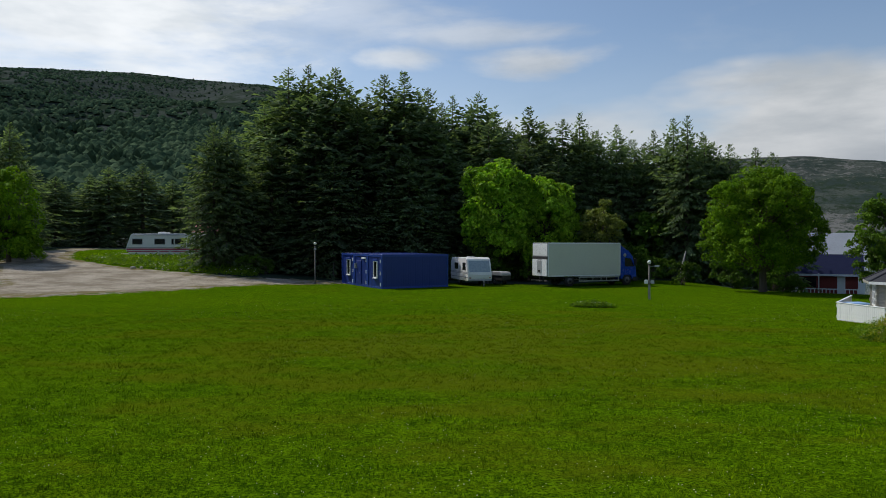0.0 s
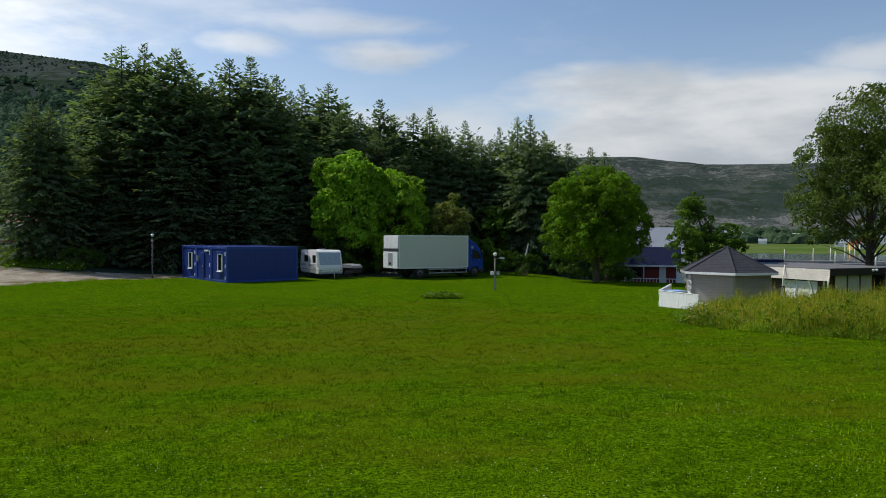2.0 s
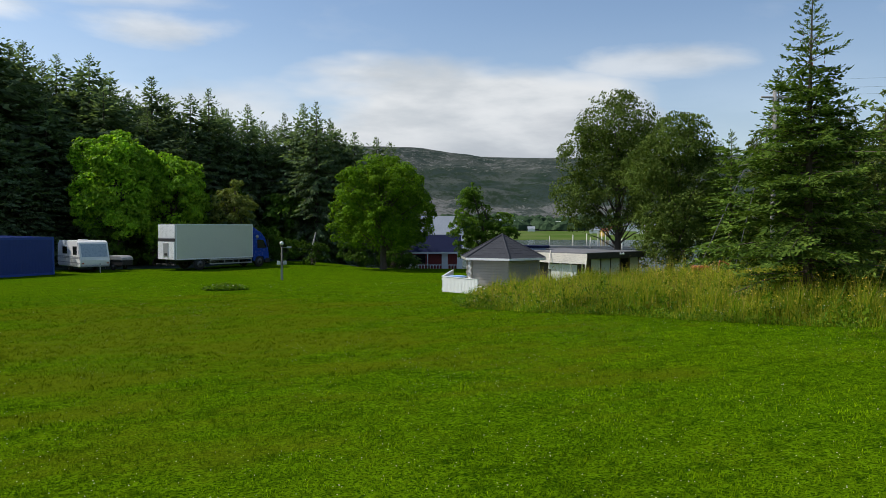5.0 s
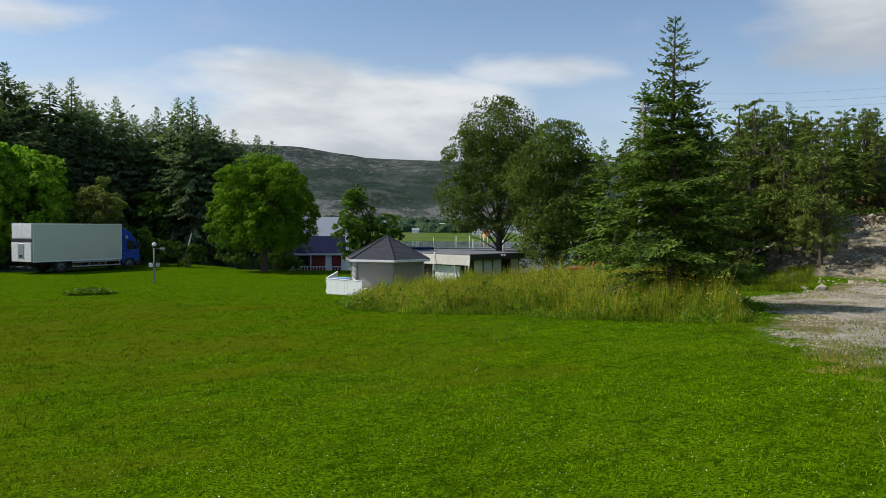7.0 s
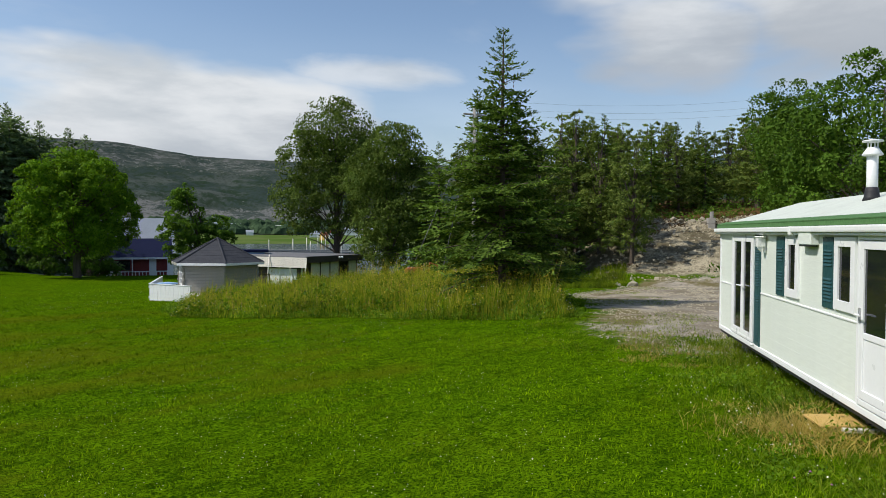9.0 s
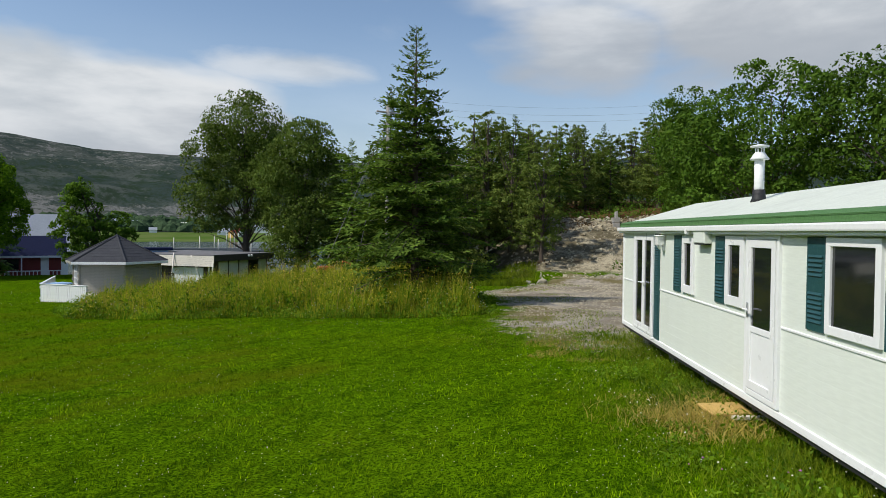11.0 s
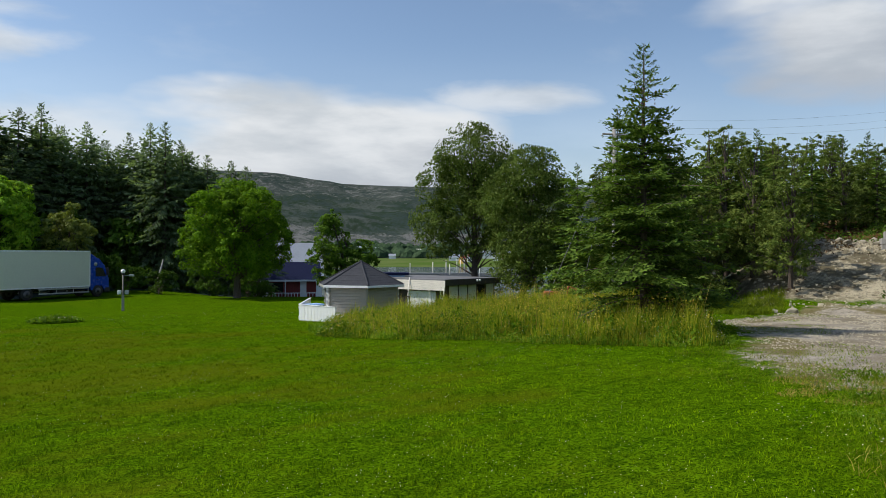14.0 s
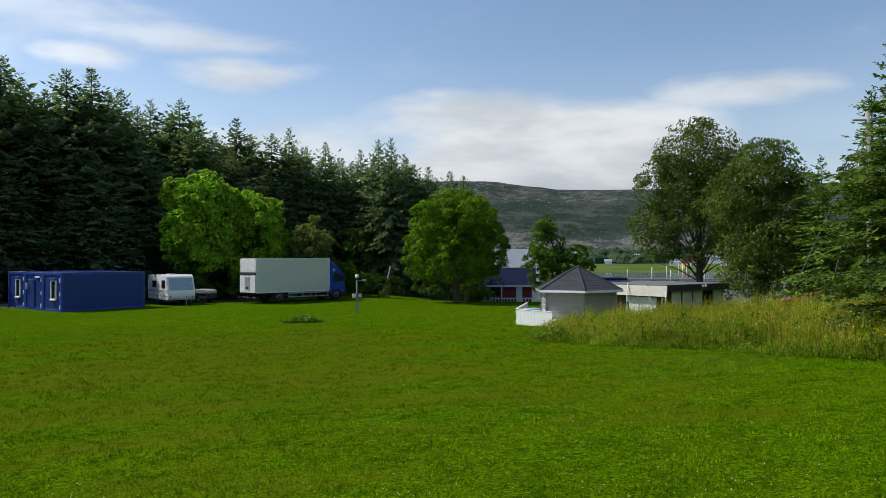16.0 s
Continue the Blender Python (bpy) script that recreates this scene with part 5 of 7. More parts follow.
# long grass in the shade below the pines
x, y, r, g = scatter(87, 22000, 58.5, 68, 39.5, 47, 1.5)
d = inside(YARD, x, y)
ok = (d < -0.1 + 0.5 * fbm(x, y, 1.2, 3, 88)) & (fbm(x, y, 1.4, 3, 89) > -0.45)
x, y = x[ok], y[ok]
blades("bank_grass", x, y, g.uniform(0.15, 0.42, len(x)), g.uniform(0.018, 0.04, len(x)), "verge", "long green grass below the pines", 90, 0.6, False)
# growth on the island under the big caravan
x, y, r, g = scatter(19, 42000, -31, -15, 60, 84, 1.4)
island = -inside(DRIVE, x, y)
ok = (island > 0.5) & (y > 61.5) & (y < 74.6) & (fbm(x, y, 4, 3, 22) > -0.5) & (inside(DRIVE, x, y) < 0)
x, y, island = x[ok], y[ok], island[ok]
up = np.clip(0.2 + 0.25 * island, 0.2, 1.0) * (0.85 + 0.6 * fbm(x, y, 2.5, 3, 1))
herbs("island_weeds", x, y, up * g.uniform(0.4, 1.0, len(x)), g.uniform(0.12, 0.28, len(x)), "weed", "rank green weeds on the bank below the caravan", 20)
pick = g.random(len(x)) < 0.03 * (fbm(x, y, 2.0, 3, 23) > 0.0)
specks("island_flowers", x[pick], y[pick], height(x[pick], y[pick]) + up[pick] * 0.9, g.uniform(0.03, 0.06, pick.sum()), "clover", "white umbels on the weedy bank", 24)

x, y, r, g = scatter(81, 26000, 60, 88, 46, 82, 1.6)
ok = ((r > 56.5) | (fbm(x, y, 3.0, 3, 82) > 0.22)) & (fbm(x, y, 1.6, 3, 83) > -0.2)
x, y, r = x[ok], y[ok], r[ok]
brown = fbm(x, y, 4.0, 3, 84) + 0.3 * (r < 62) > 0.1
herbs("mound_heather", x[brown], y[brown], g.uniform(0.1, 0.4, brown.sum()), g.uniform(0.12, 0.25, brown.sum()), "heather", "brown heather on the rocky mound", 85)
herbs("mound_scrub", x[~brown], y[~brown], g.uniform(0.1, 0.7, (~brown).sum()) + 1.6 * smooth(63, 70, r[~brown]), g.uniform(0.12, 0.28, (~brown).sum()), "dark_leaf", "low green scrub on the rocky mound", 86)


# ---------------------------------------------------------------- mobile home
def louvred_shutter(parent, u, z0, z1, w=0.34):
    frame_ = bmesh.new()
    box(u, u + w, -0.034, -0.010, z0, z1, 0.004, frame_)
    sh = part("shutter", frame_, "shutter", parent, "dark green louvred plastic shutter")
    n = int((z1 - z0 - 0.2) / 0.046)
    slat = None
    for k in range(n):
        z = z0 + 0.10 + k * 0.046
        if abs(z - (z0 + z1) / 2) < 0.06:
            continue
        m = pose(u + w / 2, -0.036, z, 62, 0, 0)
        if slat is None:
            slat = part("slat", box(-w / 2 + 0.04, w / 2 - 0.04, -0.017, 0.017, -0.003, 0.003), "shutter", sh)
            slat.matrix_basis = m
        else:
            same_part("slat", slat, sh, m)


def framed(name, u0, u1, z0, z1, t, parent, label="", y0=-0.05):
    """A rectangular frame of four mitred members as one mesh."""
    bm = bmesh.new()
    rings = []
    for y in (y0, -0.004):
        rings.append([[bm.verts.new((u, y, z)) for u, z in ((u0 + k, z0 + k), (u1 - k, z0 + k), (u1 - k, z1 - k), (u0 + k, z1 - k))] for k in (0.0, t)])
    for i in range(4):
        j = (i + 1) % 4
        (fo, fi), (bo, bi) = rings
        bm.faces.new((fo[i], fo[j], fi[j], fi[i]))
        bm.faces.new((bo[j], bo[i], bi[i], bi[j]))
        bm.faces.new((fo[j], fo[i], bo[i], bo[j]))
        bm.faces.new((fi[i], fi[j], bi[j], bi[i]))
    bmesh.ops.recalc_face_normals(bm, faces=bm.faces[:])
    bmesh.ops.bevel(bm, geom=bm.edges[:], offset=0.004, segments=1, affect="EDGES")
    return part(name, bm, "upvc", parent, label)


def plastic_window(parent, u0, u1, z0, z1, name="window", t=0.085):
    w = framed(name, u0, u1, z0, z1, t, parent, "white plastic window")
    part("pane", box(u0 + t, u1 - t, -0.026, -0.02, z0 + t, z1 - t), "glass", w, "dark reflecting glass")
    return w


def mobile_home():
    L, W, H = 11.2, 3.2, 2.15
    home = thing("mobile_home", Matrix.Translation(HOME_FAR) @ pose(0, 0, 0, 0, 0, HOME_TURN), "white mobile home with dark green shutters, raised off the grass", "mobile home")
    walls = bmesh.new()
    box(0, L, 0, 0.06, 0, H, 0.004, walls)
    box(0, L, W - 0.06, W, 0, H, 0.004, walls)
    box(0.001, 0.06, 0.06, W - 0.06, 0, H, 0, walls)
    box(L - 0.06, L - 0.001, 0.06, W - 0.06, 0, H, 0, walls)
    # gable tops
    for u0, u1 in ((0.001, 0.06), (L - 0.06, L - 0.001)):
        b = prism([(0, H), (W, H), (W / 2, H + 0.42)], u0, u1)
        bmesh.ops.transform(b, matrix=Matrix(((0, 0, 1, 0), (1, 0, 0, 0), (0, 1, 0, 0), (0, 0, 0, 1))), verts=b.verts)
        merge(walls, b)
    part("wall", walls, "cladding", home)
    part("floor_deck", box(0.05, L - 0.05, 0.05, W - 0.05, -0.05, 0.05), "dark_board", home)
    # shiplap cladding boards, each a hair proud of the next
    board = part("cladding_board", box(0.0, L, -0.012, 0.0, 0.0, 0.1522, 0.0008), "cladding", home)
    for k in range(1, 14):
        same_part("cladding_board", board, home, pose(0, 0, k * 0.152))
    part("corner_trim", box(-0.03, 0.05, -0.03, 0.05, -0.02, H, 0.008), "upvc", home)
    part("base_trim", box(-0.02, L, -0.035, -0.005, -0.02, 0.07, 0.008), "upvc", home, "white skirting trim")
    for u0, u1 in ((0.06, 1.12), (3.08, 7.09), (8.04, L)):
        part("dado_rail", box(u0, u1, -0.026, -0.008, 0.995, 1.022, 0.004), "upvc", home)
    chassis = bmesh.new()
    box(0.1, L - 0.1, 0.22, 0.30, -0.17, -0.02, 0, chassis)
    box(0.02, L - 0.02, -0.004, 0.02, -0.075, -0.021, 0, chassis)
    box(0.1, L - 0.1, W - 0.1, W, -0.17, -0.02, 0, chassis)
    for k in range(7):
        box(0.3 + k * 1.7, 0.38 + k * 1.7, 0.07, W - 0.1, -0.15, -0.05, 0, chassis)
    part("chassis", chassis, "black", home, "black steel chassis")
    block = None
    for k in range(6):
        for yy in (0.45, W - 0.45):
            m = pose(0.7 + k * 2.0, yy, -0.16)
            if block is None:
                block = part("support_block", box(-0.2, 0.2, -0.12, 0.12, -0.6, 0.0, 0.01), "concrete", home, "grey concrete support block")
                block.matrix_basis = m
            else:
                same_part("support_block", block, home, m)
    # roof
    rise, over = 0.45, 0.06
    roof = side_profile([(-over, 0), (W / 2, rise + 0.04), (W + over, 0), (W + over, 0.07), (W / 2, rise + 0.11), (-over, 0.07)], -0.12, L + 0.12)
    bmesh.ops.transform(roof, matrix=Matrix(((0, 1, 0, 0), (1, 0, 0, 0), (0, 0, 1, H), (0, 0, 0, 1))), verts=roof.verts)
    bmesh.ops.recalc_face_normals(roof, faces=roof.faces[:])
    part("roof", roof, "roof_sheet", home, "pale sheet roof")
    slope = math.degrees(math.atan2(rise + 0.04, W / 2 + over))
    felt = box(-0.135, L + 0.135, -0.02, 0.17, 0.004, 0.018)
    bmesh.ops.transform(felt, matrix=pose(0, -over, H + 0.07, slope, 0, 0), verts=felt.verts)
    part("felt_strip", felt, "green_felt", home, "moss-green felt strip along the roof edge")
    part("felt_edge", box(-0.14, L + 0.14, -over - 0.016, -over + 0.002, H + 0.0, H + 0.085, 0.006), "green_felt", home)
    gut = bmesh.new()
    for u0, u1 in ((-0.16, 4.92), (4.96, L + 0.16)):
        box(u0, u1, -over - 0.085, -over - 0.004, H - 0.085, H - 0.003, 0.02, gut, 2)
        box(u0, u1, -over - 0.045, -over - 0.004, H - 0.125, H - 0.087, 0.01, gut, 1)
    box(4.90, 4.99, -over - 0.095, -over - 0.006, H - 0.135, H + 0.0, 0.02, gut, 2)
    part("gutter", gut, "white", home, "white plastic gutter")
    part("soffit", box(-0.1, L + 0.1, -over - 0.003, -0.013, H - 0.06, H - 0.01), "upvc", home)
    # openings
    z1 = 2.04
    fr = bmesh.new()
    box(1.13, 1.22, -0.055, -0.004, 0.09, z1, 0.006, fr)
    box(2.60, 2.69, -0.055, -0.004, 0.09, z1, 0.006, fr)
    box(1.22, 2.60, -0.053, -0.004, z1 - 0.06, z1, 0.006, fr)
    box(1.22, 2.60, -0.053, -0.004, 0.09, 0.14, 0.006, fr)
    door = part("patio_door", fr, "upvc", home, "white double glazed door with two narrow panes")
    for u0, u1 in ((1.225, 1.925), (1.935, 2.595)):
        leaf = framed("door_leaf", u0, u1, 0.145, z1 - 0.065, 0.085, door)
        part("pane", box(u0 + 0.08, u1 - 0.08, -0.03, -0.024, 0.22, z1 - 0.14), "glass", door)
    for u in (1.88, 1.98):
        part("door_handle", tube([(u, -0.05, 1.06), (u, -0.10, 1.06), (u + (0.12 if u > 1.93 else -0.12), -0.10, 1.06)], [0.012] * 3, 6), "upvc", door)
    louvred_shutter(home, 2.72, 0.07, 2.03, 0.34)
    louvred_shutter(home, 3.97, 1.07, 2.0, 0.38)
    plastic_window(home, 4.46, 5.04, 1.09, 2.0, t=0.125)
    louvred_shutter(home, 5.97, 1.085, 2.0, 0.36)
    plastic_window(home, 6.39, 7.02, 1.10, 2.01, t=0.125)
    d2 = framed("door", 7.10, 8.03, 0.09, 2.04, 0.065, home, "white half-glazed entrance door")
    framed("door_leaf", 7.17, 7.93, 0.165, 1.97, 0.10, d2)
    part("pane", box(7.265, 7.835, -0.03, -0.024, 0.92, 1.875), "glass", d2)
    part("lower_panel", box(7.268, 7.832, -0.034, -0.006, 0.26, 0.85, 0.006), "upvc", d2)
    part("mid_rail", box(7.271, 7.829, -0.047, -0.004, 0.85, 0.925, 0.006), "upvc", d2)
    part("door_handle", tube([(7.20, -0.05, 1.12), (7.20, -0.11, 1.12), (7.34, -0.11, 1.12)], [0.012] * 3, 6), "upvc", d2)
    part("lock_plate", box(7.18, 7.22, -0.065, -0.05, 1.02, 1.2, 0.004), "dull_alu", d2)
    louvred_shutter(home, 8.63, 1.08, 2.01, 0.36)
    plastic_window(home, 9.03, 9.93, 1.09, 2.01)
    louvred_shutter(home, 9.97, 1.08, 2.0, 0.38)
    # vent box, lantern, chimney
    part("vent_box", box(5.28, 5.78, -0.125, -0.008, 1.89, 2.085, 0.012), "cladding", home, "boxed heater vent")
    part("vent_grille", box(5.31, 5.75, -0.115, -0.02, 1.868, 1.892), "black", home)
    lamp = part("wall_lantern", box(3.30, 3.36, -0.05, -0.008, 1.72, 1.98, 0.008), "white", home, "white wall lantern")
    # opal white head paints in the bright reflection on its dark glass
    part("lantern_head", prism([(3.27, -0.17), (3.42, -0.17), (3.40, -0.05), (3.29, -0.05)], 1.82, 1.97, 0.01), "globe", lamp)
    part("lantern_cap", box(3.25, 3.44, -0.185, -0.03, 1.97, 2.0, 0.012), "white", lamp)
    part("lantern_foot", tube([(3.345, -0.11, 1.83), (3.345, -0.11, 1.78), (3.345, -0.11, 1.74)], [0.06, 0.035, 0.008], 8), "white", lamp)
    cy, cu = 1.12, 4.55
    zb = H + 0.07 + (cy + over) * math.tan(radians(slope))
    pipe = part("flue", tube([(cu, cy, zb - 0.1), (cu, cy, zb + 0.76)], [0.076, 0.076], 16), "white", home, "white flue pipe with a vented cap")
    part("flashing", tube([(cu, cy, zb - 0.03), (cu, cy, zb + 0.03), (cu, cy, zb + 0.10), (cu, cy, zb + 0.17)], [0.13, 0.105, 0.095, 0.088], 16), "black", pipe, "black rubber flashing")
    part("cone", tube([(cu, cy, zb + 0.645), (cu, cy, zb + 0.66), (cu, cy, zb + 0.735), (cu, cy, zb + 0.75)], [0.138, 0.142, 0.090, 0.080], 16), "white", pipe)
    for k in range(8):
        th = k * math.pi / 4
        x, y = cu + 0.066 * math.cos(th), cy + 0.066 * math.sin(th)
        part("cap_fin", tube([(x, y, zb + 0.75), (x, y, zb + 0.85)], [0.010, 0.010], 5), "white", pipe)
    part("cap", tube([(cu, cy, zb + 0.845), (cu, cy, zb + 0.865), (cu, cy, zb + 0.885)], [0.140, 0.138, 0.04], 16), "white", pipe)
    part("pipe_stub", tube([(2.75, -0.09, 0.06), (2.75, 0.0, 0.06)], [0.025, 0.025], 8), "white", home)


mobile_home()


def loose_board(x, y, turn, lx, ly, lz, label, material, tilt=0.0, dz=0.03):
    b = thing("plank", on_ground(x, y, turn, dz) @ pose(0, 0, 0, tilt, 0, 0), label, "plank")
    part("board", box(-lx / 2, lx / 2, -ly / 2, ly / 2, 0, lz, 0.006), material, b)


loose_board(9.76, 1.16, -53, 0.56, 0.42, 0.03, "yellow board lying in the rough grass", "plank", 5, 0.10)
loose_board(9.68, 0.78, -60, 0.62, 0.09, 0.045, "weathered batten lying in the rough grass", "weathered", 0, 0.05)


# ---------------------------------------------------------------- blue site cabin
def cabin_module(m, kind):
    """One steel site cabin, 6.06 x 2.44 x 2.75: end face with window or door on -x side."""
    Lx, Wy, H = 6.2, 2.72, 2.75
    c = thing("site_cabin", m, "dark blue steel site cabin module standing on the lawn", "site cabin", "row of joined site cabins")
    body = bmesh.new()
    box(0.05, Lx - 0.05, 0.03, Wy - 0.03, 0.12, H - 0.12, 0, body)
    part("shell", body, "blue", c)
    rib = None
    for side, n in ((0, 26), (1, 26)):
        for k in range(n):
            mm = pose(0.28 + k * 0.22, 0.03 if side == 0 else Wy - 0.03, 0)
            if rib is None:
                rib = part("corrugation", box(-0.06, 0.06, -0.008, 0.008, 0.16, H - 0.18, 0.004), "blue", c)
                rib.matrix_basis = mm
            else:
                same_part("corrugation", rib, c, mm)
    for z0, z1 in ((0.0, 0.16), (H - 0.18, H - 0.02)):
        fr = bmesh.new()
        box(0.0, Lx, 0.0, 0.08, z0, z1, 0.006, fr)
        box(0.0, Lx, Wy - 0.08, Wy, z0, z1, 0.006, fr)
        box(0.0, 0.08, 0.08, Wy - 0.08, z0, z1, 0.006, fr)
        box(Lx - 0.08, Lx, 0.08, Wy - 0.08, z0, z1, 0.006, fr)
        part("rail", fr, "blue_frame", c)
    for xx in (0, Lx - 0.12):
        for yy in (0, Wy - 0.12):
            part("corner_post", box(xx - 0.012, xx + 0.132, yy - 0.012, yy + 0.132, 0, H, 0.008), "blue_frame", c)
    part("roof", box(0.02, Lx - 0.02, 0.02, Wy - 0.02, H - 0.03, H + 0.012, 0.006), "blue", c, "flat blue steel roof")
    # end face at x = 0, seen from -x
    if kind in ("window", "last"):
        y0, y1 = 0.85, 1.42
        w = bmesh.new()
        for a in (box(-0.05, 0.06, y0 - 0.07, y0, 0.85, 2.22, 0.005), box(-0.05, 0.06, y1, y1 + 0.07, 0.85, 2.22, 0.005), box(-0.05, 0.058, y0, y1, 2.14, 2.22, 0.005), box(-0.05, 0.058, y0, y1, 0.85, 0.93, 0.005)):
            merge(w, a)
        win = part("window", w, "white", c, "white framed window")
        part("pane", box(0.0, 0.03, y0, y1, 0.93, 2.14), "glass", win)
        part("sill", box(-0.12, 0.02, y0 - 0.1, y1 + 0.1, 0.80, 0.86, 0.01), "white", win)
        part("shutter_box", box(-0.10, 0.02, y0 - 0.08, y1 + 0.08, 2.22, 2.38, 0.01), "blue_frame", c)
    if kind == "door":
        d = part("door", box(-0.02, 0.05, 1.25, 2.15, 0.16, 2.2, 0.008), "blue", c, "blue steel door")
        part("door_handle", box(-0.07, -0.02, 1.34, 1.42, 1.08, 1.16, 0.01), "dull_alu", d)
        # whitish vent strip at door-top height, no lamp
        part("door_canopy", box(-0.09, 0.02, 0.3, 1.0, 2.33, 2.45, 0.01), "white", c, "whitish vent strip at door-top height")
        part("meter_box", box(-0.14, 0.02, 2.18, 2.36, 1.5, 1.95, 0.01), "dull_alu", c, "grey wall box")
    for yy, zz in ((0.22, 2.2), (0.22, 0.35), (0.2, 1.25)):
        part("socket_plate", box(-0.03, 0.04, yy - 0.05, yy + 0.05, zz - 0.14, zz + 0.14, 0.006), "white", c, "small white plate")
    return c


ca = 31.0
cx, cy = -4.72, 54.6
base = Matrix.Translation((cx, cy, ground_at(cx, cy) - 0.02)) @ pose(0, 0, 0, 0, 0, ca)
for k, kind in enumerate(("window", "door", "last")):
    cabin_module(base @ pose(0, k * 2.735, 0.03 * k), kind)


# ---------------------------------------------------------------- small caravan beside the cabins
def wheel(parent, x, y, z, r, w, name="wheel"):
    t = part(name, tube([(x, y - w / 2, z), (x, y - w / 2 + 0.03, z), (x, y + w / 2 - 0.03, z), (x, y + w / 2, z)], [r * 0.88, r, r, r * 0.88], 20), "rubber", parent, "black tyre on a steel rim")
    part("rim", tube([(x, y - w / 2 - 0.006, z), (x, y + w / 2 + 0.006, z)], [r * 0.58, r * 0.58], 16), "tyre_rim", t)
    part("hub", tube([(x, y - w / 2 - 0.03, z), (x, y + w / 2 + 0.03, z)], [r * 0.22, r * 0.22], 10), "black", t)
    return t


def small_caravan(m):
    """Touring caravan: front end at +x, length 5.2, width 2.15."""
    L, W = 5.2, 2.15
    c = thing("caravan", m, "white touring caravan with grey stripes parked beside the cabins", "caravan")
    prof = [(-L + 0.15, 0.45), (-L, 0.9), (-L + 0.1, 2.1), (-L + 0.45, 2.42), (-0.75, 2.44), (-0.42, 2.3), (-0.02, 1.05), (0.0, 0.62), (-0.15, 0.42)]
    part("body", side_profile(prof, -W / 2, W / 2, 0.05), "caravan", c)
    part("front_window", side_profile([(-0.395, 2.16), (-0.36, 2.17), (-0.055, 1.2), (-0.085, 1.17)], -W / 2 + 0.14, W / 2 - 0.14), "blind", c, "wide front window with a pale blind")
    part("front_skirt", side_profile([(-0.1, 0.62), (0.02, 0.66), (0.035, 0.98), (-0.1, 1.0)], -W / 2 + 0.12, W / 2 - 0.12, 0.01), "caravan", c)
    part("bumper", box(-0.2, 0.06, -W / 2 + 0.05, W / 2 - 0.05, 0.42, 0.56, 0.03), "caravan_grey", c)
    part("roof_hatch", box(-2.9, -2.3, -0.3, 0.3, 2.43, 2.5, 0.03), "caravan", c)
    for s in (-1, 1):
        y = s * W / 2
        w = part("side_window", box(-1.55, -0.78, y - 0.025, y + 0.025, 1.38, 1.95, 0.02), "glass", c, "tinted side window")
        part("window_frame", box(-1.6, -0.73, y - 0.018, y + 0.018, 1.33, 2.0, 0.02), "black", w)
        part("side_window", box(-3.9, -2.9, y - 0.025, y + 0.025, 1.38, 1.95, 0.02), "glass", c)
        for z, mt in ((1.16, "caravan_grey"), (1.06, "caravan_grey"), (0.72, "caravan_grey")):
            part("stripe", box(-L + 0.15, -0.06, y - 0.012, y + 0.012, z, z + 0.045, 0.0), mt, c, "grey stripe")
        part("front_stripe", side_profile([(-0.60, 2.30), (-0.52, 2.30), (-0.10, 0.98), (-0.20, 0.98)], min(y, y - s * -0.012), max(y, y - s * -0.012)), "caravan_grey", c)
        wheel(c, -2.7, s * (W / 2 - 0.16), 0.32, 0.32, 0.2)
    part("drawbar", tube([(-0.2, 0.35, 0.42), (1.0, 0.0, 0.45)], [0.04, 0.04], 6), "dull_alu", c)
    part("jockey_wheel", tube([(0.7, 0.1, 0.0), (0.7, 0.1, 0.75)], [0.03, 0.03], 6), "dull_alu", c)
    for s in (-1, 1):
        part("tail_lamp", box(-0.02, 0.05, s * 0.9 - 0.08, s * 0.9 + 0.08, 0.66, 0.74, 0.01), "orange", c)
    return c


ex, ey = 3.35, 59.0
small_caravan(on_ground(ex, ey, math.degrees(math.atan2(-0.96, 0.28))))


def covered_trailer(m):
    t = thing("trailer", m, "small dark trailer under a grey cover", "trailer")
    part("bed", box(-1.2, 0.9, -0.65, 0.65, 0.45, 0.95, 0.02), "black", t)
    part("cover", side_profile([(-1.25, 0.95), (0.95, 0.95), (0.9, 1.25), (0.55, 1.38), (-0.9, 1.36), (-1.2, 1.2)], -0.7, 0.7, 0.06), "tarp", t, "grey tarpaulin")
    for s in (-1, 1):
        wheel(t, -0.2, s * 0.72, 0.3, 0.3, 0.16)
    part("drawbar", tube([(0.9, 0, 0.5), (1.8, 0, 0.45)], [0.035, 0.035], 6), "dull_alu", t)
    part("jockey_wheel", tube([(1.6, 0, 0), (1.6, 0, 0.5)], [0.03, 0.03], 6), "dull_alu", t)


covered_trailer(on_ground(5.15, 61.9, 130) @ Matrix.Scale(0.85, 4))


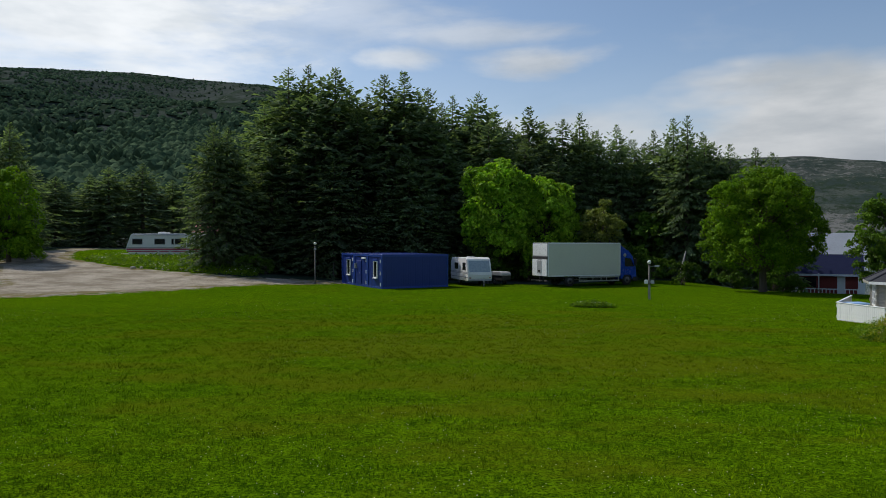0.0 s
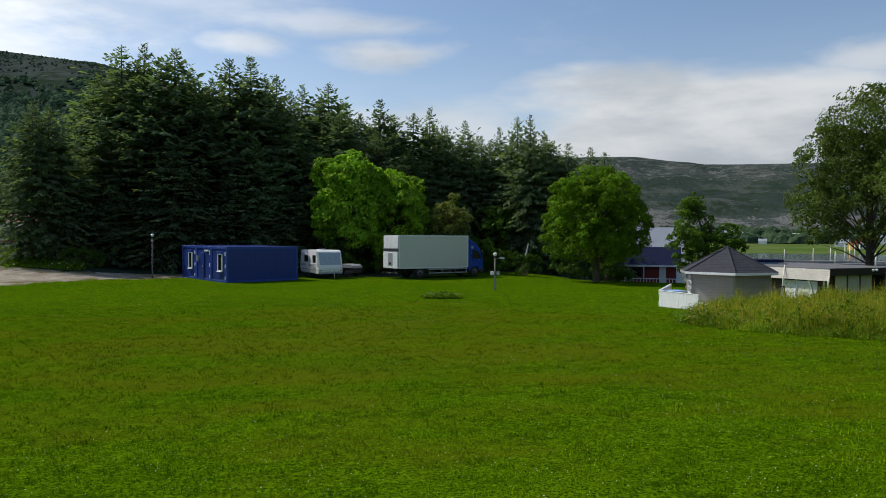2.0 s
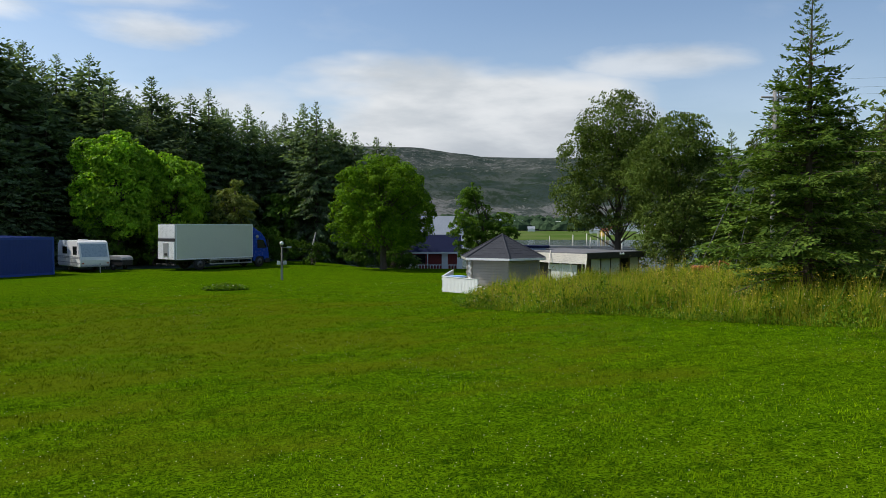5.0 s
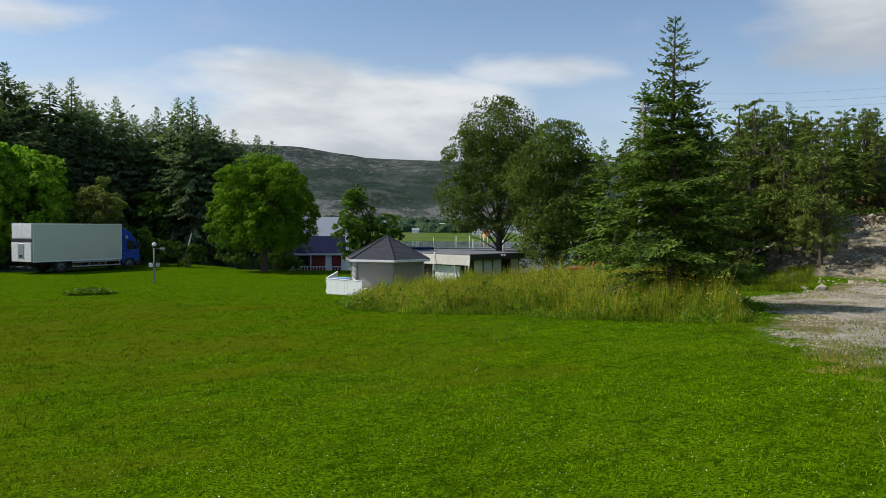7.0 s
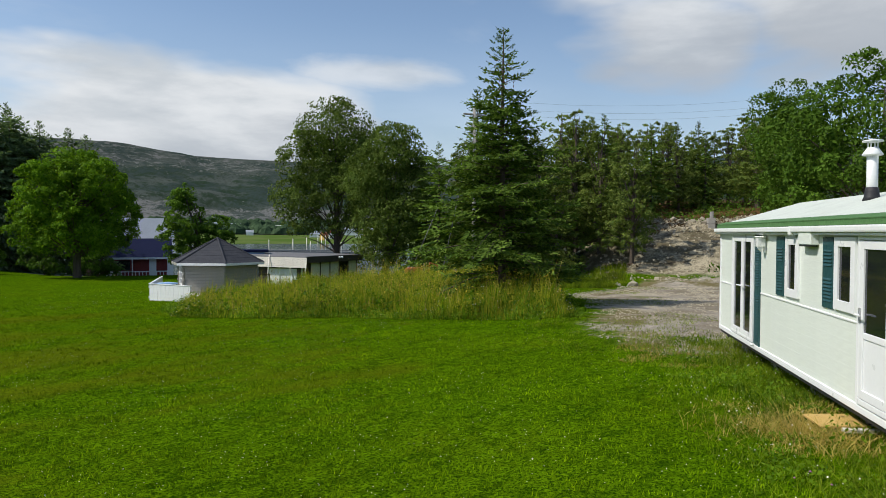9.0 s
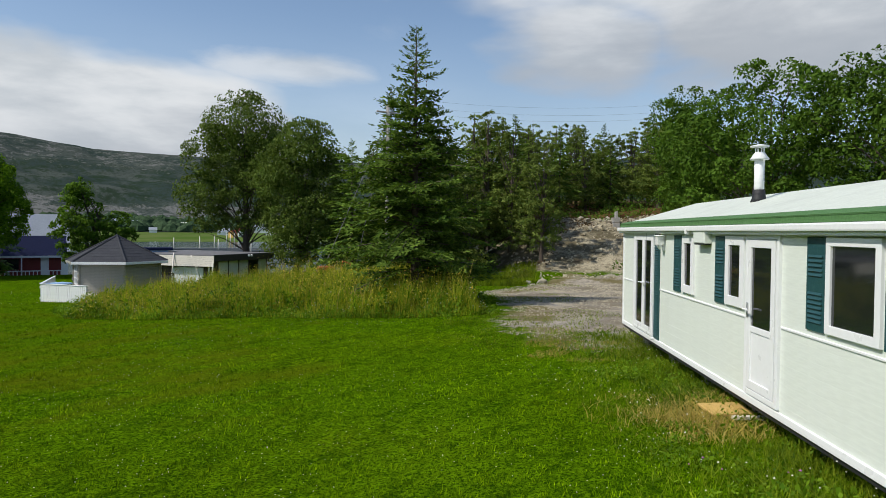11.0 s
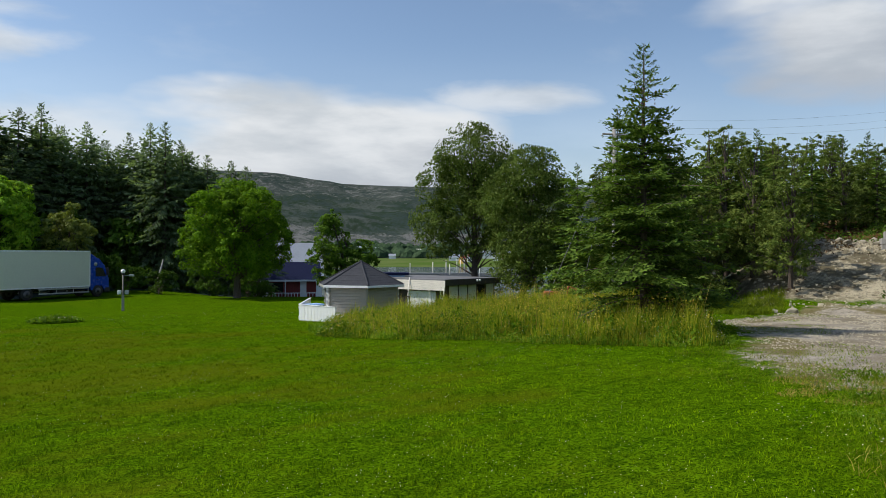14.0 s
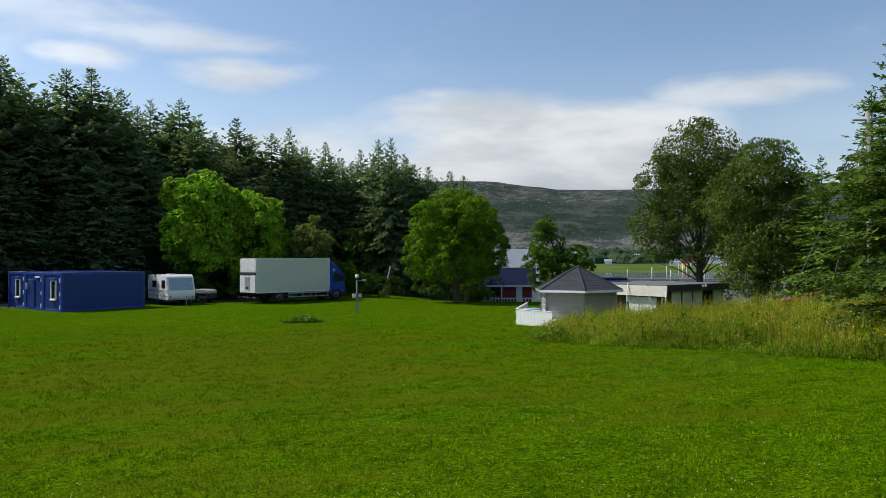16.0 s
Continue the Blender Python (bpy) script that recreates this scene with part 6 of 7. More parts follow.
# ---------------------------------------------------------------- box lorry
def box_lorry(m):
    """Rear near-side corner of the box at the origin; +x runs forward, +y to the far side."""
    L, W, z0, z1 = 7.25, 2.55, 0.88, 3.70
    t = thing("lorry", m, "box lorry with pale body and blue cab parked on the grass", "lorry")
    part("box_body", box(0, L, 0, W, z0, z1, 0.02), "box_cream", t, "pale cream box body")
    rails = bmesh.new()
    for zz in (z0 - 0.02, z1 - 0.07):
        box(-0.012, L + 0.012, -0.018, 0.03, zz, zz + 0.10, 0.004, rails)
        box(-0.012, L + 0.012, W - 0.03, W + 0.018, zz, zz + 0.10, 0.004, rails)
    for xx in (-0.014, L - 0.07):
        box(xx, xx + 0.09, -0.016, 0.03, z0 + 0.08, z1 - 0.07, 0.004, rails)
    part("edge_trim", rails, "alu", t, "aluminium edge trim")
    # rear: upper flap and folded tail lift
    rear = part("rear_frame", box(-0.04, 0.0, 0.0, W, z0, z1, 0.006), "dull_alu", t)
    part("upper_flap", box(-0.06, -0.04, 0.06, W - 0.06, 2.62, z1 - 0.06, 0.006), "alu", rear, "bright dented aluminium flap")
    part("crossbar", box(-0.07, -0.04, 0.0, W, 2.34, 2.56, 0.006), "black", rear)
    for k in range(3):
        y0 = 0.06 + k * 0.82
        part("lift_panel", box(-0.11, -0.04, y0, y0 + 0.78, z0 + 0.02, 2.30 - 0.05 * (k % 2), 0.01), "alu", rear, "folded aluminium tail-lift panel")
    part("mid_panel", box(-0.14, -0.11, 0.92, 1.60, z0 + 0.25, 2.22, 0.01), "dull_alu", rear)
    part("sign", box(-0.145, -0.14, 1.05, 1.45, 1.2, 1.4), "black", rear, "small dark plate")
    part("tail_lift_arm", box(-0.5, 0.4, 0.5, 0.62, 0.42, 0.56, 0.01), "black", t)
    part("tail_lift_arm", box(-0.5, 0.4, W - 0.62, W - 0.5, 0.42, 0.56, 0.01), "black", t)
    part("underrun_bar", box(-0.1, 0.05, 0.1, W - 0.1, 0.42, 0.54, 0.01), "black", t)
    ch = bmesh.new()
    box(0.1, L + 1.7, 0.85, 1.0, 0.62, 0.87, 0.01, ch)
    box(0.1, L + 1.7, W - 1.0, W - 0.85, 0.62, 0.87, 0.01, ch)
    part("chassis", ch, "black", t)
    part("tank", box(4.3, 5.3, 0.1, 0.7, 0.4, 0.85, 0.05), "black", t)
    for y in (-0.005, W + 0.005):
        g = bmesh.new()
        box(3.0, L - 0.1, y - 0.02, y + 0.02, 0.72, 0.84, 0.006, g)
        box(3.0, L - 0.1, y - 0.02, y + 0.02, 0.40, 0.50, 0.006, g)
        for xx in (3.05, 4.4, 5.8, L - 0.2):
            box(xx, xx + 0.05, y - 0.015, y + 0.015, 0.5, 0.72, 0, g)
        part("side_guard", g, "dull_alu", t, "aluminium side guard")
    for y in (0.18, W - 0.18):
        wheel(t, 2.15, y, 0.47, 0.47, 0.30)
        wheel(t, L + 0.75, y, 0.47, 0.47, 0.28)
        part("mudguard", tube([(2.15 + 0.62 * math.cos(a), y, 0.47 + 0.60 * math.sin(a)) for a in np.linspace(0.2, 2.94, 9)], [0.03] * 9, 6), "black", t)
    cx0 = L + 0.12
    prof = [(cx0, 0.55), (cx0, 2.95), (cx0 + 0.25, 3.2), (cx0 + 0.75, 3.1), (cx0 + 1.25, 2.55), (cx0 + 1.62, 1.5), (cx0 + 1.68, 0.5), (cx0 + 1.3, 0.45), (cx0 + 1.05, 0.95), (cx0 + 0.35, 0.95), (cx0 + 0.2, 0.55)]
    cab = part("cab", side_profile(prof, 0.08, W - 0.08, 0.03), "cab_blue", t, "blue driver's cab")
    part("wind_deflector", side_profile([(cx0, 2.9), (cx0 + 0.05, 3.55), (cx0 + 0.2, 3.5), (cx0 + 0.9, 3.02)], 0.3, W - 0.3, 0.03), "cab_blue", cab)
    for y in (0.075, W - 0.075):
        part("side_window", side_profile([(cx0 + 0.42, 1.65), (cx0 + 0.42, 2.4), (cx0 + 1.05, 2.35), (cx0 + 1.42, 1.65)], y - 0.01, y + 0.01), "glass", cab)
        part("emblem", tube([(cx0 + 0.42, y - 0.012, 2.65), (cx0 + 0.42, y + 0.012, 2.65)], [0.15, 0.15], 16), "dull_alu", cab, "round pale emblem")
        part("mirror", box(cx0 + 1.35, cx0 + 1.5, y - 0.25 if y < 1 else y + 0.05, y - 0.05 if y < 1 else y + 0.25, 1.75, 2.35, 0.03), "black", cab)
        part("door_handle", box(cx0 + 0.5, cx0 + 0.66, y - 0.02, y + 0.02, 1.35, 1.41, 0.005), "black", cab)
    part("windscreen", side_profile([(cx0 + 1.23, 2.48), (cx0 + 1.27, 2.48), (cx0 + 1.62, 1.58), (cx0 + 1.58, 1.58)], 0.22, W - 0.22), "glass", cab)
    part("bumper", box(cx0 + 1.25, cx0 + 1.76, 0.05, W - 0.05, 0.35, 0.75, 0.05), "black", cab)
    for y in (0.4, W - 0.4):
        part("headlight", box(cx0 + 1.69, cx0 + 1.775, y - 0.18, y + 0.18, 0.55, 0.72, 0.02), "dull_alu", cab)
    return t


tx, ty = 8.95, 57.4
box_lorry(on_ground(tx, ty, 22.0))


# ---------------------------------------------------------------- lamp posts
def lamp_post(m, h, label, boxes=False):
    p = thing("lamp_post", m, label, "lamp post", "globe lamps on the lawn")
    part("post", tube([(0, 0, -0.2), (0, 0, 0.25), (0, 0, h - 0.3)], [0.07, 0.06, 0.05], 12), "post", p)
    part("collar", tube([(0, 0, h - 0.32), (0, 0, h - 0.26), (0, 0, h - 0.22)], [0.055, 0.10, 0.07], 12), "black", p)
    b = bmesh.new()
    bmesh.ops.create_uvsphere(b, u_segments=18, v_segments=12, radius=0.13)
    bmesh.ops.translate(b, vec=(0, 0, h - 0.11), verts=b.verts)
    for f in b.faces:
        f.smooth = True
    part("globe", b, "globe", p, "white opal glass globe")
    if boxes:
        for s in (-1, 1):
            part("socket_box", box(s * 0.20 - 0.11, s * 0.20 + 0.11, -0.08, 0.08, 1.00, 1.25, 0.015), "white" if s < 0 else "dull_alu", p, "weatherproof socket box")
        part("bracket", box(-0.2, 0.2, 0.06, 0.09, 1.08, 1.16), "dull_alu", p)
        part("arm", tube([(0.05, 0, h - 0.38), (0.45, 0, h - 0.36)], [0.015, 0.015], 6), "dull_alu", p)
        part("arm_plate", box(0.33, 0.62, -0.04, 0.04, h - 0.42, h - 0.30, 0.01), "dull_alu", p)
        part("lower_sleeve", box(-0.075, 0.075, -0.075, 0.075, 0.0, 0.95, 0.01), "grey_board", p, "grey timber sleeve")
    else:
        part("cross_band", box(-0.10, 0.10, -0.09, 0.09, h - 0.62, h - 0.5, 0.01), "dull_alu", p)
    return p


lamp_post(on_ground(-10.84, 58.96), 3.55, "tall grey lamp post with a white globe by the drive")
lamp_post(on_ground(13.42, 43.99, -17), 2.5, "short grey lamp post with white globe and socket boxes", True)


# ---------------------------------------------------------------- flower bed
def flower_bed():
    g = np.random.default_rng(77)
    n = 2600
    th, q = g.uniform(0, 6.28, n), np.sqrt(g.random(n))
    x, y = 8.35 + 1.15 * q * np.cos(th), 37.1 + 0.7 * q * np.sin(th)
    bed = herbs("bed_leaves", x, y, g.uniform(0.10, 0.42, n) * (1.15 - 0.7 * q), g.uniform(0.10, 0.20, n), "weed", "low round bed of leafy plants in the lawn", 78)
    tagged(bed, category="flower bed")
    specks("bed_flowers", x[:24], y[:24], height(x[:24], y[:24]) + 0.26, g.uniform(0.015, 0.028, 24), "clover", "a few white blooms in the bed", 79)


flower_bed()


# ---------------------------------------------------------------- summerhouse and terrace
def ring(r, k, turn):
    return r * math.cos(radians(turn + 60 * k)), r * math.sin(radians(turn + 60 * k))


def summerhouse(m):
    s = thing("summerhouse", m, "six-sided grey timber summerhouse with a dark shingle roof", "summerhouse")
    turn, rw, re, h, top = 0.0, 2.08, 2.48, 1.78, 3.02
    part("floor_base", prism([ring(rw + 0.05, k, turn) for k in range(6)], -0.1, 0.05), "dark_board", s)
    for k in range(6):
        a, b = Vector((*ring(rw, k, turn), 0)), Vector((*ring(rw, k + 1, turn), 0))
        ln = (b - a).length
        ang = math.degrees(math.atan2(b.y - a.y, b.x - a.x))
        face = Matrix.Translation(a) @ pose(0, 0, 0, 0, 0, ang)
        hole = k == 2
        board = None
        nb = 12
        for n in range(nb):
            z = 0.05 + n * 0.144
            if hole and 3 < n < 11:
                for x0, x1 in ((0.0, 0.42), (ln - 0.42, ln)):
                    w = part("wall_board", box(x0 + 0.02, x1 - 0.02, -0.02, 0.03, z, z + 0.138, 0.008), "grey_board", s)
                    w.matrix_basis = face
            elif board is None:
                board = part("wall_board", box(0.02, ln - 0.02, -0.02, 0.03, 0, 0.138, 0.008), "grey_board", s, "grey stained log board")
                board.matrix_basis = face @ pose(0, 0, z)
            else:
                same_part("wall_board", board, s, face @ pose(0, 0, z))
        if hole:
            f = bmesh.new()
            for x0, x1 in ((0.40, 0.48), (ln / 2 - 0.03, ln / 2 + 0.03), (ln - 0.48, ln - 0.40)):
                box(x0, x1, -0.05, 0.04, 0.60, 1.66, 0.005, f)
            for z0, z1 in ((0.60, 0.68), (0.93, 0.96), (1.25, 1.28), (1.58, 1.66)):
                box(0.48, ln - 0.48, -0.045, 0.035, z0, z1, 0, f)
            w = part("window", f, "white", s, "white small-paned window")
            w.matrix_basis = face
            part("pane", box(0.46, ln - 0.46, -0.005, 0.005, 0.64, 1.62), "glass", w)
        # crossing log ends at the corner
        post = bmesh.new()
        for n in range(nb):
            e = 0.10 if n % 2 else 0.06
            box(-e, 0.05, -0.06, 0.06, 0.05 + n * 0.144, 0.05 + n * 0.144 + 0.138, 0.01, post)
        p = part("corner_joint", post, "grey_board", s)
        p.matrix_basis = Matrix.Translation(a) @ pose(0, 0, 0, 0, 0, ang + 60)
        # fascia and roof side with shingle courses
        ea, eb = Vector((*ring(re, k, turn), h)), Vector((*ring(re, k + 1, turn), h))
        el = (eb - ea).length
        fa = part("fascia", box(-0.01, el + 0.01, -0.025, 0.005, -0.115, 0.005, 0.004), "white" if k in (3, 4) else "grey_board", s, "pale fascia board")
        fa.matrix_basis = Matrix.Translation(ea) @ pose(0, 0, 0, 0, 0, math.degrees(math.atan2(eb.y - ea.y, eb.x - ea.x)))
        apex = Vector((0, 0, top))
        courses = 10
        n_out = (eb - ea).cross(apex - ea).normalized()
        for c in range(courses):
            f0, f1 = c / courses, (c + 1.12) / courses
            f1 = min(f1, 1.0)
            lift = n_out * (0.009)
            bm = bmesh.new()
            quad = [ea.lerp(apex, f0) + lift, eb.lerp(apex, f0) + lift, eb.lerp(apex, f1) + lift * 0.15, ea.lerp(apex, f1) + lift * 0.15]
            lo = [v - n_out * 0.028 for v in quad]
            vs, ls = [bm.verts.new(v) for v in quad], [bm.verts.new(v) for v in lo]
            bm.faces.new(vs)
            for i in range(4):
                try:
                    bm.faces.new((vs[i], ls[i], ls[(i + 1) % 4], vs[(i + 1) % 4]))
                except ValueError:
                    pass
            part("shingle_course", bm, "shingle", s)
        part("hip_cap", tube([tuple(ea + n_out * 0.01), tuple(apex + Vector((0, 0, 0.01)))], [0.05, 0.05], 6), "shingle", s)
    part("soffit", prism([ring(re - 0.03, k, turn) for k in range(6)], h - 0.05, h - 0.02), "grey_board", s)
    part("finial", tube([(0, 0, top - 0.03), (0, 0, top + 0.03), (0, 0, top + 0.06)], [0.13, 0.10, 0.02], 6), "shingle", s)


sx, sy = 22.1, 31.4
summerhouse(Matrix.Translation((sx, sy, -0.38)) @ pose(0, 0, 0, 0, 0, 4))


def terrace():
    """Low deck with a white picket screen on two sides."""
    a, b, c = Vector((17.45, 29.95, 0)), Vector((17.85, 27.3, 0)), Vector((20.6, 34.2, 0))
    z = ground_at(17.4, 30) - 0.02
    deck = thing("terrace_deck", Matrix.Translation((0, 0, 0)), "low timber deck beside the summerhouse", "deck")
    part("deck_frame", prism([(17.55, 30.0), (17.95, 27.6), (20.3, 29.0), (20.3, 32.4), (20.4, 33.6)], z - 0.2, z + 0.12), "weathered", deck)
    for p, q, name in ((a, b, "screen"), (a, c, "screen")):
        d = q - p
        ln, ang = d.length, math.degrees(math.atan2(d.y, d.x))
        f = thing("picket_fence", Matrix.Translation((p.x, p.y, z)) @ pose(0, 0, 0, 0, 0, ang), "low white close-boarded picket fence round the deck", "fence", "deck fence")
        n = int(ln / 0.105)
        board = None
        for k in range(n):
            m = pose(k * ln / n, 0, 0.004 * ((k * 7) % 3))
            if board is None:
                board = part("picket", box(0.004, ln / n - 0.006, -0.012, 0.012, 0.0, 0.78, 0.004), "white", f)
                board.matrix_basis = m
            else:
                same_part("picket", board, f, m)
        part("rail", box(0, ln, 0.012, 0.05, 0.60, 0.69), "white", f)
        part("rail", box(0, ln, 0.012, 0.05, 0.12, 0.21), "white", f)
        part("cap_rail", box(-0.02, ln + 0.02, -0.035, 0.06, 0.782, 0.81, 0.006), "white", f)
    t = thing("covered_table", Matrix.Translation((19.0, 31.4, z + 0.12)), "low table under a pale blue cover on the deck", "table")
    part("top", box(-0.55, 0.55, -0.4, 0.4, 0.48, 0.56, 0.03), "sheet_blue", t)
    for xx in (-0.45, 0.45):
        for yy in (-0.3, 0.3):
            part("leg", box(xx - 0.03, xx + 0.03, yy - 0.03, yy + 0.03, 0, 0.48), "weathered", t)


terrace()


# ---------------------------------------------------------------- flat-roofed shed
def flat_shed():
    """Corner at the origin; +x along the panelled front, +y back along the boarded side."""
    fx, fy = 6.2, 7.5
    z0, z1 = -1.2, 1.28
    ang = math.degrees(math.atan2(0.17, 0.985))
    s = thing("flat_roofed_shed", Matrix.Translation((32.2, 35.9, 0)) @ pose(0, 0, 0, 0, 0, ang), "long low flat-roofed shed with weathered boards and white panels", "shed")
    core = bmesh.new()
    box(0.05, fx - 0.05, 0.05, 0.15, z0, z1 - 0.1, 0, core)
    box(0.05, 0.15, 0.15, fy - 0.15, z0, z1 - 0.1, 0, core)
    box(fx - 0.15, fx - 0.05, 0.15, fy - 0.15, z0, z1 - 0.1, 0, core)
    box(0.05, fx - 0.05, fy - 0.15, fy - 0.05, z0, z1 - 0.1, 0, core)
    part("wall", core, "dark_board", s)
    rf = bmesh.new()
    box(-0.35, fx + 0.3, -0.35, fy + 0.2, z1 - 0.08, z1 + 0.03, 0.01, rf)
    part("roof", rf, "felt", s, "flat felted roof")
    part("front_fascia", box(-0.3, fx + 0.28, -0.372, -0.35, z1 - 0.42, z1 + 0.0, 0.004), "dark_board", s, "dark brown fascia")
    board = None
    for k in range(6):
        m = pose(-0.352, 0, z1 - 0.05 - (k + 1) * 0.118)
        if board is None:
            board = part("side_board", box(-0.022, 0.0, -0.372, fy + 0.2, 0, 0.114, 0.004), "weathered", s, "weathered grey board")
            board.matrix_basis = m
        else:
            same_part("side_board", board, s, m)
    for k in range(5):
        x0 = 0.55 + k * 1.12
        if k == 3:
            f = part("shed_window", box(x0 + 0.1, x0 + 0.98, 0.02, 0.05, -0.1, z1 - 0.5), "glass", s)
        else:
            part("wall_panel", box(x0, x0 + 1.02, 0.012, 0.05, -0.9, z1 - 0.45, 0.006), "box_cream", s, "white wall panel")
    for k in range(6):
        x0 = 0.46 + k * 1.12
        part("stud", box(x0 - 0.02, x0 + 0.08, -0.02, 0.05, z0, z1 - 0.42), "dark_board", s)
    for xx in (3.3, 3.62):
        b = bmesh.new()
        bmesh.ops.create_uvsphere(b, u_segments=10, v_segments=8, radius=0.09)
        bmesh.ops.translate(b, vec=(xx, -0.44, z1 - 0.12), verts=b.verts)
        part("flood_lamp", b, "globe", s, "small white lamp")
    for k in range(7):
        part("window_post", box(-0.02, 0.05, 0.3 + k * 1.0, 0.38 + k * 1.0, -1.0, z1 - 0.7), "white", s)
    part("side_panel", box(0.0, 0.05, 0.8, 3.4, -1.0, z1 - 0.85, 0.01), "white", s, "white lower panel")
    return s


shed = flat_shed()


def leaning_pole(x, y, z, x1, y1, z1, label):
    p = thing("leaning_pole", Matrix.Translation((x, y, z)), label, "pole")
    part("pole", tube([(0, 0, 0), (x1 - x, y1 - y, z1 - z)], [0.05, 0.04], 8), "weathered", p)


leaning_pole(31.9, 36.6, -0.6, 31.6, 37.3, 1.25, "pale pole leaning on the shed")
leaning_pole(30.9, 38.4, -0.6, 31.35, 38.7, 1.4, "pale pole leaning on the shed")
leaning_pole(31.5, 35.3, -0.6, 32.0, 35.6, 1.15, "pale pole leaning on the shed")


def lattice(x, y, turn):
    t = thing("trellis", Matrix.Translation((x, y, -0.9)) @ pose(0, 0, 0, 0, 0, turn), "brown diagonal trellis panel by the shed", "trellis")
    for k in range(9):
        for s in (-1, 1):
            a = -0.9 + k * 0.225
            lo, hi = (a - 0.45 * s * 1, 0.1), (a + 0.45 * s, 1.0)
            lo, hi = (max(-0.9, min(0.9, lo[0])), lo[1]), (max(-0.9, min(0.9, hi[0])), hi[1])
            part("lath", tube([(lo[0], 0.012 * s, lo[1]), (hi[0], 0.012 * s, hi[1])], [0.014, 0.014], 4), "dark_board", t)
    for zz in (1.0, 0.04):
        part("rail", box(-0.95, 0.95, -0.03, 0.03, zz, zz + 0.06), "dark_board", t)
    for xx in (-0.92, 0.92):
        part("upright", box(xx - 0.03, xx + 0.03, -0.028, 0.028, -0.1, 1.0), "dark_board", t)


lattice(29.3, 37.6, -30)


def blue_hut():
    h = thing("pale_blue_hut", Matrix.Translation((33.0, 43.6, -1.1)) @ pose(0, 0, 0, 0, 0, -38), "small pale blue hut with a dark flat roof", "hut")
    part("wall", box(-1.4, 1.4, -1, 1, 0, 2.55, 0.01), "sheet_blue", h)
    part("roof", box(-1.7, 1.7, -1.2, 1.2, 2.55, 2.72, 0.02), "blue_tile", h)


blue_hut()


# ---------------------------------------------------------------- houses below the lawn
def gabled(name, m, lx, ly, wall_h, rise, over, wall, roof, label, category="house", doors=()):
    """Ridge along x; front at y = 0, depth ly."""
    h = thing(name, m, label, category)
    part("wall", box(0, lx, 0, ly, -1.0, wall_h), wall, h)
    g = bmesh.new()
    for x0 in (0.0, lx - 0.15):
        b = prism([(0, wall_h), (ly, wall_h), (ly / 2, wall_h + rise)], x0, x0 + 0.15)
        bmesh.ops.transform(b, matrix=Matrix(((0, 0, 1, 0), (1, 0, 0, 0), (0, 1, 0, 0), (0, 0, 0, 1))), verts=b.verts)
        merge(g, b)
    part("gable", g, wall, h)
    k = rise / (ly / 2)
    r = side_profile([(-over, -k * over), (ly / 2, rise), (ly + over, -k * over), (ly + over, -k * over + 0.14), (ly / 2, rise + 0.15), (-over, -k * over + 0.14)], -over, lx + over)
    bmesh.ops.transform(r, matrix=Matrix(((0, 1, 0, 0), (1, 0, 0, 0), (0, 0, 1, wall_h), (0, 0, 0, 1))), verts=r.verts)
    bmesh.ops.recalc_face_normals(r, faces=r.faces[:])
    part("roof", r, roof, h)
    part("fascia", box(-over, lx + over, -over - 0.03, -over - 0.004, wall_h - k * over - 0.1, wall_h - k * over + 0.12), "white", h)
    return h


hx, hy, hz = 37.2, 76.7, -2.35
hang = math.degrees(math.atan2(-2.8, 5.04))
house = gabled("red_house", Matrix.Translation((hx, hy, hz)) @ pose(0, 0, 0, 0, 0, hang), 8.0, 5.5, 2.55, 1.75, 0.5, "red_wood", "blue_tile", "small red timber house with dark blue roof and white veranda")
part("door", box(6.0, 6.75, -0.04, 0.02, -0.2, 2.25, 0.01), "white", house, "white door and frame")
part("white_panel", box(1.2, 2.3, -0.04, 0.02, 0.2, 2.2, 0.01), "white", house)
part("window", box(2.7, 4.0, -0.03, 0.02, 0.9, 2.0, 0.01), "glass", house)
for k in range(21):
    part("baluster", box(0.6 + k * 0.36, 0.68 + k * 0.36, -1.45, -1.40, -0.3, 0.75), "white", house)
part("veranda_rail", box(0.5, 8.0, -1.47, -1.38, 0.75, 0.85), "white", house, "white veranda rail")
part("veranda_rail", box(0.5, 8.0, -1.47, -1.38, -0.3, -0.1), "white", house)
part("veranda_floor", box(0.4, 8.2, -1.5, 0.0, -1.0, -0.32), "weathered", house)
for xx in (0.5, 4.2, 7.9):
    part("veranda_post", box(xx, xx + 0.12, -0.5, -0.38, -0.32, 2.4), "white", house)

gabled("grey_roofed_barn", Matrix.Translation((47.5, 101.5, -4.6)) @ pose(0, 0, 0, 0, 0, -29), 12.6, 9.0, 4.4, 5.0, 0.4, "white", "slate", "white boathouse-like barn with a big pale grey roof", "barn")
gabled("white_annexe", Matrix.Translation((56.0, 91.0, -4.2)) @ pose(0, 0, 0, 0, 0, 60), 4.5, 3.5, 3.3, 2.2, 0.3, "white", "slate", "small white annexe with steep gable", "annexe")


# far shore: farmsteads, jetties and poles
def far_house(az, d, wall, roof, w=10.0, turn=0.0, tall=4.0):
    x, y = polar(az, d)
    gabled("farm_house", on_ground(x, y, -az + turn, 0.9), w, min(w * 0.7, 8), tall, min(w * 0.3, 2.6), 0.3, wall, roof, "small farm building across the fjord", "house")


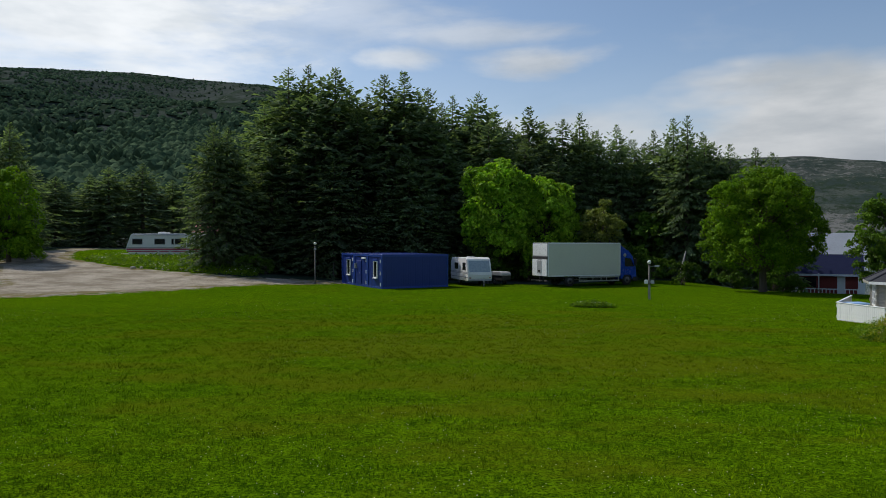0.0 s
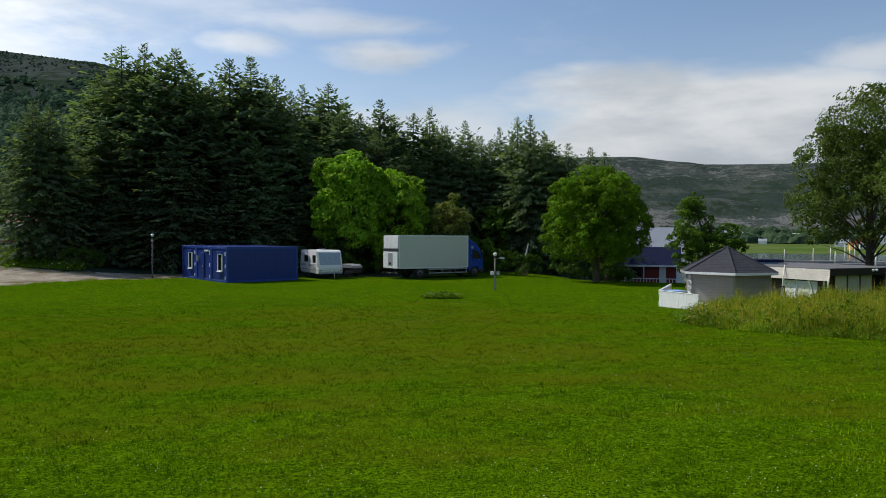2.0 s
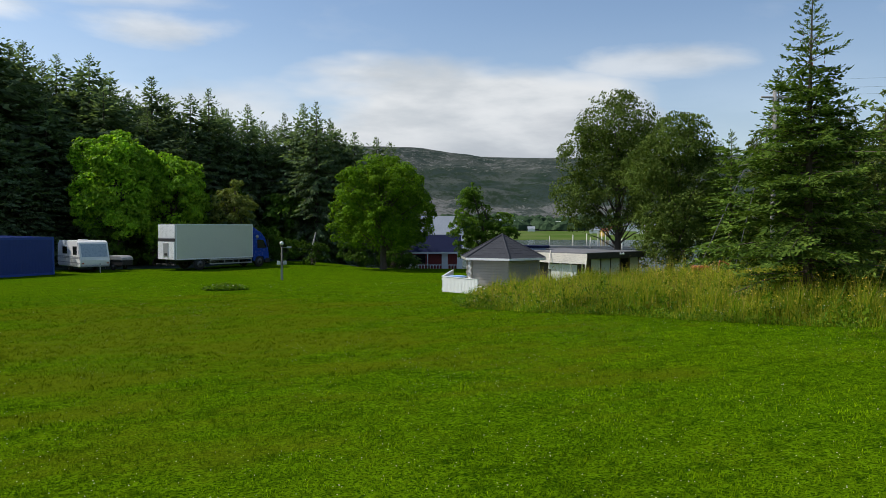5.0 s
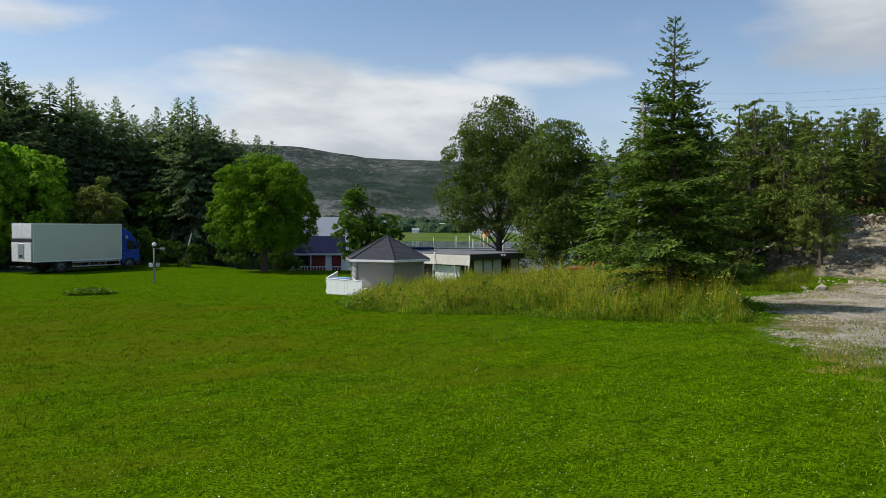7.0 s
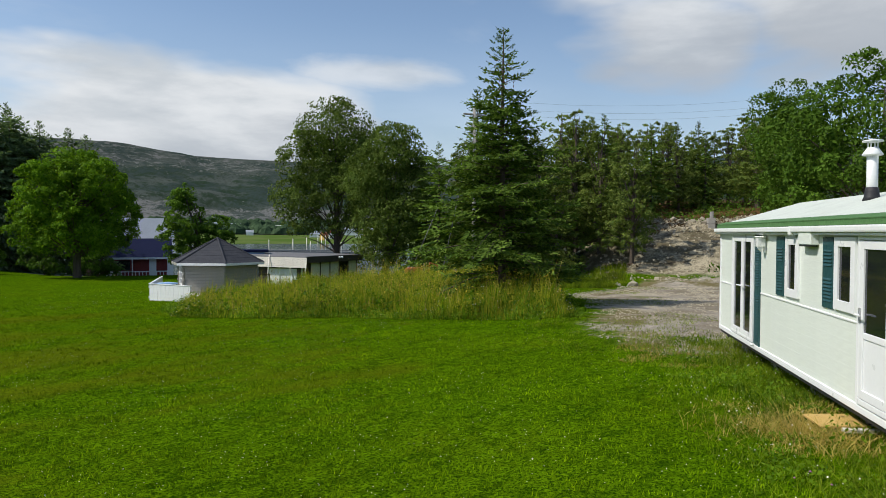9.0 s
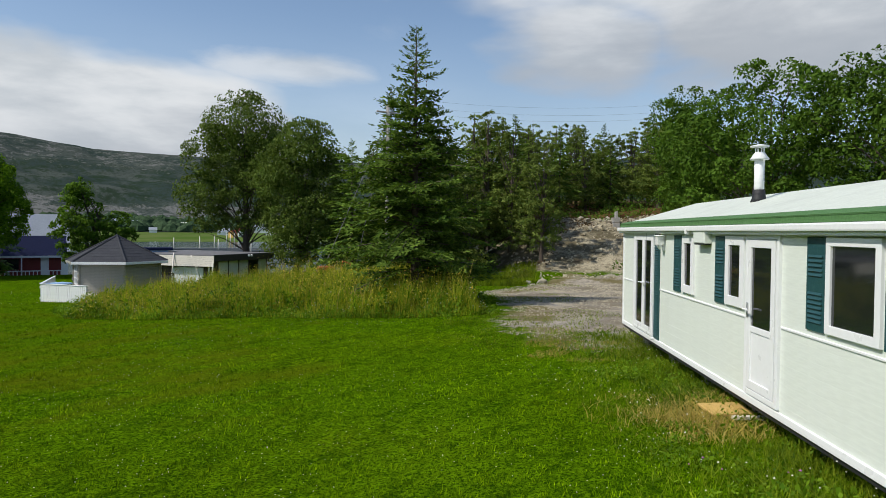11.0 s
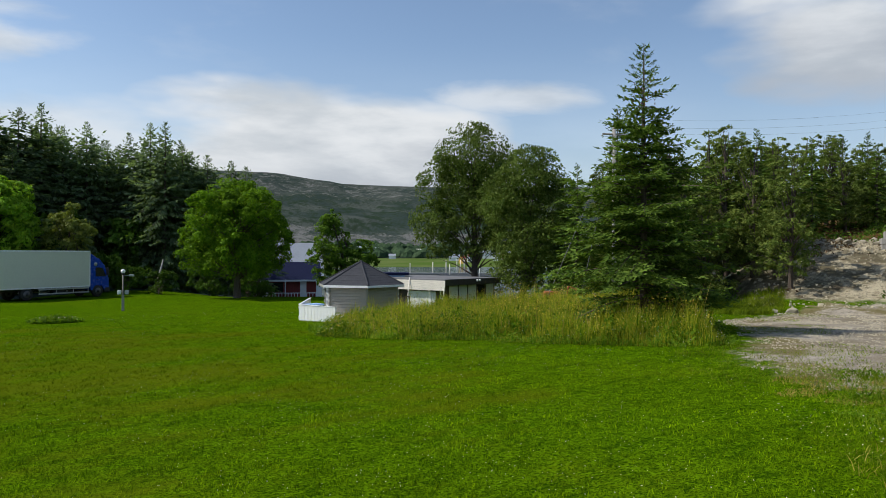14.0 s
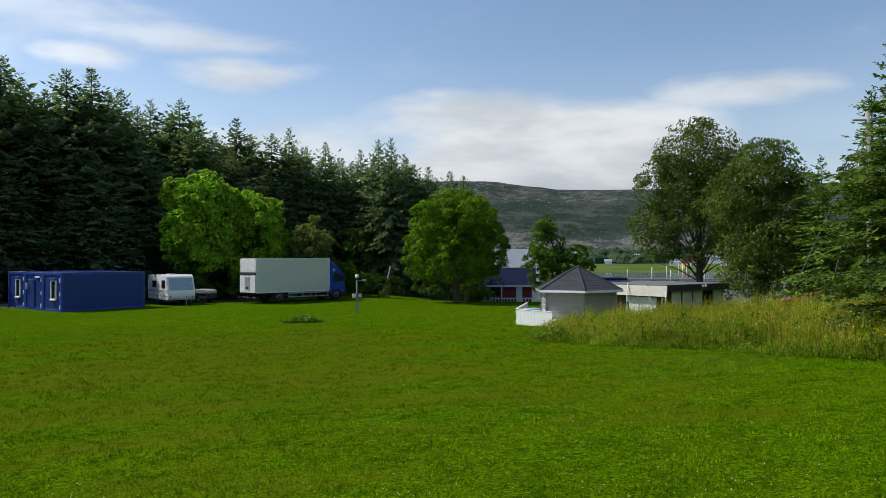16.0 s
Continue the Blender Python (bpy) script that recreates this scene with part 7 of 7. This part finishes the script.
for az, d, wall, roof, w, turn, tall in ((39.02, 840, "red_wood", "box_cream", 14, 10, 5.5), (37.85, 860, "yellow", "slate", 9, 80, 5.5), (35.6, 860, "white", "slate", 14, 10, 6), (36.3, 800, "white", "slate", 16, 0, 2.5), (36.9, 700, "white", "slate", 7, 0, 2.0), (35.0, 900, "white", "felt", 10, 30, 6),
                                         (43.05, 560, "yellow", "orange", 6, 50, 3.5), (43.5, 600, "white", "red_wood", 9, 20, 4), (44.6, 720, "white", "slate", 14, 0, 5), (45.6, 640, "white", "slate", 8, 0, 4), (46.4, 700, "red_wood", "slate", 10, 30, 5), (41.9, 640, "white", "slate", 10, 0, 2.4), (34.3, 880, "white", "slate", 12, 10, 6), (33.6, 900, "yellow", "slate", 10, 20, 6), (27.9, 700, "white", "slate", 10, 0, 5)):
    far_house(az, d, wall, roof, w, turn, tall)
for az, d, h in ((40.6, 300, 10.5), (41.7, 300, 11.5), (42.0, 290, 9), (42.6, 330, 13), (42.9, 320, 12), (43.2, 320, 12.5), (44.5, 260, 9.0), (38.7, 330, 9)):
    x, y = polar(az, d)
    p = thing("mooring_pole", Matrix.Translation((x, y, SEA - 1)), "tall pale mooring pole in the fjord", "pole", "mooring poles")
    part("pole", tube([(0, 0, 0), (0, 0, h * 0.62)], [0.22, 0.18], 8), "weathered", p)


def jetty(az, d, ln, turn):
    x, y = polar(az, d)
    j = thing("jetty", Matrix.Translation((x, y, SEA)) @ pose(0, 0, 0, 0, 0, turn), "grey floating jetty on the fjord", "jetty")
    part("deck", box(-ln / 2, ln / 2, -1.5, 1.5, 0.3, 0.8), "concrete", j)
    part("float", box(-ln / 2 + 1, ln / 2 - 1, -1.2, 1.2, -0.5, 0.3), "concrete", j)


jetty(41.0, 300, 70, -41)
jetty(44, 270, 50, -30)


# ---------------------------------------------------------------- big caravan on the bank
def big_caravan(m):
    L, W = 7.7, 2.4
    c = thing("large_caravan", m, "long white twin-axle caravan with red stripes on the bank", "caravan")
    prof = [(0.55, 0.42), (0.12, 0.75), (0.0, 1.0), (0.5, 2.45), (0.75, 2.58), (L - 0.25, 2.6), (L, 2.4), (L, 0.55), (L - 0.15, 0.42)]
    part("body", side_profile(prof, 0, W, 0.04), "caravan", c)
    part("stripe", side_profile([(0.10, 0.86), (0.06, 1.04), (L + 0.005, 1.04), (L + 0.005, 0.86)], -0.014, 0.0), "caravan_red", c, "dark red stripe")
    part("stripe", side_profile([(0.2, 0.66), (0.12, 0.76), (L + 0.005, 0.76), (L + 0.005, 0.66)], -0.014, 0.0), "caravan_red", c)
    part("stripe", side_profile([(0.1, 1.12), (0.12, 1.17), (L + 0.005, 1.17), (L + 0.005, 1.12)], -0.014, 0.0), "caravan_grey", c)
    for x0, x1 in ((0.72, 1.7), (3.0, 4.05), (4.75, 4.95), (5.1, 6.0)):
        w = part("window", box(x0, x1, -0.03, 0.01, 1.5, 2.02, 0.02), "glass", c)
        part("window_frame", box(x0 - 0.05, x1 + 0.05, -0.018, 0.0, 1.45, 2.07, 0.01), "caravan_grey", w)
    for x in (3.55, 4.4):
        wheel(c, x, 0.14, 0.33, 0.33, 0.2)
    part("wheel_arch", tube([(3.98 + 0.9 * math.cos(a), -0.02, 0.42 + 0.42 * math.sin(a)) for a in np.linspace(0.1, 3.04, 9)], [0.04] * 9, 6), "caravan", c)
    part("roof_box", box(3.1, 4.0, 0.6, 1.6, 2.58, 2.78, 0.05), "caravan", c)
    part("awning_rail", box(0.8, L - 0.3, -0.05, 0.0, 2.42, 2.5, 0.02), "caravan_grey", c)
    part("support", box(6.6, 6.7, 0.2, 0.3, 0, 0.45), "dull_alu", c)
    part("drawbar", tube([(0.4, W / 2, 0.45), (-0.9, W / 2, 0.45)], [0.05, 0.04], 6), "dull_alu", c)


bx, by = -34.9, 75.6
big_caravan(on_ground(bx, by, 2.0, 0.04) @ Matrix.Scale(1.06, 4))

cabin_behind = gabled("brown_roofed_cabin", on_ground(-34.5, 96, 8, 0.2), 8.5, 6, 2.2, 1.1, 0.5, "caravan", "red_wood", "low cabin with a brown-red roof behind the caravan", "cabin")
part("satellite_dish", tube([(3.6, 1.2, 3.9), (3.62, 1.05, 3.95), (3.63, 0.98, 3.97)], [0.1, 0.42, 0.5], 14), "white", cabin_behind, "white satellite dish")
part("dish_pole", tube([(3.6, 1.3, 2.4), (3.6, 1.3, 3.9)], [0.04, 0.04], 6), "dull_alu", cabin_behind)
part("chimney", box(6.4, 6.9, 2.6, 3.1, 2.6, 4.0), "concrete", cabin_behind)
white_van = thing("motor_home_roof", on_ground(-26.5, 88.0, 4, 0.3), "second pale caravan mostly hidden behind the first", "caravan")
part("body", side_profile([(0.3, 0.4), (0, 1.0), (0.3, 2.5), (0.6, 2.85), (5.6, 2.85), (5.9, 2.5), (5.9, 0.5)], 0, 2.3, 0.05), "caravan", white_van)
part("window", box(1.5, 2.5, -0.03, 0.01, 1.6, 2.1, 0.02), "glass", white_van)
for x in (2.9,):
    wheel(white_van, x, 0.14, 0.03, 0.33, 0.2)
hut = gabled("grey_hut", on_ground(-21.0, 72.5, 5, 0.4), 2.6, 2.2, 1.9, 0.5, 0.2, "grey_board", "felt", "small grey shed among the spruces", "shed")


# ---------------------------------------------------------------- pole, wires, trunk, stones
def utility_pole():
    x, y, z = 36.5, 24.9, ground_at(36.5, 24.9)
    p = thing("utility_pole", Matrix.Translation((x, y, z)), "weathered wooden utility pole with stay wires", "utility pole")
    h = 11.0 - z
    part("pole", tube([(0, 0, -0.3), (0, 0, h)], [0.15, 0.11], 10), "pale_bark", p)
    part("crossarm", tube([(-0.7, 0.35, h - 0.5), (0.7, -0.35, h - 0.5)], [0.06, 0.06], 6), "pale_bark", p)
    for ex_, ey_ in ((32.3, 27.2), (34.8, 26.4)):
        part("stay_wire", tube([(0, 0, h - 0.9), (ex_ - x, ey_ - y, ground_at(ex_, ey_) - z)], [0.022, 0.022], 5), "wire", p, "steel stay wire")


utility_pole()


def power_line(pts, label):
    p = thing("power_line", Matrix.Identity(4), label, "power line", "overhead wires")
    part("wire", tube(pts, [0.010] * len(pts), 5), "wire", p)


for dz in (0.0, 0.9, 2.0):
    a3, b3 = Vector((*polar(60, 105), 20.5 + dz)), Vector((*polar(90, 150), 30.5 + dz * 1.3))
    power_line([tuple(a3.lerp(b3, k / 12) - Vector((0, 0, 3.0 * (1 - (k / 6 - 1) ** 2)))) for k in range(13)], "thin overhead power wire over the wooded mound")

lean = thing("leaning_snag", on_ground(22.9, 66.0), "pale bare leaning dead tree before the spruces", "dead tree")
part("stem", tube([(0, 0, -0.2), (0.15, 0, 1.3), (0.6, 0.1, 3.1)], [0.14, 0.11, 0.05], 8), "pale_bark", lean)


def stone(x, y, s, seed, label="pale grey boulder at the foot of the rock", sink=0.3, material="rock"):
    g = random.Random(seed)
    b = bmesh.new()
    bmesh.ops.create_icosphere(b, subdivisions=2 if s < 0.13 else 1, radius=1.0)
    for v in b.verts:
        n = noise.noise(v.co * 1.3 + Vector((seed * 3.1, 0, 0)))
        v.co *= 1 + 0.45 * n
        v.co = Vector((round(v.co.x * 2.2) / 2.2 * 0.4 + v.co.x * 0.6, round(v.co.y * 2.2) / 2.2 * 0.4 + v.co.y * 0.6, v.co.z))
    bmesh.ops.transform(b, matrix=Matrix.Diagonal((s, s * g.uniform(0.6, 0.9), s * g.uniform(0.5, 0.8), 1)), verts=b.verts)
    o = thing("boulder", on_ground(x, y, g.uniform(0, 360), s * (0.5 - sink)), label, "boulder", "boulders on the mound")
    part("stone", b, material, o)


for n in range(22):
    az, d = rng.uniform(67.5, 82), rng.uniform(49, 60)
    stone(*polar(az, d), rng.choice((0.15, 0.18, 0.22, 0.26, 0.34)), n)
for n in range(26):
    az, d = rng.uniform(68.5, 82), rng.uniform(55.5, 58.5)
    stone(*polar(az, d), rng.uniform(0.15, 0.42), 50 + n, "broken pale rock along the quarry edge")
stone(39.2, 15.4, 0.42, 90)
stone(38.6, 16.1, 0.3, 91)
stone(8.2, 37.6, 0.12, 92, "small stone in the flower bed")
for n in range(9):
    stone(-30 + n * 1.1 + rng.uniform(-0.5, 0.5), 66.5 - n * 0.2 + rng.uniform(-0.8, 0.8), rng.uniform(0.15, 0.35), 95 + n, "stone on the weedy bank")


def rubble():
    """Countless broken stones over the quarry face."""
    g = np.random.default_rng(91)
    n = 2600
    az, d = np.radians(g.uniform(65.5, 84, n)), np.concatenate([g.uniform(44.2, 60, n // 2), g.normal(56.5, 1.1, n - n // 2)])
    x, y = d * np.sin(az), d * np.cos(az)
    s = g.uniform(0.04, 0.13, n) * (1 + 1.2 * (g.random(n) < 0.05))
    base = np.array([[1, 0, -.3], [-.5, .87, -.2], [-.5, -.87, -.3], [.4, .5, .6], [-.6, .1, .7], [.3, -.6, .55]])
    rot = g.uniform(0, 6.28, n)
    v = base[None] * g.uniform(0.6, 1.3, (n, 6, 1)) * s[:, None, None]
    cs, sn = np.cos(rot)[:, None], np.sin(rot)[:, None]
    v = np.stack([v[..., 0] * cs - v[..., 1] * sn, v[..., 0] * sn + v[..., 1] * cs, v[..., 2]], -1) + np.stack([x, y, height(x, y) + 0.05 * s], -1)[:, None]
    f = np.array([[0, 1, 3], [1, 4, 3], [1, 2, 4], [2, 5, 4], [2, 0, 5], [0, 3, 5], [3, 4, 5], [0, 2, 1]])
    ob = raw("rubble", v.reshape(-1, 3), (f[None] + (np.arange(n) * 6)[:, None, None]).reshape(-1, 3), "rubble")
    tagged(ob, "broken pale stones strewn over the quarried slope", "rubble", kind="stuff")


rubble()


def block_stack(x, y):
    s = thing("block_stack", on_ground(x, y, 20, 0.0), "stack of grey concrete blocks on the rock ledge", "blocks")
    for i in range(4):
        for k in range(2):
            part("block", box(i * 0.62, i * 0.62 + 0.58, 0, 0.5, k * 0.42, k * 0.42 + 0.4, 0.02), "concrete", s)
    for i in range(3):
        part("block", box(0.5 + i * 0.5, 0.66 + i * 0.5, 0.1, 0.3, 0.84, 1.3, 0.02), "concrete", s)


block_stack(*polar(74.6, 55))


def red_machine(x, y):
    m = thing("red_implement", on_ground(x, y, -40), "red farm implement half hidden behind the meadow", "machine")
    part("frame", box(-1.3, 1.3, -0.4, 0.4, 0.5, 0.75, 0.04), "orange", m)
    part("hood", box(-0.9, 0.2, -0.5, 0.5, 0.75, 1.35, 0.08), "orange", m)
    part("guard", tube([(0.5, -0.3, 0.7), (0.7, -0.3, 1.7), (1.2, -0.3, 1.5), (1.25, -0.3, 0.7)], [0.05] * 4, 8), "orange", m)
    for xx in (-0.9, 0.9):
        wheel(m, xx, -0.5, 0.38, 0.38, 0.2)
        wheel(m, xx, 0.5, 0.38, 0.38, 0.2)


red_machine(36.0, 29.0)
